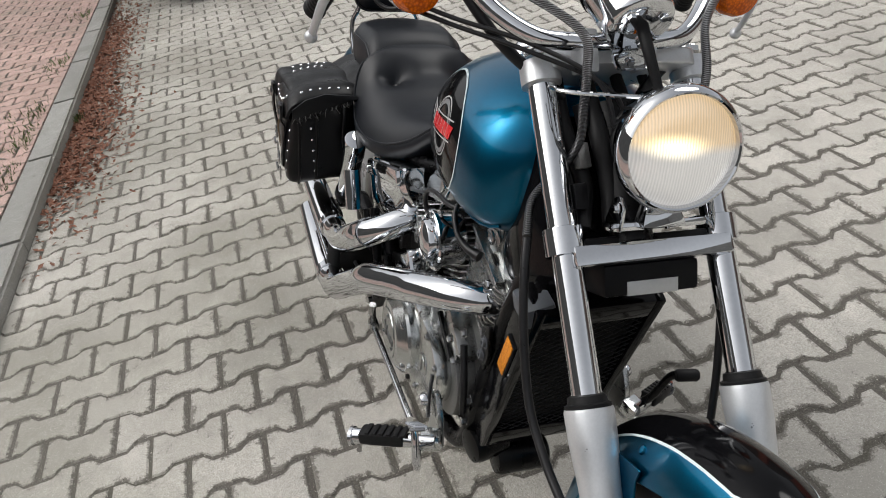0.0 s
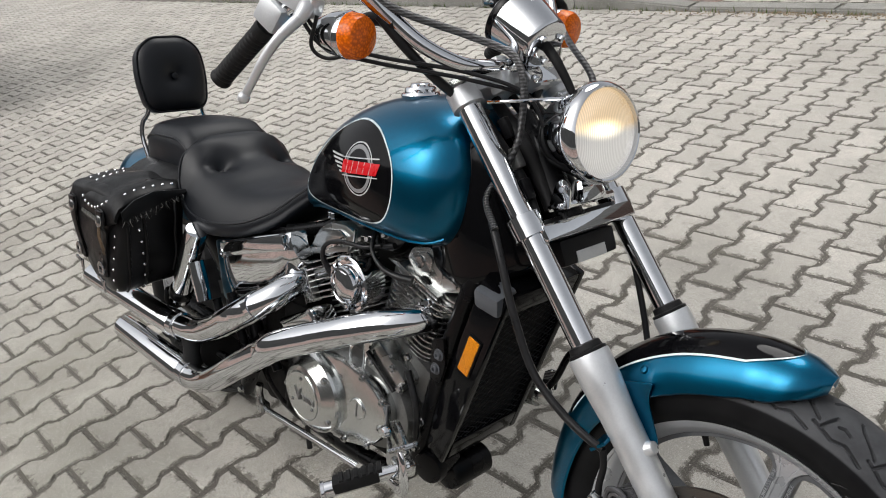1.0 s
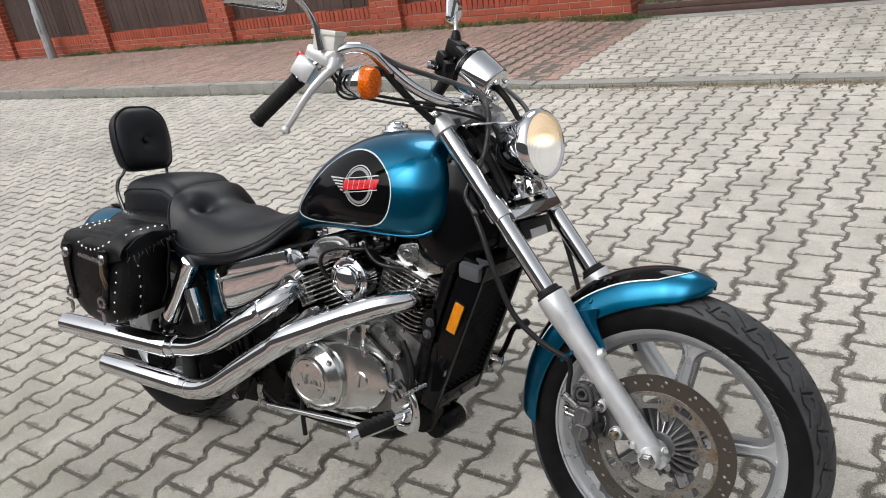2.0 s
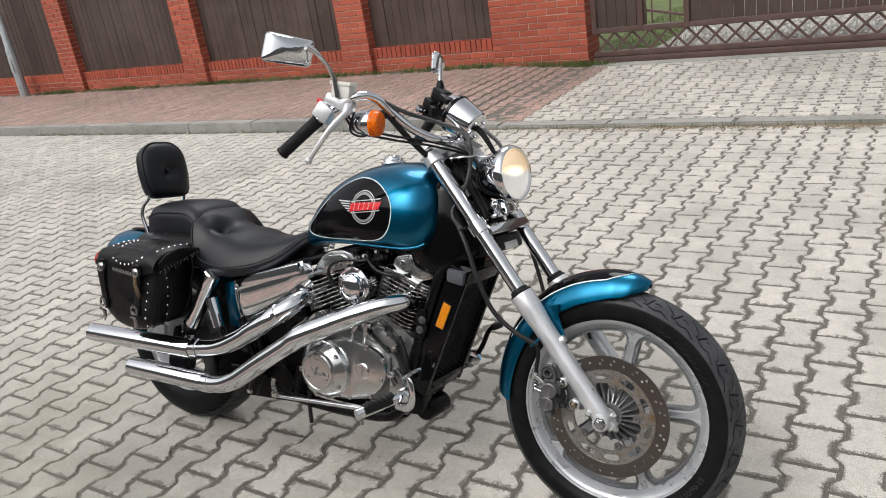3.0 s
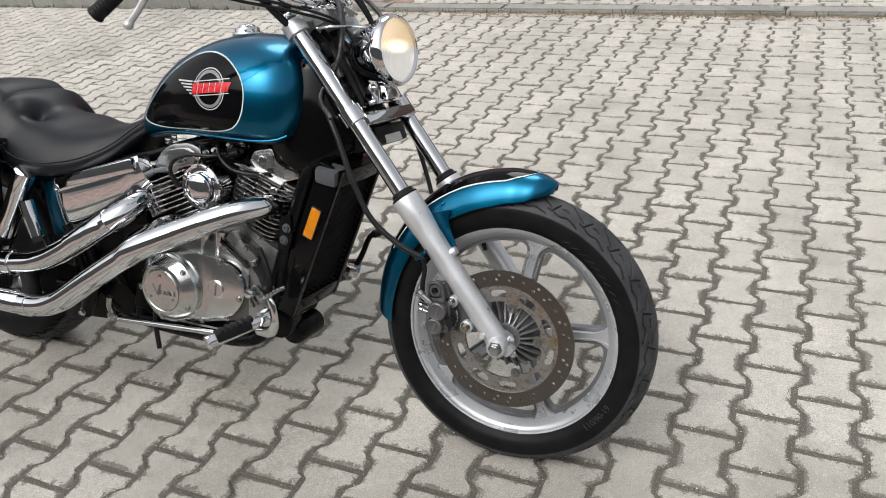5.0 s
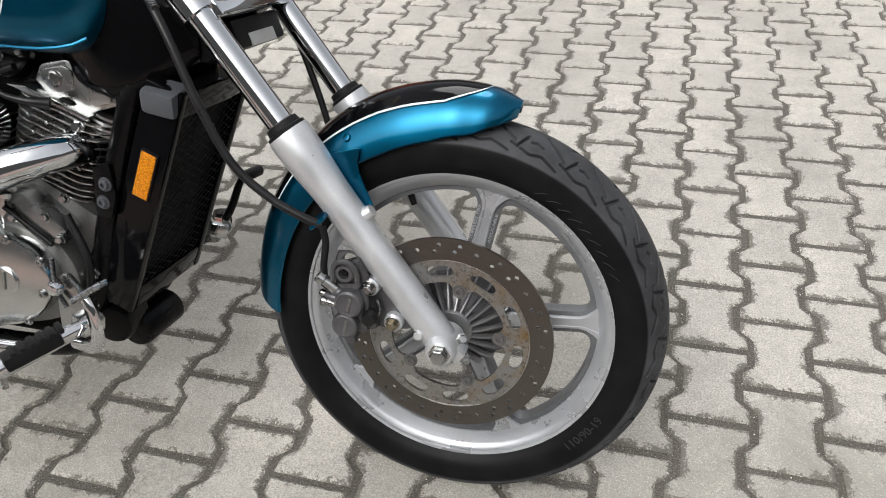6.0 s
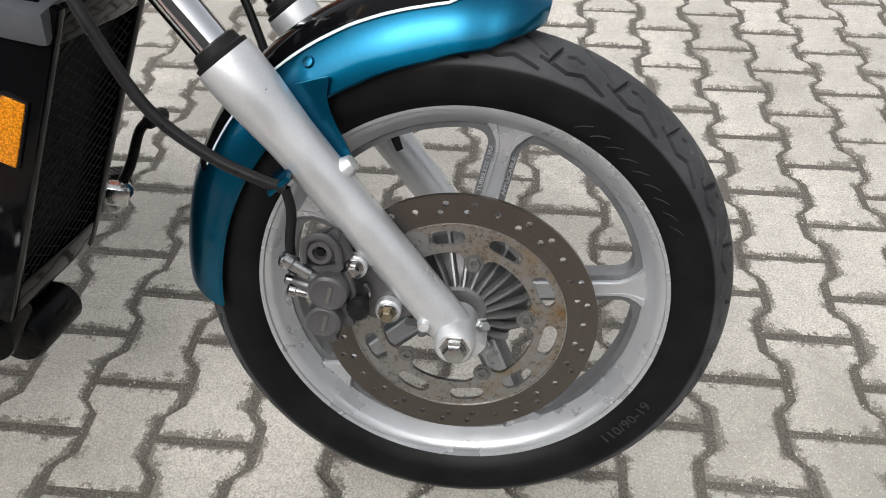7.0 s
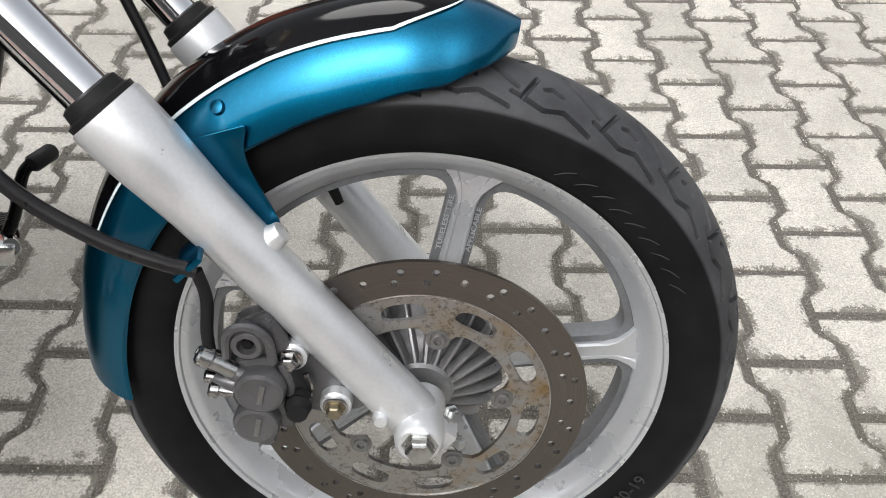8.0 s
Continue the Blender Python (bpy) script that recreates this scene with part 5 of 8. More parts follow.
bmesh.ops.recalc_face_normals(tank_bm, faces=tank_bm.faces)
TANK_TREE = BVHTree.FromBMesh(tank_bm)
tank = part("fuel_tank", tank_bm, TEAL, bike, "teal metallic fuel tank with black side panel", smooth=60)


def on_tank(x, z, lift, side=-1):
    hit = TANK_TREE.ray_cast(Vector((x, side * 0.6, z)), Vector((0, -side, 0)))
    if hit[0] is None:
        hit = TANK_TREE.find_nearest(Vector((x, side * 0.16, z)))
    return hit[0] + hit[1] * lift


def tank_patch(outline, centre, rings, lift, side=-1):
    bm = bmesh.new()
    n = len(outline)
    mid = bm.verts.new(on_tank(*centre, lift, side))
    prev = None
    for k in range(1, rings + 1):
        t = k / rings
        row = [bm.verts.new(on_tank(centre[0] + (p[0] - centre[0]) * t, centre[1] + (p[1] - centre[1]) * t, lift, side)) for p in outline]
        for i in range(n):
            j = (i + 1) % n
            if prev is None:
                bm.faces.new((mid, row[i], row[j]))
            else:
                bm.faces.new((prev[i], row[i], row[j], prev[j]))
        prev = row
    return bm


def tank_band(a, b, lift, side=-1, closed=True, k=2):
    bm = bmesh.new()
    n = len(a)
    rows = [[bm.verts.new(on_tank(p[0] + (q[0] - p[0]) * t / k, p[1] + (q[1] - p[1]) * t / k, lift, side)) for t in range(k + 1)] for p, q in zip(a, b)]
    for i in range(n if closed else n - 1):
        for t in range(k):
            bm.faces.new((rows[i][t], rows[(i + 1) % n][t], rows[(i + 1) % n][t + 1], rows[i][t + 1]))
    return bm


def closed_curve(ctrl, res=8):
    p = [(x, 0, z) for x, z in ctrl]
    full = spline([p[-1]] + p + [p[0], p[1]], res)
    return [(q.x, q.z) for q in full[res : res * (len(ctrl) + 1)]]


drop = closed_curve([(-0.99, 0.77), (-0.945, 0.822), (-0.865, 0.893), (-0.775, 0.936), (-0.695, 0.932), (-0.636, 0.893), (-0.619, 0.845), (-0.638, 0.788), (-0.69, 0.763), (-0.80, 0.758), (-0.92, 0.754)])
mid = (-0.77, 0.845)
grown = [(mid[0] + (x - mid[0]) * 1.018, mid[1] + (z - mid[1]) * 1.03) for x, z in drop]
EM = (-0.719, 0.858)


def big(pts):
    return [(EM[0] + (x - EM[0]) * EMBLEM, EM[1] + (z - EM[1]) * EMBLEM) for x, z in pts]


EMBLEM = 1.02
for side in (-1, 1):
    part("side_panel", tank_patch(drop, mid, 14, 0.0008, side), BLACK_GLOSS, tank, "black painted teardrop panel")
    part("pinstripe", tank_band(drop, grown, 0.0011, side), PIN, tank, "pale pinstripe")
    ring_out, ring_in = circle(*EM, 0.0487, 48), circle(*EM, 0.0462, 48)
    part("emblem_ring", tank_band(ring_in, ring_out, 0.0016, side), GREY_PRINT, tank, "silver ring of the tank emblem")
    part("emblem_ring", tank_band(circle(*EM, 0.036, 48), circle(*EM, 0.0435, 48), 0.0016, side), RING_GREY, tank)
    bar = [(EM[0] - 0.054, EM[1] - 0.014), (EM[0] + 0.058, EM[1] - 0.003), (EM[0] + 0.066, EM[1] + 0.0185), (EM[0] - 0.05, EM[1] + 0.01)]
    dense = [(a[0] + (b[0] - a[0]) * t / 8, a[1] + (b[1] - a[1]) * t / 8) for a, b in zip(bar, bar[1:] + bar[:1]) for t in range(8)]
    part("emblem_banner", tank_patch(big(dense), EM, 6, 0.0022, side), RED, tank, "red banner of the tank emblem")
    for k in range(5):
        z0 = EM[1] + 0.0135 - 0.0068 * k
        left, right = EM[0] - 0.106 + 0.011 * k, EM[0] - 0.052
        a = [(left + (right - left) * t / 6, z0 - 0.001) for t in range(7)]
        b = [(left - 0.003 + (right - left) * t / 6, z0 + 0.0025) for t in range(7)]
        part("emblem_wing", tank_band(big(a), big(b), 0.0018, side, False), GREY_PRINT, tank)
    for k in range(5):
        x0, t = EM[0] - 0.036 + 0.0185 * k, (k + 1) / 6
        a = [(x0 - 0.001, EM[1] - 0.0135 + 0.012 * t), (x0 + 0.0032, EM[1] + 0.011 + 0.008 * t)]
        b = [(p[0] + 0.0016, p[1]) for p in a]
        part("emblem_bar", tank_band(big(a), big(b), 0.0027, side, False), GREY_PRINT, tank)
    for k in (0, 1):
        a = [(EM[0] - 0.05 + 0.112 * t / 8, EM[1] - 0.0195 + 0.012 * t / 8 + k * 0.0325) for t in range(9)]
        b = [(x, z + 0.0022) for x, z in a]
        part("emblem_edge", tank_band(big(a), big(b), 0.0024, side, False), GREY_PRINT, tank)

for side in (-1, 1):
    lip = []
    for p in fine_x[10:-6:2]:
        ring = tank_ring(p.x, 0.001)
        q = ring[50 if side > 0 else 34]
        lip.append(Vector(q))
    part("lip", sweep(lip, 0.0032, 8, 1), TEAL, tank, "rolled lower edge of the tank")
cap_o, cap_ax = Vector((-0.712, -0.02, 0.978)), Vector((-0.05, 0, 1)).normalized()
cap = lathe([(-0.004, 0.036), (0.004, 0.038), (0.008, 0.036), (0.009, 0.031), (0.016, 0.030), (0.019, 0.0275), (0.02, 0.02), (0.024, 0.019), (0.026, 0.016), (0.0265, 0.004)], cap_o, cap_ax, 36)
part("filler_cap", cap, CHROME, tank, "chrome filler cap")
# -- neck cover and frame --
neck = []
for x, y, top, bot in ((-0.61, 0.085, 0.80, 0.67), (-0.57, 0.098, 0.90, 0.66), (-0.53, 0.105, 0.935, 0.655), (-0.49, 0.1, 0.935, 0.665), (-0.455, 0.088, 0.89, 0.68), (-0.42, 0.07, 0.83, 0.70), (-0.40, 0.05, 0.79, 0.72)):
    sec = rounded([(-y, bot), (y, bot), (y * 1.02, (top + bot) / 2), (y * 0.8, top), (-y * 0.8, top), (-y * 1.02, (top + bot) / 2)], 0.03, 4)
    neck.append([(x, p[0], p[1]) for p in sec])
part("neck_cover", loft(neck), BLACK_GLOSS, bike, "glossy black steering neck cover")


def frame_tube(pts, r=0.019):
    part("frame_tube", sweep(pts, r, 14, 6), BLACK_FRAME, bike, "black frame tube")


for side in (-1, 1):
    frame_tube([(-0.47, 0.06 * side, 0.76), (-0.507, 0.085 * side, 0.66), (-0.575, 0.097 * side, 0.46), (-0.615, 0.1 * side, 0.32), (-0.645, 0.105 * side, 0.235), (-0.72, 0.115 * side, 0.2), (-0.95, 0.115 * side, 0.195), (-1.12, 0.115 * side, 0.22), (-1.2, 0.12 * side, 0.32), (-1.24, 0.13 * side, 0.5)])
    frame_tube([(-0.52, 0.05 * side, 0.77), (-0.8, 0.07 * side, 0.72), (-1.1, 0.09 * side, 0.64), (-1.35, 0.105 * side, 0.61), (-1.7, 0.11 * side, 0.63)], 0.016)
    frame_tube([(-1.2, 0.125 * side, 0.3), (-1.4, 0.12 * side, 0.31), (-1.64, 0.115 * side, 0.318)], 0.022)

# -- radiator --
rt, rb = Vector((-0.40, 0, 0.676)), Vector((-0.557, 0, 0.286))
rd = (rt - rb).normalized()
rn = Vector((rd.z, 0, -rd.x))
rlen = (rt - rb).length
ry = math.degrees(math.atan2(rd.x, rd.z))
mid_r = (rt + rb) / 2
radiator = part("radiator", block(rt - rd * 0.022 - rn * 0.03, (0.06, 0.19, 0.044), (0, ry, 0), 0.006), BLACK_GLOSS, bike, "glossy black radiator shroud with mesh grille")
for side in (-1, 1):
    part("side_panel", block(mid_r - rn * 0.031 + Vector((0, 0.1 * side, 0)), (0.064, 0.018, rlen), (0, ry, 0), 0.005), BLACK_GLOSS, radiator)
part("bottom_tank", block(rb + rd * 0.025 - rn * 0.03, (0.06, 0.19, 0.05), (0, ry, 0), 0.006), BLACK_GLOSS, radiator)
part("core", block(mid_r - rn * 0.034, (0.03, 0.18, rlen - 0.08), (0, ry, 0), 0), GRIME_SHADE, radiator)
gr = bmesh.new()
mgr = Matrix.Translation(mid_r - rn * 0.006) @ pose(0, 0, 0, 0, ry, 0)
for k in range(-30, 31):
    for sgn in (-1, 1):
        pts, z0 = [], k * 0.0155
        for j in range(2):
            y = -0.092 + 0.184 * j
            pts.append(Vector((0.001 * sgn, y, z0 + sgn * y * 0.62)))
        lim = rlen / 2 - 0.035
        a, b = pts
        if max(a.z, b.z) < -lim or min(a.z, b.z) > lim:
            continue
        q = []
        for u, w in ((a, b), (b, a)):
            if abs(u.z) > lim:
                t = (math.copysign(lim, u.z) - w.z) / (u.z - w.z)
                u = w + (u - w) * t
            q.append(mgr @ u)
        sweep(q, 0.0011, 4, 1, bm=gr)
part("grille", gr, BLACK_PLASTIC, radiator, "black diamond mesh grille", smooth=0)
# corner facet of the black shroud; reflected sky is painted in as grey
part("corner_cap", block((-0.438, -0.096, 0.668), (0.058, 0.052, 0.04), (14, ry - 12, 0), 0.009), CAP_GREY, radiator, "black corner cover, greyed for the sky it reflects")
ref = block((-0.483, -0.1125, 0.546), (0.027, 0.006, 0.08), (0, ry, 0), 0.003)
part("reflector", ref, REFLECTOR_AMBER, radiator, "amber side reflector")
part("reflector_back", block((-0.483, -0.1105, 0.546), (0.032, 0.006, 0.085), (0, ry, 0), 0.002), BLACK_PLASTIC, radiator)
flt = lathe([(-0.02, 0.028), (-0.016, 0.034), (0.08, 0.034), (0.086, 0.03), (0.088, 0.02)], (-0.588, 0.022, 0.224), (0, -1, 0), 32)
part("oil_filter", flt, BLACK_FRAME, bike, "black oil filter")
part("oil_filter", lathe([(-0.03, 0.02), (-0.028, 0.034), (0.03, 0.036), (0.04, 0.033), (0.043, 0.022)], (-0.6, -0.075, 0.262), (0.2, -1, -0.05), 28), BLACK_FRAME, bike, "black oil filter canister")

# lug plate bolted to the down tube beside the cylinder
lug = part("lug_plate", plate(rounded([(-0.57, 0.555), (-0.54, 0.565), (-0.535, 0.51), (-0.55, 0.468), (-0.578, 0.472)], 0.008, 3), [], 0.008, Matrix.Translation((0, -0.122, 0)), 0.002), BLACK_FRAME, bike, "black frame lug")
for x, z in ((-0.551, 0.528), (-0.56, 0.497)):
    part("bolt", bolt((x, -0.122, z), (0, -1, 0), 0.008, 0.006), CAP_GREY, lug, "dark socket bolt")
for x, z in ((-0.607, 0.36), (-0.622, 0.3)):
    part("bolt", hex_nut((x, -0.116, z), (0, -1, 0), 0.009, 0.01), WORN_CHROME, lug)

# -- engine --
crank = bmesh.new()
o = closed_curve([(-0.98, 0.35), (-0.95, 0.43), (-0.86, 0.47), (-0.75, 0.47), (-0.66, 0.43), (-0.62, 0.36), (-0.65, 0.29), (-0.74, 0.255), (-0.86, 0.245), (-0.95, 0.275)], 5)
plate(o, [], 0.28, Matrix.Translation((0, -0.14, 0)), 0.012, crank)
engine = part("crankcase", crank, CAST, bike, "grey cast V-twin crankcase")
# gearbox and sump near-black: shade under the engine is in their colour
part("gearbox", block((-0.99, 0, 0.38), (0.25, 0.22, 0.2), (0, 0, 0), 0.03), GRIME_SHADE, engine, "dark gearbox casing")
part("sump", block((-0.82, 0, 0.235), (0.26, 0.19, 0.07), (0, 0, 0), 0.03), GRIME_SHADE, engine, "dark oil sump")
part("upper_case", block((-0.70, 0, 0.45), (0.2, 0.2, 0.12), (0, 30, 0), 0.02), CAST, engine)
cover = bmesh.new()
o = closed_curve([(-0.945, 0.352), (-0.92, 0.415), (-0.855, 0.444), (-0.77, 0.452), (-0.68, 0.435), (-0.632, 0.385), (-0.645, 0.325), (-0.70, 0.28), (-0.78, 0.263), (-0.86, 0.26), (-0.925, 0.29)], 6)
plate(o, [], 0.04, Matrix.Translation((-0.022, -0.172, -0.005)), 0.008, cover)
part("clutch_cover", cover, POLISHED, engine, "polished alloy clutch cover", smooth=24)
CO = Vector((-0.886, -0.17, 0.342))
part("clutch_dome", lathe([(0, 0.095), (0.012, 0.094), (0.018, 0.091), (0.036, 0.067), (0.038, 0.058), (0.036, 0.0555)], CO, (0, -1, 0), 56), POLISHED, engine, "turned alloy clutch dome", smooth=20)
part("clutch_disc", lathe([(0.03, 0.055), (0.0385, 0.055), (0.04, 0.0535), (0.0405, 0.04)], CO, (0, -1, 0), 48), POLISHED, engine, "round cover plate lettered V TWIN")
b = text_mesh("V", 0.046, 0.0012)
b.transform(Matrix.Translation((-0.012, 0, 0)))
small = text_mesh("TWIN", 0.021, 0.0012)
small.transform(Matrix.Translation((0.018, -0.004, 0)))
join(b, small)
b.transform(Matrix.Translation(CO + Vector((0.0, -0.0412, 0))) @ pose(0, 0, 0, 90, 0, 0))
part("lettering", b, CAST, engine, smooth=0)
for k in range(5):
    a = radians(40 + 72 * k)
    part("bolt", bolt(CO + Vector((0.081 * math.cos(a), -0.024, 0.081 * math.sin(a))), (0, -1, 0), 0.006, 0.004), WORN_CHROME, engine)
for k in range(3):
    a = radians(90 + 120 * k)
    part("bolt", bolt(CO + Vector((0.042 * math.cos(a), -0.0402, 0.04 * math.sin(a))), (0, -1, 0), 0.003, 0.002), WORN_CHROME, engine)
part("timing_plug", lathe([(0, 0.024), (0.004, 0.024), (0.005, 0.022), (0.006, 0.021)], (-0.738, -0.17, 0.357), (0, -1, 0), 32), POLISHED, engine)
part("slot", block((-0.738, -0.1765, 0.357), (0.003, 0.002, 0.034), (0, 10, 0), 0.0005), CAST, engine)
for x, z in ((-0.64, 0.405), (-0.648, 0.345), (-0.69, 0.288), (-0.77, 0.268), (-0.70, 0.437)):
    part("bolt", bolt((x - 0.022, -0.171, z - 0.005), (0, -1, 0), 0.006, 0.005), WORN_CHROME, engine)


def cylinder(base, axis, tilt, name):
    """A finned cylinder with its head and rocker cover, along axis from base."""
    ax = Vector(axis).normalized()
    fwd = Vector((ax.z, 0, -ax.x))
    m = Matrix((fwd, Vector((0, 1, 0)), ax)).transposed().to_4x4()
    m.translation = Vector(base)
    body = bmesh.new()
    b = lathe([(0, 0.066), (0.08, 0.074), (0.29, 0.074), (0.3, 0.066), (0.34, 0.06)], (0, 0, 0), (0, 0, 1), 32)
    b.transform(m)
    join(body, b)
    # core near-black, so the gaps between fins carry shade as colour
    cyl = part(name, body, GRIME_SHADE, bike, "grey finned engine cylinder")
    fin_o = rounded([(-0.088, -0.104), (0.07, -0.104), (0.096, -0.06), (0.096, 0.06), (0.078, 0.104), (-0.088, 0.104)], 0.05, 6)
    for k in range(14):
        h = 0.108 + k * 0.0132
        s = 1.0 if k > 3 else 0.84 + 0.04 * k
        back = -0.034 if name == "rear_cylinder" and k > 6 else 0.0
        b = plate([(x * s + (back if x < 0 else 0.0), z * s + (0.9 * back if z < 0 and x < -0.02 else 0.0)) for x, z in fin_o], [], 0.0032, pose(0, 0, h, -90, 0, 0), 0.001)
        b.transform(m)
        part("fin", b, FIN, cyl)
    return cyl, m


CB = Vector((-0.765, 0.0, 0.375))
front_cyl, FM = cylinder(CB + Vector((0.035, 0, 0)), (0.34, 0, 0.94), 0, "front_cylinder")
rear_cyl, RM = cylinder(CB + Vector((-0.022, 0, 0)), (-0.38, 0, 0.925), 0, "rear_cylinder")


def head_piece(name, cyl, m, bm, material, label=""):
    bm.transform(m)
    return part(name, bm, material, cyl, label)


# front head: a faceted satin cover with a round boss and a stepped skirt
head = plate(rounded([(-0.678, 0.678), (-0.663, 0.704), (-0.612, 0.715), (-0.588, 0.7), (-0.564, 0.703), (-0.534, 0.685), (-0.532, 0.646), (-0.577, 0.633), (-0.602, 0.613), (-0.632, 0.615), (-0.652, 0.647)], 0.007, 3), [], 0.165, Matrix.Translation((0, -0.088, 0)), 0.005)
front_head = part("rocker_cover", head, SATIN, front_cyl, "satin alloy front rocker cover")
part("cover_step", plate(rounded([(-0.662, 0.684), (-0.654, 0.698), (-0.614, 0.706), (-0.6, 0.696), (-0.606, 0.668), (-0.64, 0.66)], 0.006, 3), [], 0.006, Matrix.Translation((0, -0.0935, 0)), 0.002), SATIN, front_cyl)
part("boss", lathe([(0, 0.0135), (0.003, 0.013), (0.004, 0.0095), (0.002, 0.0085), (0.002, 0.002)], (-0.634, -0.0935, 0.684), (0, -1, 0), 24), WORN_CHROME, front_cyl)
# shallow well; the shade of the deep opening is its colour
part("plug_well", lathe([(0, 0.022), (0.003, 0.021), (0.004, 0.017), (-0.004, 0.015)], (-0.628, -0.09, 0.632), (0, -1, 0), 24), GRIME_SHADE, front_cyl, "spark plug well coloured near-black for its shade")
part("box_face", plate(rounded([(-0.578, 0.688), (-0.54, 0.676), (-0.538, 0.652), (-0.574, 0.645)], 0.005, 3), [], 0.005, Matrix.Translation((0, -0.0925, 0)), 0.0015), SATIN, front_cyl)
part("acorn_nut", lathe([(0, 0.009), (0.004, 0.009), (0.005, 0.0075), (0.013, 0.0075), (0.017, 0.004)], (-0.588, -0.075, 0.698), (0.05, -0.35, 1), 10), CHROME, front_cyl)
head_piece("head_plate", front_cyl, FM, plate(rounded([(-0.09, 0.284), (0.06, 0.284), (0.06, 0.292), (-0.06, 0.294)], 0.003), [], 0.2, Matrix.Translation((0, -0.104, 0)), 0.001), SATIN)
for k in range(12):
    x, row = -0.045 + 0.034 * (k % 4), k // 4
    head_piece("stud", front_cyl, FM, lathe([(0, 0.003), (0.004, 0.0028), (0.005, 0.001)], (x + 0.012 * (row % 2), -0.103, 0.1987 + 0.0264 * row), (0, -1, 0), 8), SATIN)
# rear head: a rounded dome with a raised inner step and a flat lid
cover_o = rounded([(-0.978, 0.624), (-0.962, 0.655), (-0.938, 0.686), (-0.903, 0.707), (-0.848, 0.715), (-0.815, 0.706), (-0.8, 0.684), (-0.83, 0.664), (-0.865, 0.655), (-0.904, 0.628)], 0.01, 4)
dome = plate(cover_o, [], 0.18, Matrix.Translation((0, -0.112, 0)), 0.009)
rear_head = part("rocker_cover", dome, SATIN, rear_cyl, "satin alloy rear rocker cover")
lid_o = rounded([(-0.957, 0.646), (-0.936, 0.676), (-0.904, 0.694), (-0.852, 0.702), (-0.83, 0.69), (-0.872, 0.664), (-0.9, 0.646)], 0.008, 3)
part("step", plate(lid_o, [], 0.008, Matrix.Translation((0, -0.119, 0)), 0.003), POLISHED, rear_cyl)
part("flange", plate(rounded([(-0.985, 0.618), (-0.83, 0.66), (-0.826, 0.672), (-0.984, 0.634)], 0.004), [], 0.03, Matrix.Translation((0, -0.118, 0)), 0.002), SATIN, rear_cyl)
for x, y, z in ((-0.952, -0.07, 0.7), (-0.9, -0.1, 0.714), (-0.845, -0.08, 0.702)):
    part("bolt", hex_nut((x, y, z), (0, 0, 1), 0.0065, 0.012), CHROME, rear_cyl)
# upright ribs at the rear corner of the fins
for f in (-0.112, -0.096, -0.08):
    part("fin_rib", block(RM @ Vector((f, -0.126, 0.243)), (0.003, 0.02, 0.1), (0, math.degrees(math.atan2(RM.col[2][0], RM.col[2][2])), 0), 0.001), FIN, rear_cyl)
for f in (0.055, 0.08):
    part("fin_rib", block(RM @ Vector((f, -0.088, 0.225)), (0.0028, 0.018, 0.13), (0, math.degrees(math.atan2(RM.col[2][0], RM.col[2][2])), 0), 0.001), SATIN, rear_cyl)
part("plug_lead", sweep([(-0.875, -0.125, 0.6), (-0.886, -0.14, 0.64), (-0.87, -0.14, 0.673), (-0.818, -0.138, 0.689), (-0.76, -0.13, 0.69), (-0.73, -0.11, 0.695)], [0.008, 0.0055, 0.0048, 0.0048, 0.0048, 0.0045], 10), CABLE, rear_cyl, "black spark plug lead")
part("plug_lead", sweep([(-0.76, -0.1, 0.715), (-0.735, -0.128, 0.69), (-0.7, -0.135, 0.665), (-0.66, -0.13, 0.655), (-0.632, -0.115, 0.65)], [0.0045, 0.0048, 0.0048, 0.007, 0.01], 10), CABLE, front_cyl, "black spark plug lead")
part("wire", sweep([(-0.81, -0.11, 0.71), (-0.792, -0.13, 0.69), (-0.798, -0.135, 0.67), (-0.79, -0.13, 0.65)], 0.0028, 8), WORN_CHROME, rear_cyl)
# round chromed cap on the rear cylinder
MC = Vector((-0.776, -0.153, 0.614))
medal = part("induction_cap", lathe([(-0.05, 0.05), (-0.004, 0.05), (-0.003, 0.0585), (0.004, 0.059), (0.007, 0.056), (0.006, 0.051), (0.002, 0.05), (0.002, 0.0415), (0.016, 0.0405), (0.0205, 0.038), (0.022, 0.034), (0.0205, 0.032), (0.025, 0.022), (0.0265, 0.012), (0.027, 0.003)], MC, (0, -1, 0), 48), CHROME, bike, "chrome round engine cap")
for k in range(3):
    a = radians(30 + 120 * k)
    part("spoke", block(MC + Vector((0.047 * math.cos(a), -0.008, 0.047 * math.sin(a))), (0.014, 0.008, 0.012), (0, -math.degrees(a), 0), 0.002), CHROME, medal)
    part("bolt", bolt(MC + Vector((0.0545 * math.cos(a + 1), -0.008, 0.0545 * math.sin(a + 1))), (0, -1, 0), 0.0035, 0.003), WORN_CHROME, medal)
# works between and behind the cylinders; near-black puts the gaps' shade into them
part("carburettor", block((-0.76, 0.0, 0.66), (0.12, 0.12, 0.1), (0, 0, 0), 0.02), GRIME_SHADE, bike, "dark carburettor")
part("air_box", block((-1.12, 0, 0.45), (0.2, 0.2, 0.3), (0, 0, 0), 0.02), GRIME_SHADE, bike, "dark air box")
part("battery_box", block((-1.3, 0, 0.5), (0.2, 0.16, 0.16), (0, 0, 0), 0.02), GRIME_SHADE, bike, "dark battery box")
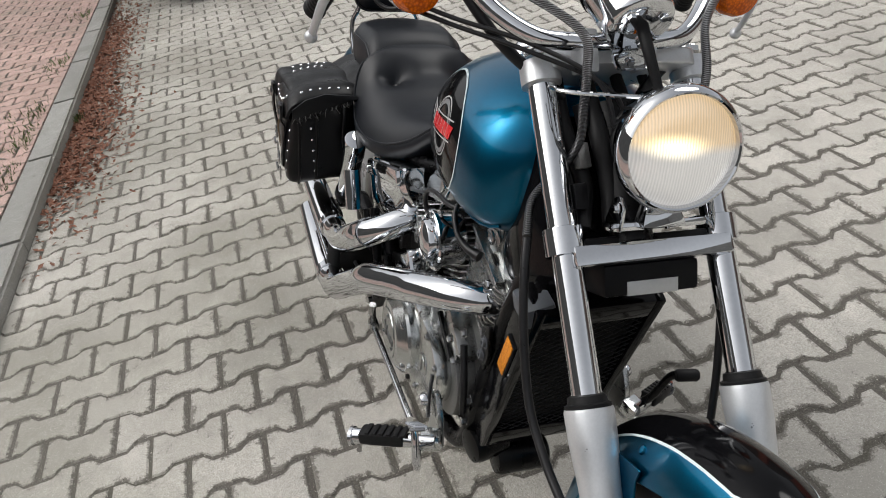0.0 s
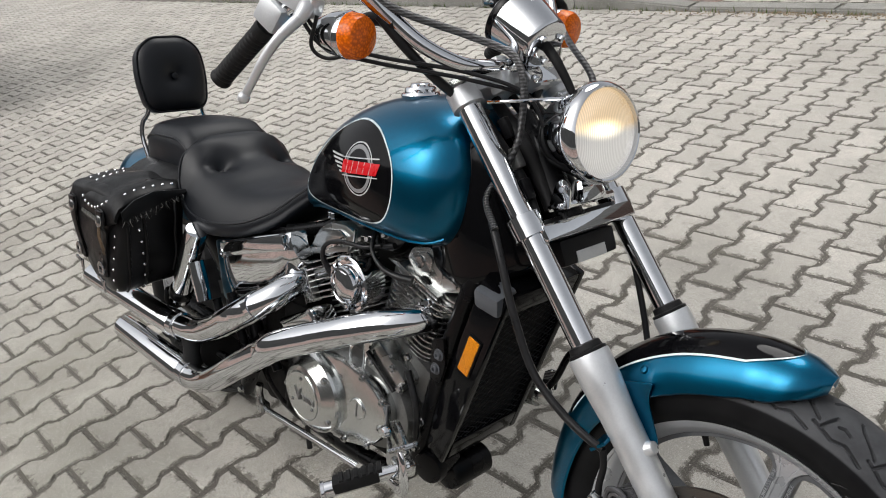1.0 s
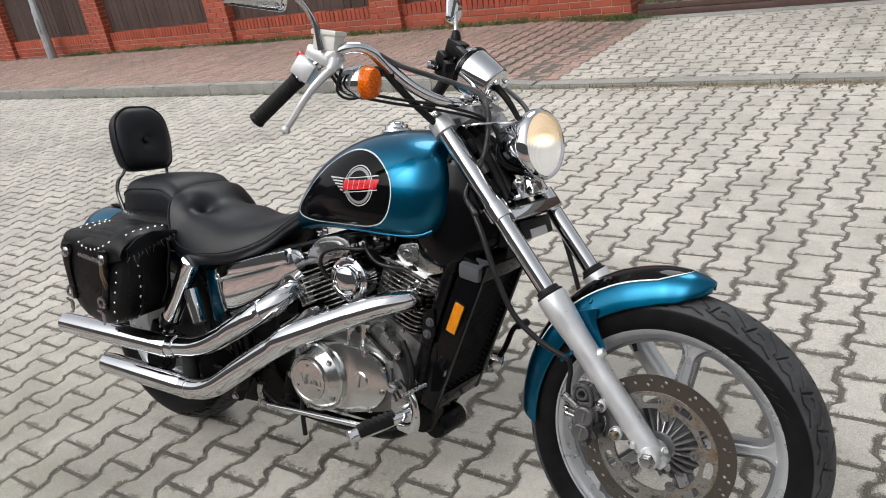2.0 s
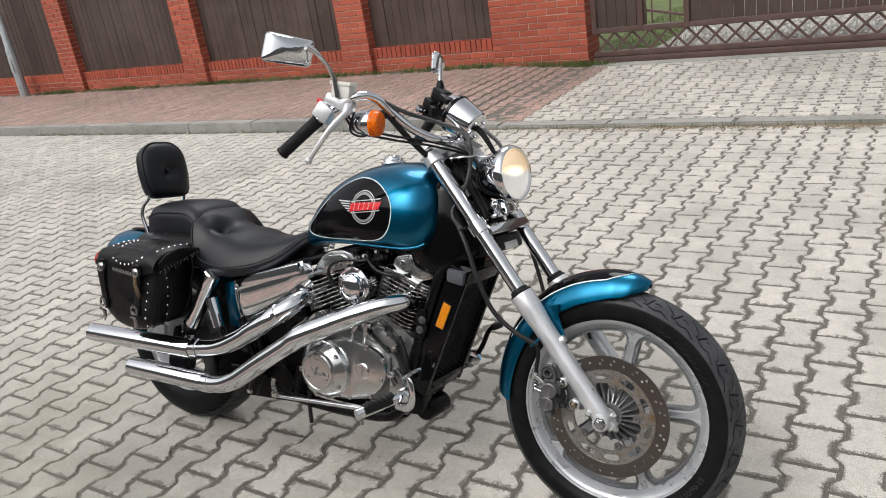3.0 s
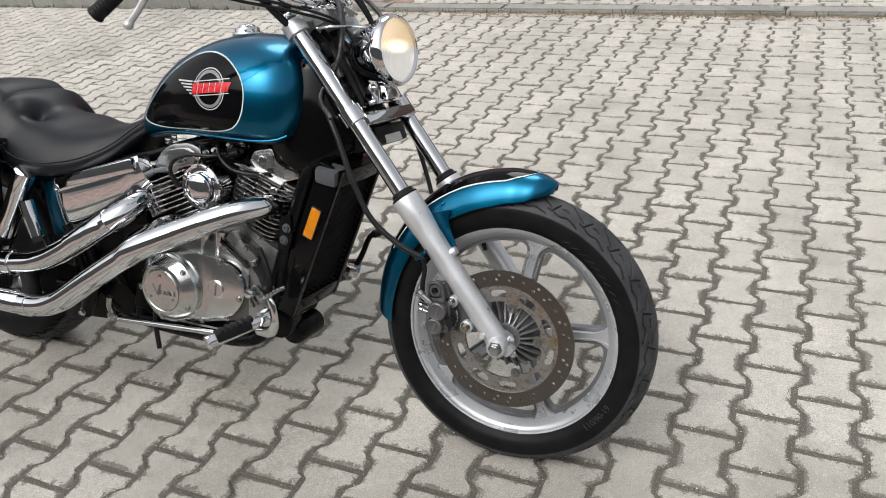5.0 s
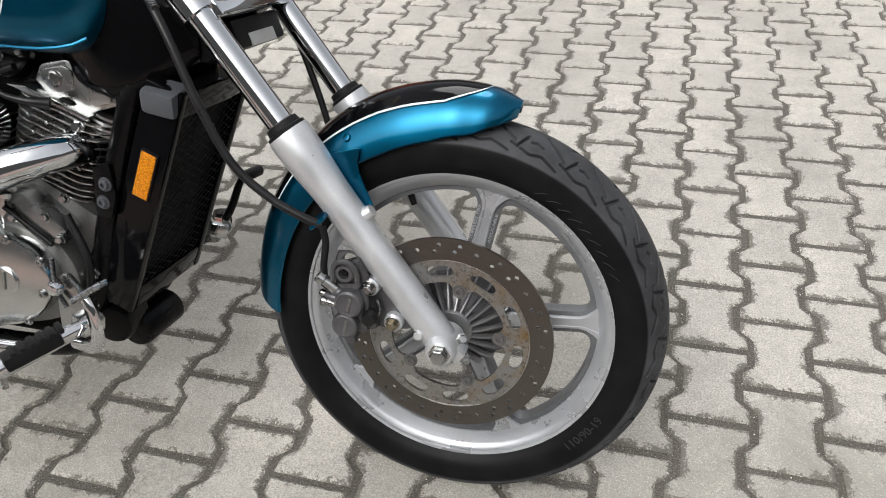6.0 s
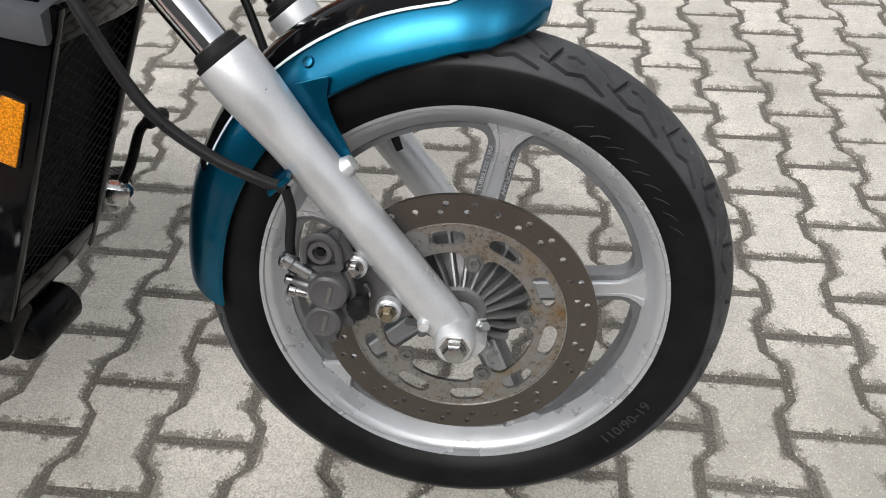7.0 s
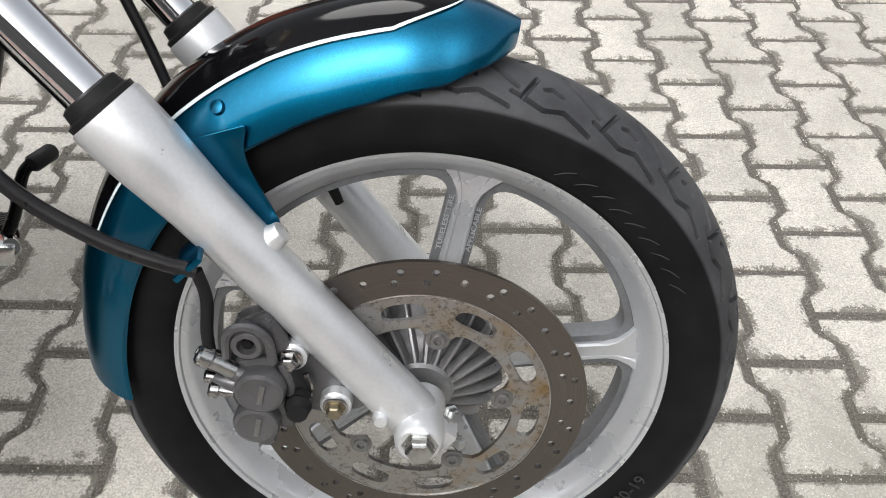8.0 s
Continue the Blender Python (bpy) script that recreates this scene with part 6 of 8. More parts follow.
part("carburettor_top", lathe([(0, 0.03), (0.02, 0.032), (0.026, 0.024)], (-0.735, -0.05, 0.695), (0, -0.8, 0.5), 20), BLACK_FRAME, bike)
for x, y, z in ((-0.8, -0.1, 0.69), (-0.765, -0.11, 0.7), (-0.725, -0.1, 0.715), (-0.69, -0.09, 0.72)):
    part("fitting", hex_nut((x, y, z), (0.2, -1, 0.3), 0.006, 0.01), CAST, bike)
for pts, r in (([(-0.7, -0.1, 0.7), (-0.74, -0.1, 0.69), (-0.78, -0.08, 0.7), (-0.8, -0.06, 0.71)], 0.006), ([(-0.68, -0.09, 0.72), (-0.75, -0.08, 0.722), (-0.8, -0.06, 0.722)], 0.007), ([(-0.63, -0.13, 0.47), (-0.6, -0.135, 0.4), (-0.61, -0.13, 0.33)], 0.007)):
    part("engine_hose", sweep(pts, r, 10), CABLE, bike)
# coolant pipe and water pump outlet below the cylinders
for x, z in ((-0.8, 0.462), (-0.752, 0.468)):
    part("coolant_stub", lathe([(-0.03, 0.016), (0.02, 0.016), (0.022, 0.019), (0.03, 0.019), (0.032, 0.014)], (x, -0.125, z), (0.1, 0, 1), 20), POLISHED, engine, "polished coolant stub")
part("pump_casting", block((-0.69, -0.11, 0.45), (0.11, 0.06, 0.07), (0, 38, 0), 0.016), SATIN, engine, "satin alloy pump casting")
part("strut", sweep([(-0.735, -0.145, 0.478), (-0.655, -0.145, 0.42)], 0.0055, 10, 1), BLACK_FRAME, engine)
for x, y, z in ((-0.655, -0.145, 0.47), (-0.64, -0.14, 0.43), (-0.72, -0.145, 0.462), (-0.625, -0.13, 0.5)):
    part("bolt", hex_nut((x, y, z), (0, -1, 0), 0.007, 0.008), WORN_CHROME, engine)

# side cover
rows = []
for j in range(15):
    v = j / 14
    row = []
    for i in range(29):
        u = i / 28
        top = Vector((-1.285 + 0.31 * u, 0, 0.588 + 0.09 * u))
        low = Vector((-1.262 + 0.312 * u, 0, 0.41 + 0.12 * min(1.0, u / 0.78) + 0.07 * max(0.0, u - 0.78) / 0.22))
        q = low.lerp(top, v)
        edge = max(0.0, 1 - 12 * min(u, 1 - u, v, 1 - v))
        row.append((q.x, -0.158 - 0.012 * (1 - (2 * v - 1) ** 2) - 0.004 * (1 - (2 * u - 1) ** 2) + 0.008 * edge * edge + 0.02 * (0.6 - v), q.z))
    rows.append(row + [(x, y + 0.04, z) for x, y, z in row[::-1]])
sc = loft(rows)
cover2 = part("side_cover", sc, CHROME, bike, "chrome side cover")
part("ridge", block((-1.118, -0.17, 0.616), (0.3, 0.02, 0.036), (0, -16.2, 0), 0.009), CHROME, cover2)
part("knob", bolt((-1.254, -0.172, 0.569), (0, -1, 0), 0.011, 0.008), CHROME, cover2, "chrome cover bolt")
part("lettering", block((-1.1, -0.1738, 0.512), (0.075, 0.002, 0.013), (0, -20, 0), 0.0005), GRIME_SHADE, cover2)
part("lower_cover", plate(rounded([(-1.04, 0.46), (-0.9, 0.53), (-0.86, 0.47), (-0.99, 0.425)], 0.02), [], 0.06, Matrix.Translation((0, -0.17, 0)), 0.01), CHROME, bike, "chrome lower cover")

# -- exhausts --
up = sweep([(-0.965, -0.07, 0.575), (-0.982, -0.105, 0.563), (-0.985, -0.15, 0.555), (-1.0, -0.2, 0.532), (-1.05, -0.238, 0.495), (-1.15, -0.243, 0.435), (-1.2, -0.244, 0.408), (-1.26, -0.245, 0.382), (-1.34, -0.245, 0.364), (-1.55, -0.245, 0.345), (-1.96, -0.245, 0.344)], [0.027, 0.028, 0.029, 0.0305, 0.0315, 0.0315, 0.0315, 0.0315, 0.0305, 0.030, 0.0305], 32, 6, hollow=0.12)
upper = part("upper_exhaust", up, CHROME, bike, "chrome upper exhaust pipe", smooth=30)
part("heat_shield", sweep([(-1.02, -0.225, 0.516), (-1.08, -0.241, 0.477), (-1.14, -0.244, 0.441)], 0.0332, 32, 5), CHROME, upper, "chrome heat shield")
part("clamp", lathe([(-0.016, 0.0315), (-0.014, 0.0345), (0.014, 0.0345), (0.016, 0.0315)], (-1.385, -0.245, 0.3575), (1, 0, 0.1), 32), CHROME, upper)
part("muffler_sleeve", lathe([(-0.002, 0.0325), (0.0, 0.0335), (0.53, 0.034), (0.55, 0.0335), (0.552, 0.0315)], (-1.41, -0.245, 0.352), (-1, 0, -0.018), 36), CHROME, upper, "chrome muffler sleeve")
low = sweep([(-0.602, -0.064, 0.573), (-0.608, -0.085, 0.574), (-0.618, -0.115, 0.575), (-0.637, -0.141, 0.572), (-0.664, -0.165, 0.565), (-0.714, -0.19, 0.547), (-0.764, -0.207, 0.527), (-0.9, -0.24, 0.468), (-1.05, -0.258, 0.375), (-1.16, -0.266, 0.302), (-1.2, -0.267, 0.28), (-1.25, -0.267, 0.262), (-1.32, -0.266, 0.254), (-1.5, -0.262, 0.25), (-1.715, -0.258, 0.249)], [0.0285, 0.029, 0.029, 0.0295, 0.03, 0.0305, 0.031, 0.0315, 0.0315, 0.0315, 0.0315, 0.0315, 0.031, 0.030, 0.0305], 32, 6, hollow=0.12)
lower = part("lower_exhaust", low, CHROME, bike, "chrome lower exhaust pipe", smooth=30)
part("heat_shield", sweep([(-0.73, -0.196, 0.541), (-0.9, -0.243, 0.469), (-0.96, -0.25, 0.432)], [0.0312, 0.0332, 0.0322], 32, 5), CHROME, lower, "chrome heat shield")
part("clamp", lathe([(-0.016, 0.0318), (-0.014, 0.0345), (0.014, 0.0345), (0.016, 0.0318)], (-1.315, -0.266, 0.2545), (1, 0, 0.03), 32), CHROME, lower)
part("muffler_sleeve", lathe([(-0.002, 0.0325), (0.0, 0.0335), (0.37, 0.034), (0.385, 0.0335), (0.387, 0.0315)], (-1.335, -0.2655, 0.2535), (-1, 0.019, -0.011), 36), CHROME, lower, "chrome muffler sleeve")
part("port_elbow", sweep([(-0.615, -0.1, 0.574), (-0.598, -0.06, 0.574), (-0.585, -0.05, 0.59), (-0.575, -0.045, 0.62)], 0.021, 16), GRIME_SHADE, lower, "dark pipe elbow")
for k in range(4):
    part("port_flange", lathe([(0, 0.034), (0.001, 0.036), (0.005, 0.036), (0.006, 0.034)], (-0.582 + 0.004 * k, -0.05, 0.592 + 0.009 * k), (0.35, 0.1, 0.9), 24), SATIN, lower)
part("clamp_bolt", hex_nut((-0.6, -0.1, 0.612), (0.2, -1, 0.2), 0.008, 0.012), CHROME, lower)
part("end_band", lathe([(-0.006, 0.0295), (-0.006, 0.031), (0.008, 0.031), (0.008, 0.0295)], (-0.605, -0.074, 0.5735), (0.28, 1, 0), 28), BLACK_FRAME, lower)
part("collector", sweep([(-1.26, -0.2, 0.31), (-1.3, -0.18, 0.31), (-1.36, -0.16, 0.31)], [0.05, 0.055, 0.045], 20), GRIME_SHADE, bike, "dark exhaust collector")
part("hanger", sweep([(-1.318, -0.25, 0.275), (-1.32, -0.246, 0.31), (-1.335, -0.24, 0.35)], [0.026, 0.023, 0.024], 18), RUBBER, bike, "black rubber exhaust mount")
part("hanger_strap", sweep([(-1.36, -0.2, 0.3), (-1.33, -0.21, 0.315), (-1.25, -0.2, 0.305), (-1.16, -0.19, 0.31)], 0.009, 10), BLACK_FRAME, bike)
part("hanger", plate(rounded([(-1.58, 0.26), (-1.45, 0.26), (-1.42, 0.37), (-1.56, 0.36)], 0.02), [circle(-1.5, 0.31, 0.014, 16)], 0.006, Matrix.Translation((0, -0.215, 0))), BLACK_FRAME, bike)

# -- rear suspension --
shock = part("shock_absorber", sweep([(-1.386, -0.19, 0.556), (-1.42, -0.19, 0.5), (-1.49, -0.19, 0.385)], [0.028, 0.027, 0.027], 24, 4), CHROME, bike, "chrome rear shock absorber")
part("shroud", lathe([(-0.03, 0.024), (-0.029, 0.0275), (-0.02, 0.0285), (0.03, 0.0295), (0.034, 0.0285)], (-1.368, -0.19, 0.583), (-0.55, 0, -0.84), 24), CHROME, shock)
part("adjuster", lathe([(0, 0.031), (0.02, 0.032), (0.03, 0.028)], (-1.47, -0.19, 0.42), (-0.55, 0, -0.84), 20), BLACK_FRAME, shock)
part("canister", sweep([(-1.354, -0.2, 0.527), (-1.34, -0.2, 0.478), (-1.327, -0.2, 0.43)], [0.02, 0.0205, 0.019], 20, 3), CHROME, shock, "chrome canister")
part("lower_mount", block((-1.535, -0.186, 0.375), (0.05, 0.04, 0.05), (0, 20, 0), 0.01), GRIME_SHADE, shock)
part("tool_box", block((-1.30, -0.11, 0.5), (0.09, 0.07, 0.16), (0, -8, 0), 0.012), TEAL, bike, "teal rear inner fender side")

# -- foot controls --
for side in (-1, 1):
    p0, p1 = Vector((-0.56, 0.225 * side, 0.322)), Vector((-0.634, 0.33 * side, 0.292))
    d = (p1 - p0).normalized()
    peg = part("footpeg", sweep([p0 - d * 0.03, p0, p0 + (p1 - p0) * 0.5, p1], [0.012, 0.013, 0.016, 0.0165], 16, 3, flat=0.85), CHROME, bike, "chrome footpeg with rubber pad")
    ang = math.degrees(math.atan2(d.y, d.x)) - 90
    mid_p = p0 + (p1 - p0) * 0.56
    tilt = -math.degrees(math.asin(d.z)) * -1
    part("rubber_pad", block(mid_p + Vector((0, 0, 0.006)), (0.034, 0.088, 0.024), (tilt, 0, ang), 0.006), RUBBER, peg, "black rubber pad")
    for k in range(6):
        part("rubber_rib", block(p0 + d * (0.03 + 0.0145 * k) + Vector((0, 0, 0.0185)), (0.03, 0.009, 0.006), (tilt, 0, ang), 0.002), RUBBER, peg)
    part("end_cap", lathe([(0, 0.018), (0.006, 0.0185), (0.009, 0.014)], p1, d, 20), CHROME, peg)
    part("pivot", block(p0 + Vector((0, -0.02 * side, 0.0)), (0.036, 0.04, 0.03), (0, 14, 20 * side), 0.006), POLISHED, peg)
    part("adjuster_pin", sweep([p1 - d * 0.01 + Vector((0, 0, -0.015)), p1 - d * 0.01 + Vector((0, 0, -0.035))], 0.005, 8), WORN_CHROME, peg)
    part("bracket", plate(rounded([(-0.63, 0.285), (-0.555, 0.295), (-0.575, 0.36), (-0.6, 0.395), (-0.622, 0.385)], 0.012), [], 0.012, Matrix.Translation((0, 0.19 * side, 0)), 0.003), SATIN, bike, "alloy footpeg bracket")
    part("pivot_bolt", lathe([(0, 0.013), (0.006, 0.013), (0.012, 0.009), (0.013, 0.003)], (-0.608, 0.203 * side, 0.376), (0, side, 0), 18), CHROME, bike)
pedal = sweep([(-0.522, -0.248, 0.398), (-0.512, -0.25, 0.378), (-0.508, -0.248, 0.34), (-0.516, -0.243, 0.312), (-0.54, -0.235, 0.296), (-0.58, -0.222, 0.288)], [0.008, 0.011, 0.0125, 0.013, 0.012, 0.009], 14, 6, flat=0.6)
brake = part("brake_pedal", pedal, CHROME, bike, "polished alloy brake pedal")
part("tread_plate", block((-0.507, -0.25, 0.404), (0.07, 0.026, 0.006), (0, -33, -12), 0.002), WORN_CHROME, brake)
for k in range(6):
    part("tooth", block((-0.532 + 0.0095 * k, -0.25, 0.392 + 0.0062 * k), (0.003, 0.024, 0.005), (0, -33, -12), 0.001), CHROME, brake)
rod = part("brake_rod", sweep([(-1.06, -0.198, 0.23), (-0.9, -0.2, 0.24), (-0.7, -0.205, 0.253)], 0.0075, 12, 2), CHROME, bike, "chrome brake rod")
part("clevis", block((-1.075, -0.198, 0.235), (0.03, 0.022, 0.022), (0, 0, 0), 0.004), WORN_CHROME, rod)
part("arm", sweep([(-1.075, -0.2, 0.235), (-1.085, -0.2, 0.265), (-1.08, -0.2, 0.29)], 0.009, 10), WORN_CHROME, rod)
part("pivot_plate", plate(rounded([(-1.17, 0.2), (-1.08, 0.21), (-1.05, 0.26), (-1.1, 0.31), (-1.18, 0.28)], 0.02), [], 0.012, Matrix.Translation((0, -0.13, 0)), 0.003), GRIME_SHADE, bike, "dark swingarm pivot plate")
part("swingarm_link", sweep([(-1.15, -0.15, 0.36), (-1.19, -0.155, 0.28), (-1.235, -0.15, 0.2)], [0.02, 0.022, 0.018], 14), BLACK_FRAME, bike)
part("link_bolt", hex_nut((-1.225, -0.17, 0.212), (0, -1, 0), 0.009, 0.008), WORN_CHROME, bike)
part("link_bolt", hex_nut((-1.02, -0.15, 0.28), (0, -1, 0), 0.008, 0.008), WORN_CHROME, bike)
part("brake_cylinder", lathe([(0, 0.018), (0.07, 0.018), (0.074, 0.013), (0.1, 0.011)], (-1.0, -0.15, 0.33), (-0.3, 0, -1), 18), GRIME_SHADE, bike, "dark rear brake cylinder")
# added box, near-black to close the bright gap below the frame
part("under_frame_filler", block((-1.2, 0.02, 0.215), (0.34, 0.2, 0.13), (0, -3, 0), 0.03), GRIME_SHADE, bike, "dark filler box added under the frame")
part("drain_hose", sweep([(-1.0, -0.12, 0.26), (-0.995, -0.13, 0.19), (-0.99, -0.13, 0.13)], 0.007, 10), CABLE, bike)
for x0, z0, x1, z1 in ((-1.26, 0.46, -1.2, 0.3), (-1.34, 0.42, -1.28, 0.28), (-1.12, 0.4, -1.06, 0.32)):
    part("stay_rod", sweep([(x0, -0.16, z0), (x1, -0.16, z1)], 0.012, 10, 2), BLACK_FRAME, bike)
part("spring", sweep([(-0.62, -0.19, 0.42), (-0.618, -0.195, 0.37), (-0.6, -0.2, 0.34)], 0.004, 10), SPIRAL, bike)
shift = part("shift_lever", sweep([(-0.68, 0.19, 0.27), (-0.6, 0.215, 0.29), (-0.555, 0.235, 0.345), (-0.53, 0.25, 0.41), (-0.515, 0.262, 0.425)], [0.009, 0.009, 0.0085, 0.008, 0.008], 10), BLACK_FRAME, bike, "black gear shift lever")
part("toe_rubber", lathe([(0, 0.009), (0.004, 0.012), (0.04, 0.012), (0.044, 0.009)], (-0.515, 0.25, 0.425), (0.25, 1, 0.05), 14), RUBBER, shift)
stand = part("side_stand", sweep([(-0.93, 0.16, 0.2), (-0.9, 0.21, 0.1), (-0.88, 0.245, 0.058)], [0.013, 0.012, 0.011], 12), BLACK_FRAME, bike, "black side stand")
part("foot_plate", block((-0.88, 0.25, 0.062), (0.05, 0.04, 0.008), (14.5, 0, 0), 0.002), BLACK_FRAME, stand)

# -- seats --


def seat_bm(stations, n=40, dish=0.0):
    rings = []
    xs = [s[0] for s in stations]
    path = spline([(s[0], s[1], s[2]) for s in stations], 6)
    path2 = spline([(s[0], s[3], s[4]) for s in stations], 6)
    for p, q in zip(path, path2):
        x, w, zc, ze, zb = p.x, p.y, p.z, q.y, q.z
        ring = []
        m = n // 2
        for k in range(m + 1):  # over the top from right edge to left edge
            u = -1 + 2 * k / m
            z = zc + (ze - zc) * abs(u) ** 2.2
            z -= 0.02 * max(0, abs(u) - 0.82) / 0.18 * (1 if abs(u) > 0.82 else 0)
            ring.append((x, w * math.copysign(abs(u) ** 0.9, u), z))
        for k, (f, h) in enumerate(((1.015, 0.8), (1.02, 0.5), (0.98, 0.2), (0.9, 0.02), (0.5, 0.0), (0.0, 0.0), (-0.5, 0.0), (-0.9, 0.02), (-0.98, 0.2), (-1.02, 0.5), (-1.015, 0.8))):
            ring.append((x, w * f, zb + (ze - 0.02 - zb) * h))
        rings.append(ring)
    return loft(rings)


# rider seat: crowned cushion between the side seams, skirt below them, two buttons with creases
SEAM = [(-1.0, 0.068, 0.768), (-1.05, 0.085, 0.736), (-1.117, 0.118, 0.686), (-1.2, 0.155, 0.65), (-1.3, 0.178, 0.635), (-1.385, 0.182, 0.639), (-1.44, 0.176, 0.66), (-1.47, 0.168, 0.71), (-1.484, 0.148, 0.762), (-1.497, 0.11, 0.785)]
CROWN = [(-0.995, 0.782), (-1.045, 0.759), (-1.11, 0.737), (-1.19, 0.723), (-1.27, 0.723), (-1.335, 0.746), (-1.39, 0.769), (-1.432, 0.789), (-1.464, 0.804), (-1.488, 0.81)]
HEM = [(-1.0, 0.062, 0.735), (-1.05, 0.078, 0.7), (-1.117, 0.112, 0.65), (-1.2, 0.148, 0.615), (-1.3, 0.168, 0.597), (-1.385, 0.17, 0.595), (-1.44, 0.166, 0.608), (-1.48, 0.158, 0.645), (-1.495, 0.138, 0.685), (-1.504, 0.1, 0.7)]
seam, hem = spline(SEAM, 9), spline(HEM, 9)
crown = spline([(x, 0, z) for x, z in CROWN], 9)
rings = []
for p, c, h in zip(seam, crown, hem):
    ring = []
    for k in range(57):
        u = -1 + 2 * k / 56
        fall = 0.2 * abs(u) ** 2 + 0.8 * abs(u) ** 6
        ring.append((c.x + (p.x - c.x) * u * u, p.y * u, c.z + (p.z - c.z) * fall))
    for f in (0.12, 0.3, 0.55, 0.8, 0.95):
        q = p.lerp(h, f)
        ring.append((q.x, q.y + 0.007 * math.sin(math.pi * f), q.z))
    ring += [(h.x, h.y * 0.9, h.z - 0.004), (h.x, 0, h.z), (h.x, -h.y * 0.9, h.z - 0.004)]
    for f in (0.95, 0.8, 0.55, 0.3, 0.12):
        q = p.lerp(h, f)
        ring.append((q.x, -q.y - 0.007 * math.sin(math.pi * f), q.z))
    rings.append(ring)
seat_mesh = loft(rings)
BUTTONS = [(-1.402, -0.076), (-1.405, 0.098)]
for v in seat_mesh.verts:
    if v.co.z > 0.655 and abs(v.co.y) < 0.165:
        dip = 0.0
        for bx, by in BUTTONS:
            d = math.hypot(v.co.x - bx, v.co.y - by)
            dip += 0.013 * math.exp(-((d / 0.012) ** 2)) + 0.021 * math.exp(-((d / 0.036) ** 2))
            out = (abs(v.co.y) - abs(by)) / 0.065
            if v.co.y * by > 0 and 0 < out < 1:  # crease running out and back to the side seam
                dip += 0.009 * (1 - out) * math.exp(-(((v.co.x - bx + 0.03 * out) / 0.011) ** 2))
        fold = v.co.x + 1.392
        dip += 0.011 * math.exp(-((fold / (0.05 if fold > 0 else 0.034)) ** 2)) * min(1.0, max(0.0, (0.15 - abs(v.co.y)) / 0.08))
        v.co.z -= dip
        v.co.x -= dip * 0.3
bmesh.ops.recalc_face_normals(seat_mesh, faces=seat_mesh.faces)
SEAT_TREE = BVHTree.FromBMesh(seat_mesh)
seat = part("rider_seat", seat_mesh, SEAT_VINYL, bike, "black buttoned vinyl rider seat", smooth=60)
for bx, by in BUTTONS:
    hit = SEAT_TREE.ray_cast(Vector((bx - 0.012, by, 1.2)), Vector((0, 0, -1)))
    part("button", lathe([(-0.002, 0.0085), (0.002, 0.0085), (0.0045, 0.006), (0.005, 0.001)], hit[0], hit[1], 16), SEAT_VINYL, seat)
welt = [(p.x, p.y * 1.004, p.z) for p in seam] + [(p.x, -p.y * 1.004, p.z) for p in reversed(seam)]
part("piping", sweep(welt, 0.003, 8, 1), SEAT_VINYL, seat)
PILLION = [(-1.47, 0.1, 0.765, 0.755, 0.71), (-1.495, 0.122, 0.8, 0.782, 0.7), (-1.52, 0.125, 0.822, 0.803, 0.69), (-1.56, 0.126, 0.836, 0.818, 0.69), (-1.64, 0.129, 0.835, 0.818, 0.69), (-1.71, 0.126, 0.83, 0.812, 0.69), (-1.765, 0.112, 0.818, 0.79, 0.69), (-1.79, 0.075, 0.79, 0.762, 0.70)]
pill = part("pillion_seat", seat_bm(PILLION, 40), SEAT_VINYL, bike, "black vinyl pillion pad", smooth=70)
for side in (-1, 1):
    part("piping", sweep(spline([(s[0], s[1] * 1.004 * side, s[3] - 0.02) for s in PILLION], 3), 0.003, 8, 1), SEAT_VINYL, pill)
# backrest
bp = bmesh.new()
rings = []
BPC = Vector((-1.776, -0.022, 0.936))
for dx, k in ((0.036, 0.06), (0.036, 0.14), (0.036, 0.22), (0.036, 0.32), (0.0355, 0.44), (0.034, 0.6), (0.029, 0.8), (0.02, 0.93), (0.006, 1.0), (-0.012, 1.0), (-0.024, 0.97), (-0.03, 0.9), (-0.032, 0.5)):
    o = rounded([(-0.088 * k, -0.097 * k), (0.088 * k, -0.097 * k), (0.102 * k, 0.0), (0.094 * k, 0.075 * k), (0.05 * k, 0.112 * k), (-0.05 * k, 0.112 * k), (-0.094 * k, 0.075 * k), (-0.102 * k, 0.0)], 0.04 * k, 5)
    rings.append([(dx - 0.016 * math.exp(-((q[0] ** 2 + q[1] ** 2) / 0.028**2)) * (1 if dx > 0.02 else 0), q[0], q[1]) for q in o])
loft(rings, bm=bp)
bp.transform(Matrix.Translation(BPC) @ pose(0, 0, 0, 0, -12, 0))
backrest = part("backrest", bp, SEAT_VINYL, bike, "black padded passenger backrest", smooth=70)
part("button", lathe([(-0.004, 0.009), (0.004, 0.009), (0.006, 0.005)], BPC + Vector((0.0235, 0, 0.005)), (1, 0, 0.2), 16), SEAT_VINYL, backrest)
edge = rounded([(-0.088, -0.097), (0.088, -0.097), (0.102, 0), (0.094, 0.075), (0.05, 0.112), (-0.05, 0.112), (-0.094, 0.075), (-0.102, 0)], 0.04, 6)
mt = Matrix.Translation(BPC) @ pose(0, 0, 0, 0, -12, 0)
part("piping", sweep([mt @ Vector((0.012, q[0] * 0.99, q[1] * 0.99)) for q in edge] + [mt @ Vector((0.012, edge[0][0] * 0.99, edge[0][1] * 0.99))], 0.003, 8, 2), SEAT_VINYL, backrest)
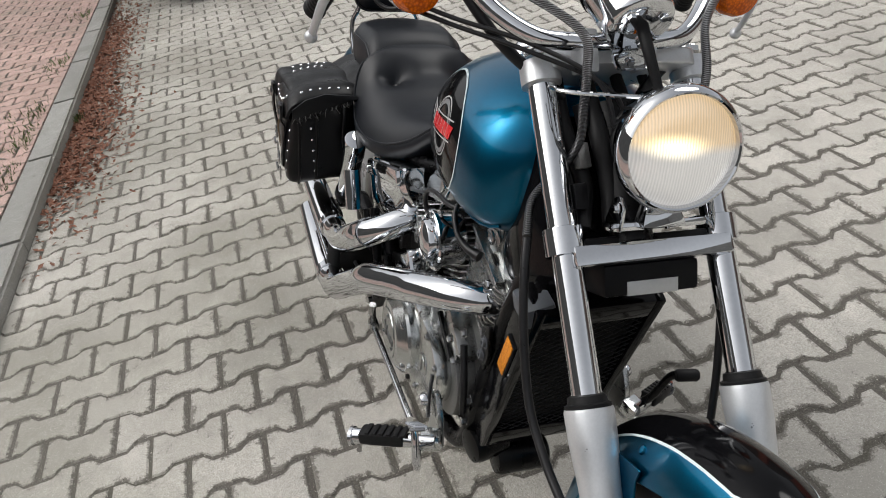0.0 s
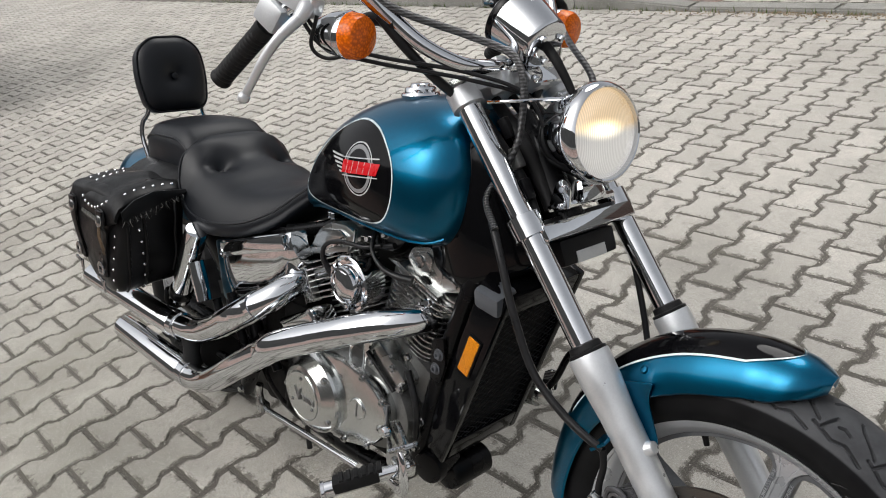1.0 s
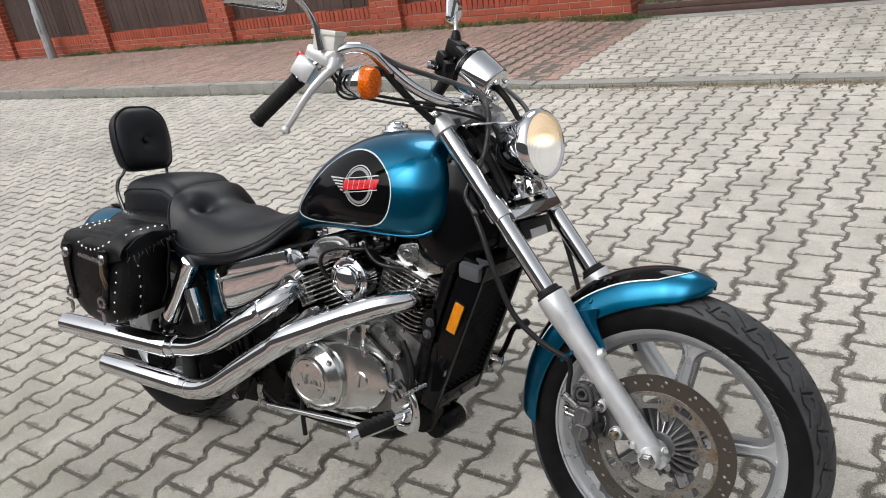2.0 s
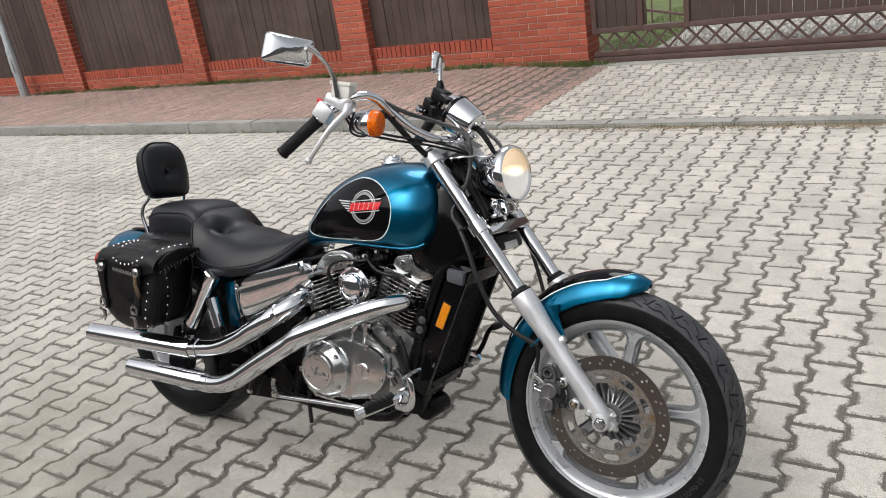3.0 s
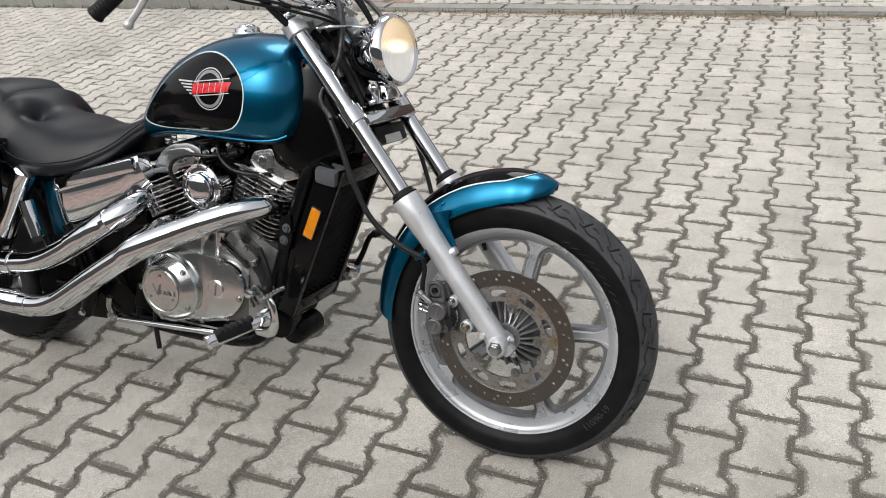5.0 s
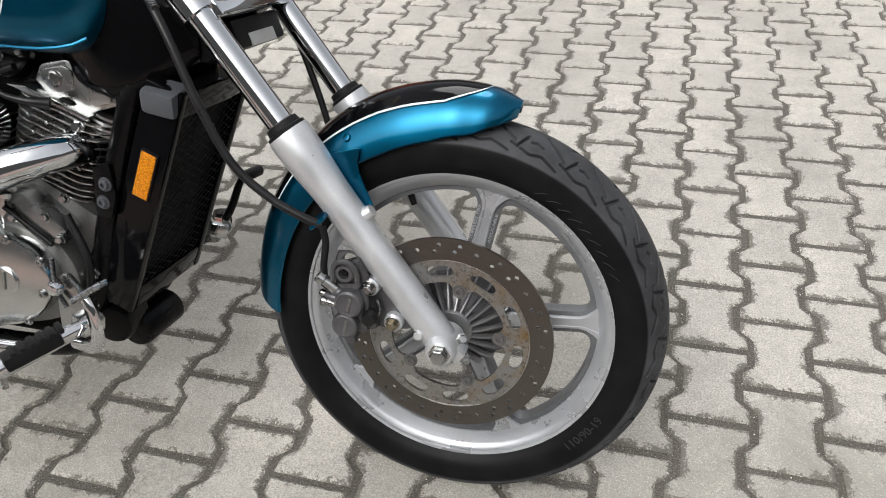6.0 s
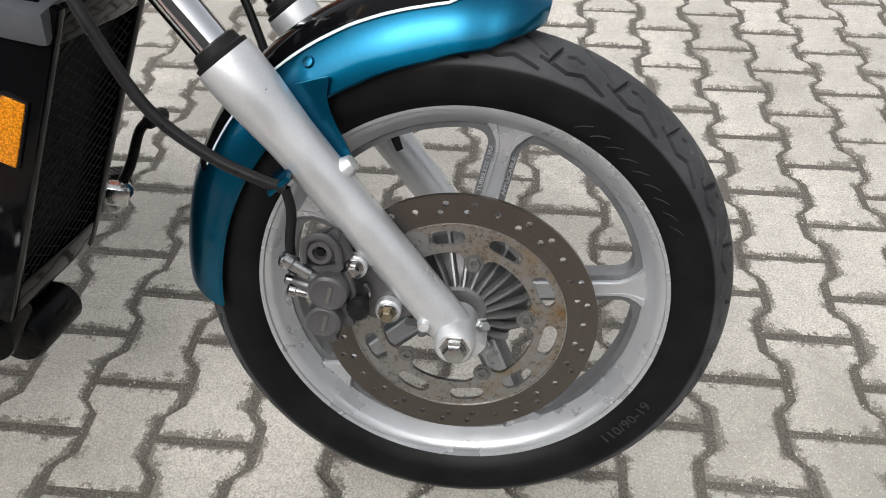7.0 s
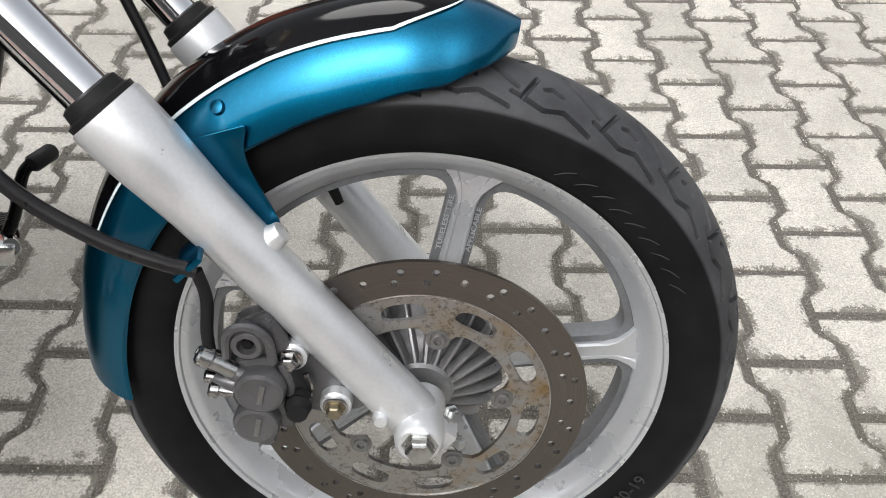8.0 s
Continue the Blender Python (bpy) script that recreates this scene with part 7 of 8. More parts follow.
for side in (-1, 1):
    part("sissy_bar", sweep([(-1.785, 0.07 * side - 0.022, 0.95), (-1.768, 0.078 * side - 0.022, 0.855), (-1.79, 0.094 * side - 0.018, 0.815), (-1.795, 0.104 * side - 0.012, 0.775), (-1.775, 0.11 * side - 0.004, 0.72), (-1.765, 0.112 * side, 0.66)], 0.0065, 12, 6), CHROME, backrest, "chrome sissy bar")
    part("bar_mount", plate(rounded([(-1.82, 0.6), (-1.72, 0.6), (-1.74, 0.74), (-1.79, 0.74)], 0.015), [], 0.006, Matrix.Translation((0, 0.108 * side, 0)), 0.001), BLACK_FRAME, backrest)
# rear fender and tail lamp
rings = []
for x, z, half, dep in ((-1.36, 0.66, 0.1, 0.1), (-1.5, 0.69, 0.11, 0.12), (-1.65, 0.702, 0.112, 0.13), (-1.8, 0.708, 0.112, 0.13), (-1.9, 0.711, 0.112, 0.12), (-1.99, 0.708, 0.11, 0.11), (-2.045, 0.695, 0.104, 0.1), (-2.085, 0.668, 0.094, 0.08), (-2.105, 0.625, 0.08, 0.05)):
    sec = []
    for k in range(17):
        a = -math.pi / 2 + math.pi * k / 16
        sec.append((x, half * math.sin(a), z - dep * (1 - math.cos(a)) ** 1.2))
    for k in range(17):
        a = math.pi / 2 - math.pi * k / 16
        sec.append((x + 0.002, (half - 0.004) * math.sin(a), z - 0.004 - (dep - 0.002) * (1 - math.cos(a)) ** 1.2))
    rings.append(sec)
rf = part("rear_fender", loft(rings), TEAL, bike, "teal painted rear fender")
part("top_stripe", plate(rounded([(-1.99, -0.03), (-1.86, -0.05), (-1.86, 0.05), (-1.99, 0.03)], 0.02), [], 0.003, Matrix.Translation((0, 0, 0.7095)) @ pose(0, 0, 0, 90, 0, 0), 0.001), BLACK_GLOSS, rf, "black painted top panel of the fender")
for side in (-1, 1):
    part("turn_signal", lathe([(0, 0.026), (0.02, 0.028), (0.03, 0.018)], (-1.905, 0.212 * side, 0.622), (-1, 0, 0), 24), TAIL_RED, rf, "red rear turn signal")
    part("signal_stalk", sweep([(-1.905, 0.2 * side, 0.622), (-1.915, 0.1 * side, 0.63)], 0.012, 12, 2), CHROME, rf)

# ---- saddlebag ----
bag = tagged(new("saddlebag"), "worn black leather saddlebag with studs, slung over the fender", "bag")
bag.matrix_world = BIKE @ Matrix.Translation((-0.177, 0, 0)) @ Matrix.Diagonal((0.88, 1, 1, 1))
BAG = [(-1.79, 0.694), (-1.803, 0.635), (-1.808, 0.565), (-1.808, 0.51), (-1.783, 0.46), (-1.735, 0.431), (-1.66, 0.416), (-1.575, 0.417), (-1.505, 0.434), (-1.48, 0.5), (-1.468, 0.6), (-1.464, 0.66), (-1.5, 0.69), (-1.62, 0.7)]
rings = []
for y, k in ((-0.165, 0.9), (-0.178, 0.94), (-0.2, 0.955), (-0.24, 0.965), (-0.28, 0.985), (-0.308, 0.995), (-0.322, 0.985), (-0.333, 0.95), (-0.339, 0.88), (-0.342, 0.7)):
    o = rounded(BAG, 0.035, 4)
    cx, cz = -1.62, 0.56
    rings.append([(cx + (p[0] - cx) * k + 0.004 * math.sin(40 * p[1] + 30 * y), y + 0.008 * math.sin(13 * p[1] + 9 * p[0]) * (1 if y < -0.25 else 0), cz + (p[1] - cz) * k) for p in o])
body = part("body", loft(rings), LEATHER, bag, smooth=60)
lid = []
for t in np.linspace(-1, 1, 26):
    sag = (0.012 if t < 0 else 0.02) * abs(t) ** 5 + 0.003 * math.sin(7 * t)
    drop_z = 0.612 + 0.024 * t * t - 0.008 * math.exp(-((t - 0.1) / 0.3) ** 2)
    prof = [(-0.155, 0.7, 0), (-0.19, 0.709, 0), (-0.24, 0.708, 0.02), (-0.285, 0.703, 0.08), (-0.315, 0.693, 0.2), (-0.335, 0.678, 0.4), (-0.345, 0.657, 0.7), (-0.3475 + 0.003 * math.cos(9 * t), drop_z, 1.0)]
    top = [(-1.6 + 0.148 * t + (0.045 + 0.004 * d if t < 0 else 0.0) * t, y, z - sag * (1 - d)) for y, z, d in prof]
    lid.append(top + [(x, y + 0.006, z - 0.006) for x, y, z in top[::-1]])
flap = part("lid", loft(lid), LEATHER, bag, "black leather flap edged with studs", smooth=60)
# short side tongue of the flap over the forward face, frayed along its edge
tongue = []
for y, low in ((-0.335, 0.632), (-0.3, 0.64), (-0.25, 0.652), (-0.2, 0.668), (-0.165, 0.68)):
    top = float(np.interp(y, [-0.34, -0.3, -0.25, -0.165], [0.655, 0.684, 0.698, 0.69]))
    tongue.append([(-1.436, y, top), (-1.43, y, (top + low) / 2), (-1.436, y, low), (-1.441, y, low), (-1.438, y, (top + low) / 2), (-1.442, y, top)])
part("flap_side", loft(tongue), LEATHER, bag, "frayed side of the flap", smooth=50)
frng = random.Random(4)
for k in range(34):
    y = -0.33 + 0.15 * k / 33
    z = 0.636 + 0.045 * k / 33
    part("frayed_thread", sweep([(-1.434, y, z), (-1.43 + frng.uniform(-0.004, 0.006), y + frng.uniform(-0.005, 0.005), z - frng.uniform(0.004, 0.01)), (-1.434 + frng.uniform(-0.004, 0.004), y + frng.uniform(-0.008, 0.008), z - frng.uniform(0.008, 0.022))], [0.0011, 0.0009, 0.0004], 5, 2), FRAYED if k % 3 == 0 else LEATHER, bag)


def stud(c, axis, r=0.0046):
    return lathe([(0, r), (r * 0.35, r * 0.86), (r * 0.65, r * 0.4), (r * 0.7, 0.0006)], c, axis, 10)


bmesh_flap = bmesh.new()
bmesh_flap.from_mesh(flap.data)
bmesh_flap.transform(Matrix.Translation(flap.location))
FLAP_TREE = BVHTree.FromBMesh(bmesh_flap)
bmesh_flap.free()
ROWS = []
for k in range(6):  # along the rear edge of the flap and along its forward edge
    t = k / 5
    ROWS.append((-1.77 + 0.016 * t, -0.205 - 0.115 * t))
    ROWS.append((-1.72 + 0.03 * t, -0.22 - 0.1 * t))
    ROWS.append((-1.478 - 0.004 * t, -0.185 - 0.12 * t))
for x, y in ROWS:
    hit = FLAP_TREE.ray_cast(Vector((x, y, 1.0)), Vector((0, 0, -1)))
    if hit[0] is not None:
        part("stud", stud(hit[0], hit[1] if hit[1].z > 0 else -hit[1]), CHROME, flap)
for k in range(9):  # a curved row down the outer fall of the flap
    t = k / 8
    hit = FLAP_TREE.ray_cast(Vector((-1.716 + 0.19 * t, -0.6, 0.69 - 0.045 * math.sin(math.pi * min(1.0, 0.12 + 0.75 * t)))), Vector((0, 1, 0)))
    if hit[0] is not None:
        part("stud", stud(hit[0], hit[1] if hit[1].y < 0 else -hit[1]), CHROME, flap)
fm = bmesh.new()
fm.from_mesh(body.data)
fm.transform(Matrix.Translation(body.location))
BODY_TREE = BVHTree.FromBMesh(fm)
fm.free()


def on_bag(p, d):
    hit = BODY_TREE.ray_cast(Vector(p), Vector(d))
    return (hit[0], -Vector(d)) if hit[0] is not None else (Vector(p), -Vector(d))


for k in range(6):
    c, ax = on_bag((-1.505 - 0.003 * k, -0.6, 0.585 - 0.029 * k), (0, 1, 0))
    part("stud", stud(c, ax, 0.004), CHROME, body)
    c, ax = on_bag((-1.2, -0.285 + 0.003 * k, 0.6 - 0.032 * k), (-1, 0, 0))
    part("stud", stud(c, ax, 0.004), CHROME, body)
for d in (0.0, 0.045):
    pts = []
    for k in range(9):
        c, ax = on_bag((-1.2, -0.315 + d, 0.63 - 0.025 * k), (-1, 0, 0))
        pts.append(c + ax * 0.001)
    part("welt", sweep(pts, 0.0042, 8, 2), LEATHER, bag)


def strap_on(x0, z0, z1, w0, w1, lift):
    """A flat strap lying down the outer face."""
    rings = []
    for k in range(13):
        t = k / 12
        z = z0 + (z1 - z0) * t
        y = -0.351 - lift if z > 0.6 else on_bag((x0, -0.6, z), (0, 1, 0))[0].y - 0.004 - lift * (1 - t)
        x = x0 - 0.012 * t
        w = w0 + (w1 - w0) * t + 0.002 * math.sin(9 * t)
        rings.append([(x - w, y, z), (x, y - 0.003, z), (x + w, y, z), (x + w, y + 0.005, z), (x - w, y + 0.005, z)])
    return loft(rings)


for x0, z0, zb in ((-1.545, 0.648, 0.492), (-1.752, 0.655, 0.5)):
    strap = part("strap", strap_on(x0, z0, zb - 0.02, 0.021, 0.013, 0.006), LEATHER, bag, "black leather strap")
    part("pad", lathe([(0, 0.026), (0.004, 0.025), (0.006, 0.02)], (x0, -0.351, z0 - 0.022), (0, -1, 0.12), 24), LEATHER, strap)
    part("concho", lathe([(0, 0.0185), (0.003, 0.0175), (0.006, 0.011), (0.0075, 0.002)], (x0, -0.3565, z0 - 0.024), (0, -1, 0.12), 20), WORN_CHROME, strap, "tarnished silver concho")
    yb = on_bag((x0 - 0.012, -0.6, zb), (0, 1, 0))[0].y - 0.016
    xb = x0 - 0.014
    bk = plate(rounded([(xb - 0.019, zb - 0.012), (xb + 0.019, zb - 0.012), (xb + 0.021, zb + 0.014), (xb, zb + 0.026), (xb - 0.021, zb + 0.014)], 0.009), [rounded([(xb - 0.011, zb - 0.004), (xb + 0.011, zb - 0.004), (xb + 0.012, zb + 0.011), (xb - 0.012, zb + 0.011)], 0.004)], 0.005, Matrix.Translation((0, yb, 0)), 0.0012)
    part("buckle", bk, WORN_CHROME, strap, "tarnished silver buckle")
    part("buckle_bar", block((xb, yb - 0.002, zb - 0.022), (0.034, 0.006, 0.008), (0, 12, 0), 0.002), WORN_CHROME, strap)
    part("strap_tip", plate(rounded([(xb - 0.011, zb - 0.026), (xb + 0.011, zb - 0.026), (xb + 0.008, zb - 0.05), (xb, zb - 0.066), (xb - 0.007, zb - 0.05)], 0.004), [], 0.004, Matrix.Translation((0, yb + 0.003, 0)), 0.001), WORN_CHROME, strap)
    for k in range(7 if x0 > -1.6 else 0):
        part("tassel", sweep([(x0 - 0.006 + 0.002 * k, -0.358, z0 - 0.035), (x0 - 0.006 + 0.0028 * k, -0.362, z0 - 0.065), (x0 + 0.004 + 0.0042 * k, -0.36, z0 - 0.098 - 0.006 * (k % 3))], [0.0022, 0.0018, 0.001], 6, 3), TASSEL, strap)
for k in range(13):
    x = -1.69 + 0.0105 * k
    part("lacing", sweep([(x, -0.3475, 0.631 - 0.001 * k), (x + 0.005, -0.352, 0.625 - 0.001 * k), (x + 0.0085, -0.3475, 0.619 - 0.001 * k)], 0.0024, 6, 2), STITCH if k % 2 else FRAYED, flap)
# yoke of leather lying over the fender under the pillion pad
rings = []
for x, k in ((-1.83, 0.55), (-1.815, 0.85), (-1.77, 1.0), (-1.65, 1.04), (-1.54, 1.0), (-1.49, 0.85), (-1.475, 0.5)):
    o = rounded([(-0.185, 0.66), (-0.19, 0.69), (-0.15, 0.718 * 1.0), (-0.09, 0.735), (0.09, 0.735), (0.15, 0.718), (0.19, 0.69), (0.185, 0.66)], 0.03, 4)
    rings.append([(x, p[0] * (0.8 + 0.2 * k), 0.67 + (p[1] - 0.67) * k) for p in o])
part("yoke", loft(rings), LEATHER, bag, "black leather yoke across the fender", smooth=60)
part("thong", sweep([(-1.44, -0.2, 0.672), (-1.425, -0.205, 0.63), (-1.44, -0.205, 0.58), (-1.455, -0.2, 0.53), (-1.49, -0.2, 0.47)], 0.004, 8), LEATHER, bag)

# ---- fence and gate ----


def brick_box(b, x0, y0, z0, sx, sy, sz):
    lo, hi = (x0, y0, z0), (x0 + sx, y0 + sy, z0 + sz)
    c = 0.004
    v = [b.verts.new(p) for p in (
        (lo[0], lo[1] + c, lo[2]), (hi[0], lo[1] + c, lo[2]), (hi[0], lo[1] + c, hi[2]), (lo[0], lo[1] + c, hi[2]),
        (lo[0] + c, lo[1], lo[2] + c), (hi[0] - c, lo[1], lo[2] + c), (hi[0] - c, lo[1], hi[2] - c), (lo[0] + c, lo[1], hi[2] - c),
        (lo[0], hi[1], lo[2]), (hi[0], hi[1], lo[2]), (hi[0], hi[1], hi[2]), (lo[0], hi[1], hi[2]))]
    for f in ((4, 5, 6, 7), (0, 1, 5, 4), (1, 2, 6, 5), (2, 3, 7, 6), (3, 0, 4, 7), (0, 8, 9, 1), (1, 9, 10, 2), (2, 10, 11, 3), (3, 11, 8, 0)):
        b.faces.new([v[i] for i in f])


BR_MESH = {}


def brick(x0, y0, z0, sx, sy, sz, parent):
    key = (round(sx, 3), round(sy, 3), round(sz, 3))
    if key not in BR_MESH:
        b = bmesh.new()
        brick_box(b, 0, 0, 0, sx, sy, sz)
        bmesh.ops.recalc_face_normals(b, faces=b.faces)
        me = bpy.data.meshes.new("brick")
        b.to_mesh(me)
        b.free()
        me.materials.append(BRICK)
        BR_MESH[key] = me
    ob = new("brick", BR_MESH[key])
    ob.parent = parent
    ob.location = (x0, y0, z0)
    return ob


brng = np.random.default_rng(5)
BH, BL, JT = 0.065, 0.25, 0.01


def brick_wall(name, x0, x1, yf, depth, z0, z1, parent_label, limit_z):
    """A running-bond face: loose bricks as parts up to limit_z, the rest joined."""
    core = block(((x0 + x1) / 2, yf + depth / 2 + 0.006, (z0 + z1) / 2), (x1 - x0 - 0.004, depth, z1 - z0), (0, 0, 0), 0)
    wall = tagged(part(name, core, MORTAR, smooth=0), parent_label, "brick pier", kind="structure")
    rest = bmesh.new()
    row = 0
    z = z0
    o = wall.location
    while z + BH <= z1 + 0.001:
        x = x0 - (BL / 2 if row % 2 else 0)
        while x < x1 - 0.02:
            a, b2 = max(x, x0), min(x + BL - JT, x1)
            if b2 - a > 0.03:
                jit = float(brng.normal(0, 0.0015))
                if z < limit_z:
                    brick(a - o.x, yf + jit - 0.003 - o.y, z - o.z, round(b2 - a, 2), 0.06, BH, wall)
                else:
                    brick_box(rest, a, yf + jit - 0.003, z, b2 - a, 0.06, BH)
            x += BL
        z += BH + JT
        row += 1
    if name == "brick_pier":
        z, row = z0, 0
        while z + BH <= z1 + 0.001:
            y = yf + 0.004 - (BL / 2 if row % 2 else 0)
            while y < yf + depth - 0.03:
                a, b2 = max(y, yf + 0.004), min(y + BL - JT, yf + depth)
                if b2 - a > 0.03:
                    brick_box(rest, x1 - 0.05, a, z, 0.05 + 0.003 + float(brng.normal(0, 0.001)), b2 - a, BH)
                y += BL
            z += BH + JT
            row += 1
    if rest.verts:
        r = part("bricks", rest, BRICK, wall, smooth=0)
        tagged(r, kind="stuff")
    else:
        rest.free()
    return wall


GZ = 0.1
PIERS = [(-22.8, -22.33), (-19.61, -19.14), (-16.42, -15.95), (-13.21, -12.74), (-10.03, -9.57), (-6.82, -6.35), (-4.48, -3.27)]
for x0, x1 in PIERS:
    brick_wall("brick_pier", x0, x1, FENCE_Y - 0.06, 0.38, GZ - 0.04, 2.2, "red brick fence pier with pale mortar", 0.55 if x0 < -5 else 0.8)
for (a0, a1), (b0, b1) in zip(PIERS, PIERS[1:]):
    w = brick_wall("brick_plinth", a1, b0, FENCE_Y + 0.02, 0.25, GZ - 0.04, 0.33, "low red brick fence plinth", 0.0)
    sol = bmesh.new()
    x = a1 + 0.004
    while x < b0 - 0.02:
        brick_box(sol, x, FENCE_Y + 0.012 + float(brng.normal(0, 0.0015)), 0.29, min(0.066, b0 - x), 0.25, 0.142)
        x += 0.076
    tagged(part("soldier_course", sol, BRICK, w, smooth=0), kind="stuff")
    fence = tagged(new("board_fence"), "dark brown stained board fence panel", "fence", "fence panels", kind="structure")
    x, n = a1 + 0.004, 0
    while x < b0 - 0.03:
        wd = min(0.118, b0 - x - 0.004)
        part("board", block((x + wd / 2, FENCE_Y + 0.1 + float(brng.normal(0, 0.003)), 1.3), (wd, 0.022, 1.72 + float(brng.normal(0, 0.004))), (0, 0, 0), 0.003), WOOD, fence, smooth=0)
        x += 0.122
    part("rail", block(((a1 + b0) / 2, FENCE_Y + 0.14, 1.0), (b0 - a1 - 0.01, 0.05, 0.08), (0, 0, 0), 0.004), WOOD, fence, smooth=0)

gate = tagged(new("sliding_gate"), "brown wooden sliding gate with diagonal lattice along its foot", "gate", kind="structure")
G0, G1 = -3.22, 2.4
GY = FENCE_Y + 0.02


def gate_rail(z0, z1, dy=0.0, thick=0.06):
    part("rail", block(((G0 + G1) / 2, GY + dy, (z0 + z1) / 2), (G1 - G0, thick, z1 - z0), (0, 0, 0), 0.006), GATE_STEEL, gate)


gate_rail(0.055, 0.125)
gate_rail(0.13, 0.19, 0.012)
gate_rail(0.39, 0.45)
gate_rail(1.75, 1.83)
x = G0 + 0.05
while x < G1 - 0.2:
    for sg in (-1, 1):
        part("lattice_bar", block((x + 0.1, GY + 0.008 * sg, 0.29), (0.3, 0.012, 0.026), (0, 45 * sg, 0), 0.002), GATE_STEEL, gate, smooth=0)
    x += 0.2
for x in (G0 + 0.025, -2.66, -2.16, 0.2, 2.3):
    part("upright", block((x, GY, 1.1), (0.06, 0.062, 1.4), (0, 0, 0), 0.004), GATE_STEEL, gate)
x = G0 + 0.06
while x < G1 - 0.1:
    if not -2.68 < x < -2.17:
        part("board", block((x + 0.055, GY + 0.012 + float(brng.normal(0, 0.002)), 1.1), (0.108, 0.02, 1.32), (0, 0, 0), 0.003), WOOD, gate, smooth=0)
    x += 0.113
part("slope_bar", block((-2.41, GY + 0.03, 0.56), (0.5, 0.03, 0.03), (0, 12, 0), 0.003), GATE_STEEL, gate)
for x in (-2.55, -2.35):
    part("wire", block((x, GY + 0.05, 0.6), (0.016, 0.016, 0.36), (0, 0, 0), 0.002), GATE_STEEL, gate)
tagged(part("gate_sill", block((-0.4, FENCE_Y - 0.12, 0.03), (5.6, 0.16, 0.075), (0, 0, 0), 0.01), KERB_MAT), "rough concrete sill under the gate", "sill", kind="structure")

pole = tagged(new("lamp_post"), "galvanised steel lamp post foot beside the fence", "lamp post")
part("shaft", lathe([(0, 0.085), (0.9, 0.083), (0.95, 0.07), (5.5, 0.045)], (-14.35, FENCE_Y - 0.22, 0.08), (0, 0, 1), 10), GALV, pole, smooth=20)
part("hatch", block((-14.33, FENCE_Y - 0.305, 0.7), (0.07, 0.012, 0.24), (0, 0, 8), 0.004), GALV, pole)

# garden behind the gate
tagged(flat_sheet("lawn", -30, 25, FENCE_Y + 0.2, 40, 0.06, LAWN), "green lawn behind the gate", "lawn", kind="structure")
tagged(flat_sheet("gravel_ground", -2.75, 25, FENCE_Y + 0.12, 40, 0.064, GRAVEL), "pale gravel ground behind the gate", "gravel", kind="structure")
gv = bmesh.new()
grng = np.random.default_rng(9)
for k in range(5200):
    x, y = grng.uniform(-2.6, 3.0), grng.uniform(FENCE_Y + 0.15, FENCE_Y + 3.6)
    if x < -2.35 - 0.12 * (y - FENCE_Y):
        continue
    s = grng.uniform(0.02, 0.055)
    m = Matrix.Translation((x, y, 0.065)) @ Euler(grng.uniform(0, 6, 3)).to_matrix().to_4x4() @ Matrix.Diagonal((s, s * 0.8, s * 0.55, 1))
    vs = [gv.verts.new(m @ Vector(p)) for p in ((1, 0, 0), (-1, 0, 0), (0, 1, 0), (0, -1, 0), (0, 0, 1), (0, 0, -1))]
    for f in ((0, 2, 4), (2, 1, 4), (1, 3, 4), (3, 0, 4), (2, 0, 5), (1, 2, 5), (3, 1, 5), (0, 3, 5)):
        gv.faces.new([vs[i] for i in f])
tagged(part("gravel_bed", gv, GRAVEL, smooth=0), "pale gravel bed behind the gate", "gravel", kind="stuff")


def blades(name, spots, rng, h0, h1, label):
    co, fs = [], []
    for x, y, z in spots:
        a, h, w = rng.uniform(0, 6.28), rng.uniform(h0, h1), rng.uniform(0.002, 0.005)
        dx, dy = math.cos(a), math.sin(a)
        bend = rng.uniform(0.1, 0.6) * h
        i = len(co)
        co += [(x - dy * w, y + dx * w, z), (x + dy * w, y - dx * w, z), (x + dx * bend * 0.4 + dy * w * 0.7, y + dy * bend * 0.4 - dx * w * 0.7, z + h * 0.6), (x + dx * bend, y + dy * bend, z + h)]
        fs += [(i, i + 1, i + 2), (i, i + 2, i + 3)]
    me = bpy.data.meshes.new(name)
    me.from_pydata(co, [], fs)
    me.materials.append(GRASS)
    return tagged(new(name, me), label, "grass", kind="stuff")


grs = np.random.default_rng(3)
spots = []
for k in range(85):
    cx = grs.uniform(-14, -3)
    for j in range(int(grs.uniform(20, 80))):
        x = cx + grs.normal(0, 0.14)
        y = FENCE_Y - 0.1 - abs(grs.normal(0, 0.05))
        spots.append((x, y, walk_height(x, y) - 0.004))
blades("weeds", spots, grs, 0.025, 0.085, "green weeds along the foot of the fence")
spots = [(grs.uniform(-3.6, -2.5), grs.uniform(FENCE_Y + 0.3, FENCE_Y + 5), 0.055) for k in range(5000)]
blades("garden_grass", spots, grs, 0.015, 0.045, "green garden grass behind the gate")
spots = []
for cx in (-4.75, -5.25, -6.4, -8.2, -4.2, -9.5):
    for j in range(110):
        spots.append((cx + grs.normal(0, 0.12), NEAR_KERB - 0.17 - abs(grs.normal(0, 0.1)), 0.045))
for j in range(90):
    spots.append((-5.05 + grs.normal(0, 0.05), NEAR_KERB + 0.01 + abs(grs.normal(0, 0.025)), -0.004))
for cx in np.linspace(-10, 2, 40):
    for j in range(14):
        x = cx + grs.normal(0, 0.08)
        spots.append((x, ROAD_EDGE - 0.01 - abs(grs.normal(0, 0.012)), -0.004))
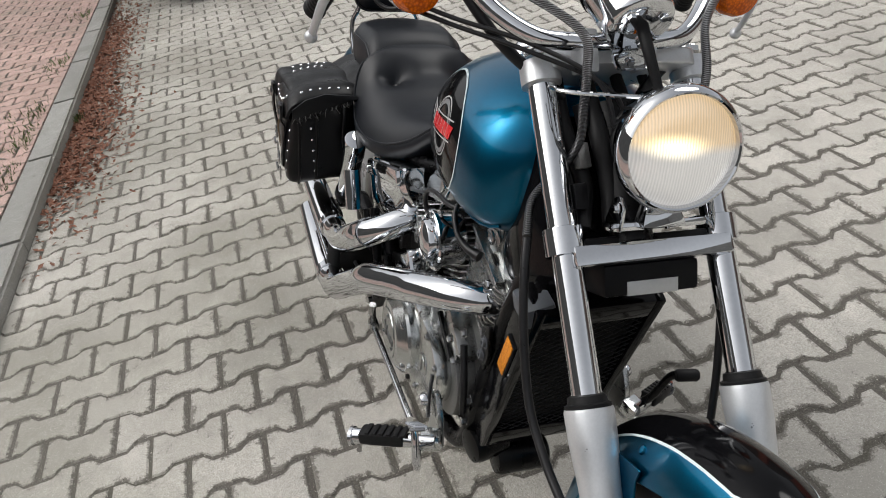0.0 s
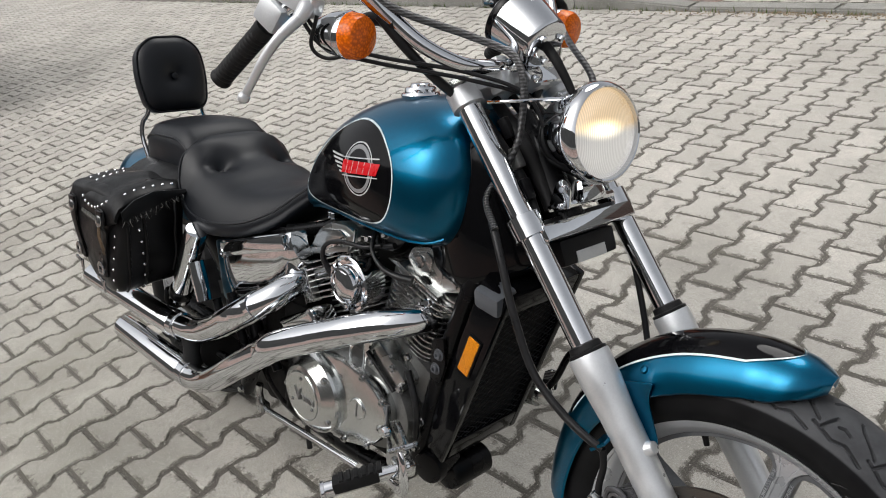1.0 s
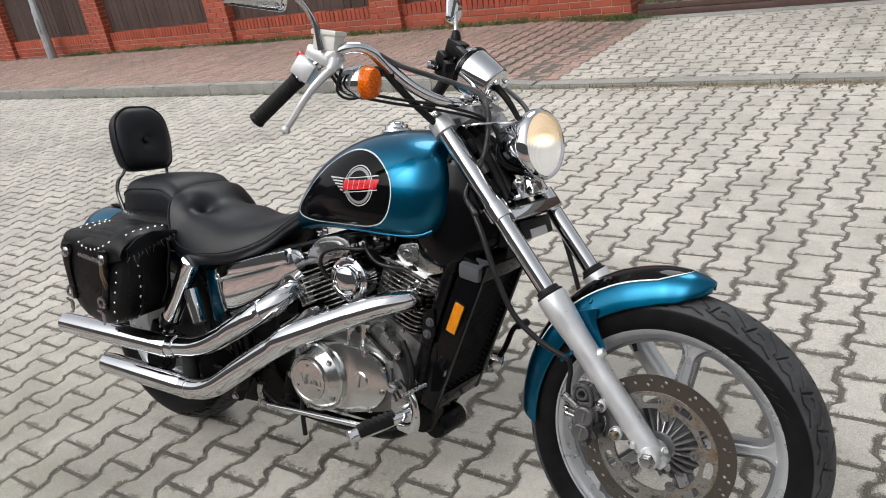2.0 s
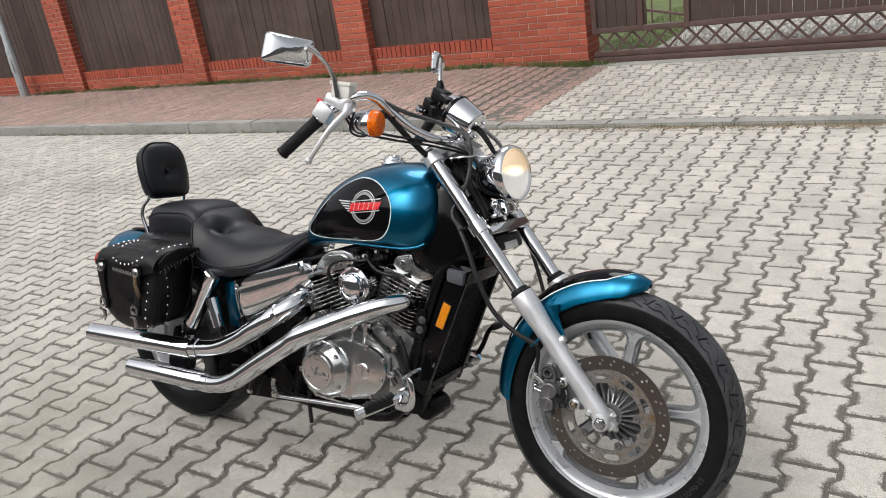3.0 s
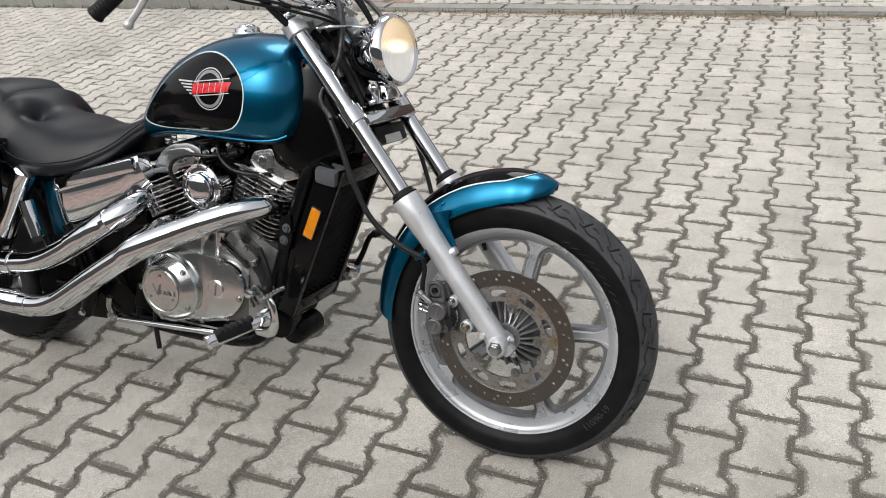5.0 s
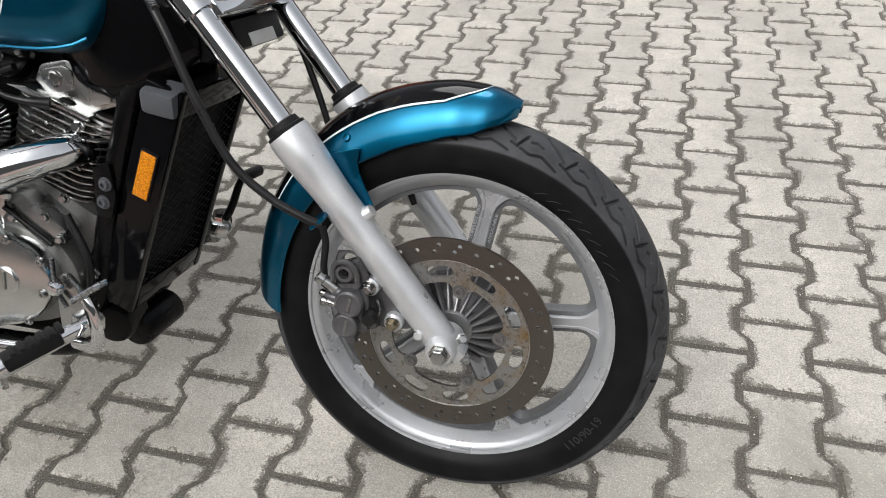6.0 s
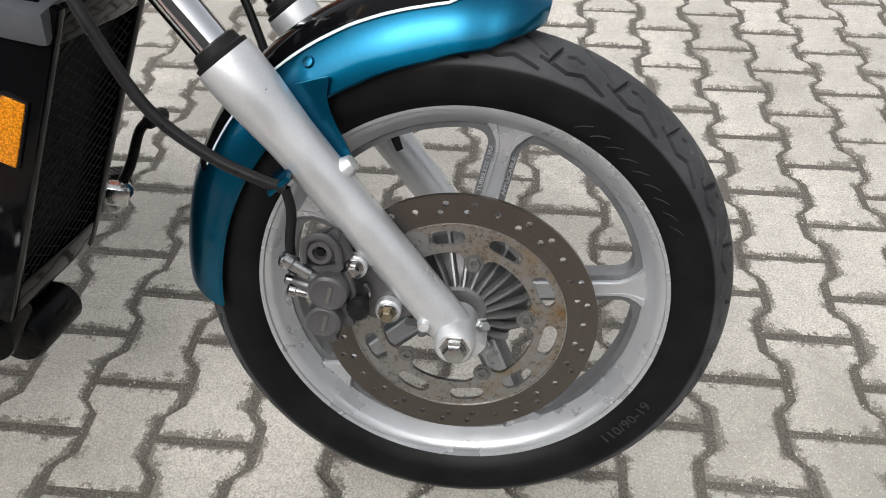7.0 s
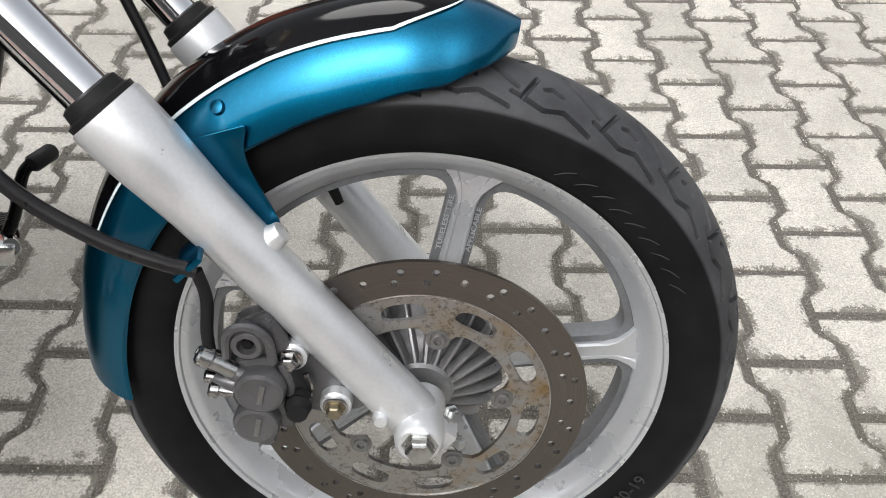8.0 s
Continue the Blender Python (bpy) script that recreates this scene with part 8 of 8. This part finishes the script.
blades("verge_weeds", spots, grs, 0.015, 0.05, "short weeds growing in the kerb joints")
lt = bmesh.new()
HEAPS = [(-4.2, 0.25, 0.13), (-4.7, 0.28, 0.15), (-5.15, 0.3, 0.15), (-5.7, 0.35, 0.13), (-6.5, 0.35, 0.12), (-7.3, 0.45, 0.14)]
for k in range(6600):
    if k < 1200:
        x, y = grs.uniform(-9.0, -3.0) - abs(grs.normal(0, 0.6)), NEAR_KERB + 0.01 + abs(grs.normal(0, 0.16))
    else:
        cx, wide, out = HEAPS[k % len(HEAPS)]
        x, y = cx + grs.normal(0, wide), NEAR_KERB + 0.01 + abs(grs.normal(0, out))
    s = grs.uniform(0.006, 0.022)
    m = Matrix.Translation((x, y, 0.006)) @ Euler((grs.normal(0, 0.4), grs.normal(0, 0.4), grs.uniform(0, 6))).to_matrix().to_4x4()
    vs = [lt.verts.new(m @ Vector(p)) for p in ((-s, 0, 0), (0, -s * 0.5, 0.002), (s, 0, 0), (0, s * 0.5, 0.002))]
    lt.faces.new(vs)
tagged(part("leaf_litter", lt, LEAFLIT, smooth=0), "brown leaf litter along the kerb", "leaves", kind="stuff")

db = bmesh.new()
for k in range(3200):
    x = float(np.clip(grs.normal(-0.6, 1.4), -9, 3))
    y = ROAD_EDGE - abs(grs.normal(0, 0.06))
    z = 0.003
    s = grs.uniform(0.003, 0.011)
    m = Matrix.Translation((x, y, z)) @ Euler((grs.normal(0, 0.5), grs.normal(0, 0.5), grs.uniform(0, 6))).to_matrix().to_4x4()
    vs = [db.verts.new(m @ Vector(p)) for p in ((-s, 0, 0), (0, -s * 0.6, 0), (s, 0, 0), (0, s * 0.6, 0), (0, 0, s * 0.5))]
    for f in ((0, 1, 4), (1, 2, 4), (2, 3, 4), (3, 0, 4)):
        db.faces.new([vs[i] for i in f])
tagged(part("gutter_debris", db, DEBRIS, smooth=0), "pale brown sand and debris along the far kerb", "debris", kind="stuff")

# ---- parked car behind ----
car = tagged(new("parked_car"), "dark grey parked off-road car with a grey bumper, seen from behind", "car")
car.matrix_world = pose(-7.92, -0.42, 0, 0, 0, 0)
sec = []
for x, zb, zt, wb, wt in ((0.0, 0.52, 0.95, 0.9, 0.88), (-0.06, 0.45, 1.72, 0.93, 0.72), (-0.3, 0.42, 1.8, 0.94, 0.72), (-1.9, 0.42, 1.82, 0.94, 0.74), (-2.6, 0.42, 1.6, 0.94, 0.76), (-3.0, 0.42, 1.12, 0.94, 0.82), (-3.9, 0.45, 1.02, 0.92, 0.82), (-4.3, 0.5, 0.85, 0.84, 0.78)):
    belt = min(zt, 1.08)
    o = rounded([(-wb, zb), (wb, zb), (wb * 1.01, (zb + belt) / 2), (wb * 0.97, belt), (wt, zt), (-wt, zt), (-wb * 0.97, belt), (-wb * 1.01, (zb + belt) / 2)], 0.06, 3)
    sec.append([(x, p[0], p[1]) for p in o])
body_c = part("body", loft(sec), CAR_PAINT, car, smooth=50)
bump = block((0.06, 0, 0.53), (0.2, 1.84, 0.2), (0, 0, 0), 0.05)
bumper = part("bumper", bump, CAR_PAINT, car, "dark grey rear bumper")
part("step", block((0.13, 0, 0.39), (0.14, 1.6, 0.07), (0, 0, 0), 0.02), CAR_TRIM, bumper, "silver grey bumper step")
for s in (-1, 1):
    part("reflector", block((0.165, 0.76 * s, 0.53), (0.012, 0.2, 0.03), (0, 0, 0), 0.004), TAIL_RED, bumper, "red reflector")
    part("tail_lamp", block((0.0, 0.82 * s, 1.0), (0.06, 0.14, 0.3), (0, 0, 0), 0.02), TAIL_RED, body_c)
    for x in (-0.78, -3.5):
        w = lathe([(-0.11, 0.22), (-0.1, 0.31), (-0.08, 0.335), (0.08, 0.335), (0.1, 0.31), (0.11, 0.22)], (x, 0.78 * s, 0.335), (0, 1, 0), 40)
        wheel = part("wheel", w, RUBBER, car, "black tyre")
        part("rim", lathe([(0.08, 0.2), (0.112, 0.215), (0.116, 0.2), (0.1, 0.05)], (x, 0.78 * s, 0.335), (0, s, 0), 32), CAST, wheel)
part("rear_window", block((-0.02, 0, 1.38), (0.02, 1.25, 0.42), (0, -4.5, 0), 0.008), GLASS_DARK, body_c)
part("plate", block((0.02, 0, 0.82), (0.012, 0.52, 0.12), (0, 0, 0), 0.003), CREAM, body_c, "blank pale plate")
part("exhaust_tip", sweep([(-0.3, -0.5, 0.34), (0.05, -0.5, 0.33)], 0.03, 14), WORN_CHROME, car)
part("axle_beam", sweep([(-0.62, -0.7, 0.33), (-0.62, 0.7, 0.33)], 0.06, 12), GRIME_SHADE, car)
part("tow_hitch", sweep([(-0.1, 0, 0.4), (0.14, 0, 0.38), (0.2, 0, 0.42)], 0.025, 10), GRIME_SHADE, car)

# loose grit lying in and along the joints near the motorcycle
jr = np.random.default_rng(31)
edge_pts = np.array(paver_outline(0.0))
nxt = np.roll(edge_pts, -1, axis=0)
seg_len = np.linalg.norm(nxt - edge_pts, axis=1)
grains, gfaces = [], []
tetra = np.array([(1, 0, -0.5), (-0.6, 0.9, -0.4), (-0.6, -0.8, -0.5), (0, 0.1, 0.9)])
for x, y in road_grid(-2.4, 1.0, -1.2, 1.5):
    for k in range(34):
        i = int(jr.choice(len(seg_len), p=seg_len / seg_len.sum()))
        p = edge_pts[i] + (nxt[i] - edge_pts[i]) * jr.random()
        p = p + jr.normal(0, 0.0052, 2)
        size = float(jr.uniform(0.0009, 0.0024))
        ang = jr.uniform(0, 6.28)
        ca, sa = math.cos(ang), math.sin(ang)
        base = len(grains)
        for q in tetra * size:
            grains.append((x + p[0] + q[0] * ca - q[1] * sa, y + p[1] + q[0] * sa + q[1] * ca, 0.0004 + q[2] * 0.8))
        gfaces += [(base, base + 1, base + 3), (base + 1, base + 2, base + 3), (base + 2, base, base + 3), (base, base + 2, base + 1)]
me = bpy.data.meshes.new("grit")
me.from_pydata(grains, [], gfaces)
me.materials.append(GRIT)
tagged(new("grit", me), "loose grit along the paving joints", "grit", kind="stuff")

# ---- paving blocks, last ----
prng = np.random.default_rng(21)
NEAR = lambda x, y: -2.3 < x < 0.62 and -0.95 < y < 1.3
one = bpy.data.meshes.new("paver")
one.from_pydata(P_CO.tolist(), [], P_FACES)
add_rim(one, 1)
one.materials.append(PAVER)
rest = []
for x, y in road_grid(-19, 7, NEAR_KERB - 0.075, ROAD_EDGE + 0.075):
    if NEAR(x, y):
        ob = new("paver", one)
        ob.parent = road
        m = Matrix.Translation((x + prng.normal(0, 0.0007), y + prng.normal(0, 0.0007), prng.normal(0, 0.0009))) @ Euler((prng.normal(0, 0.006), prng.normal(0, 0.006), prng.normal(0, 0.006))).to_matrix().to_4x4()
        ob.matrix_parent_inverse = Matrix.Translation(-road.location)
        ob.matrix_basis = m
    else:
        rest.append((x, y))
me = laid(rest, prng, lambda x, y: 0.0, NEAR_KERB + 0.005, ROAD_EDGE - 0.005)
me.materials.append(PAVER_REST)
ob = new("pavers", me)
ob.parent = road
ob.matrix_parent_inverse = Matrix.Translation(-road.location)
tagged(ob, kind="stuff")
for name, x0, x1, material in (("pavers", -19, -3.05, RED_PAVER), ("pavers", -3.0, 5, PAVER_REST)):
    me = laid(paver_grid(x0, x1, ROAD_EDGE + KERB_W - 0.075, FENCE_Y - 0.16), prng, walk_height, ROAD_EDGE + KERB_W + 0.005, FENCE_Y - 0.06)
    me.materials.append(material)
    ob = new(name, me)
    ob.parent = far_bed
    ob.matrix_parent_inverse = Matrix.Translation(-far_bed.location)
    tagged(ob, kind="stuff")
me = laid(paver_grid(-16, 7, NEAR_KERB - 3.2, NEAR_KERB - KERB_W + 0.075), prng, lambda x, y: 0.055, NEAR_KERB - 3.3, NEAR_KERB - KERB_W - 0.005)
me.materials.append(PINK_PAVER)
ob = new("pavers", me)
ob.parent = near_bed
ob.matrix_parent_inverse = Matrix.Translation(-near_bed.location)
tagged(ob, kind="stuff")
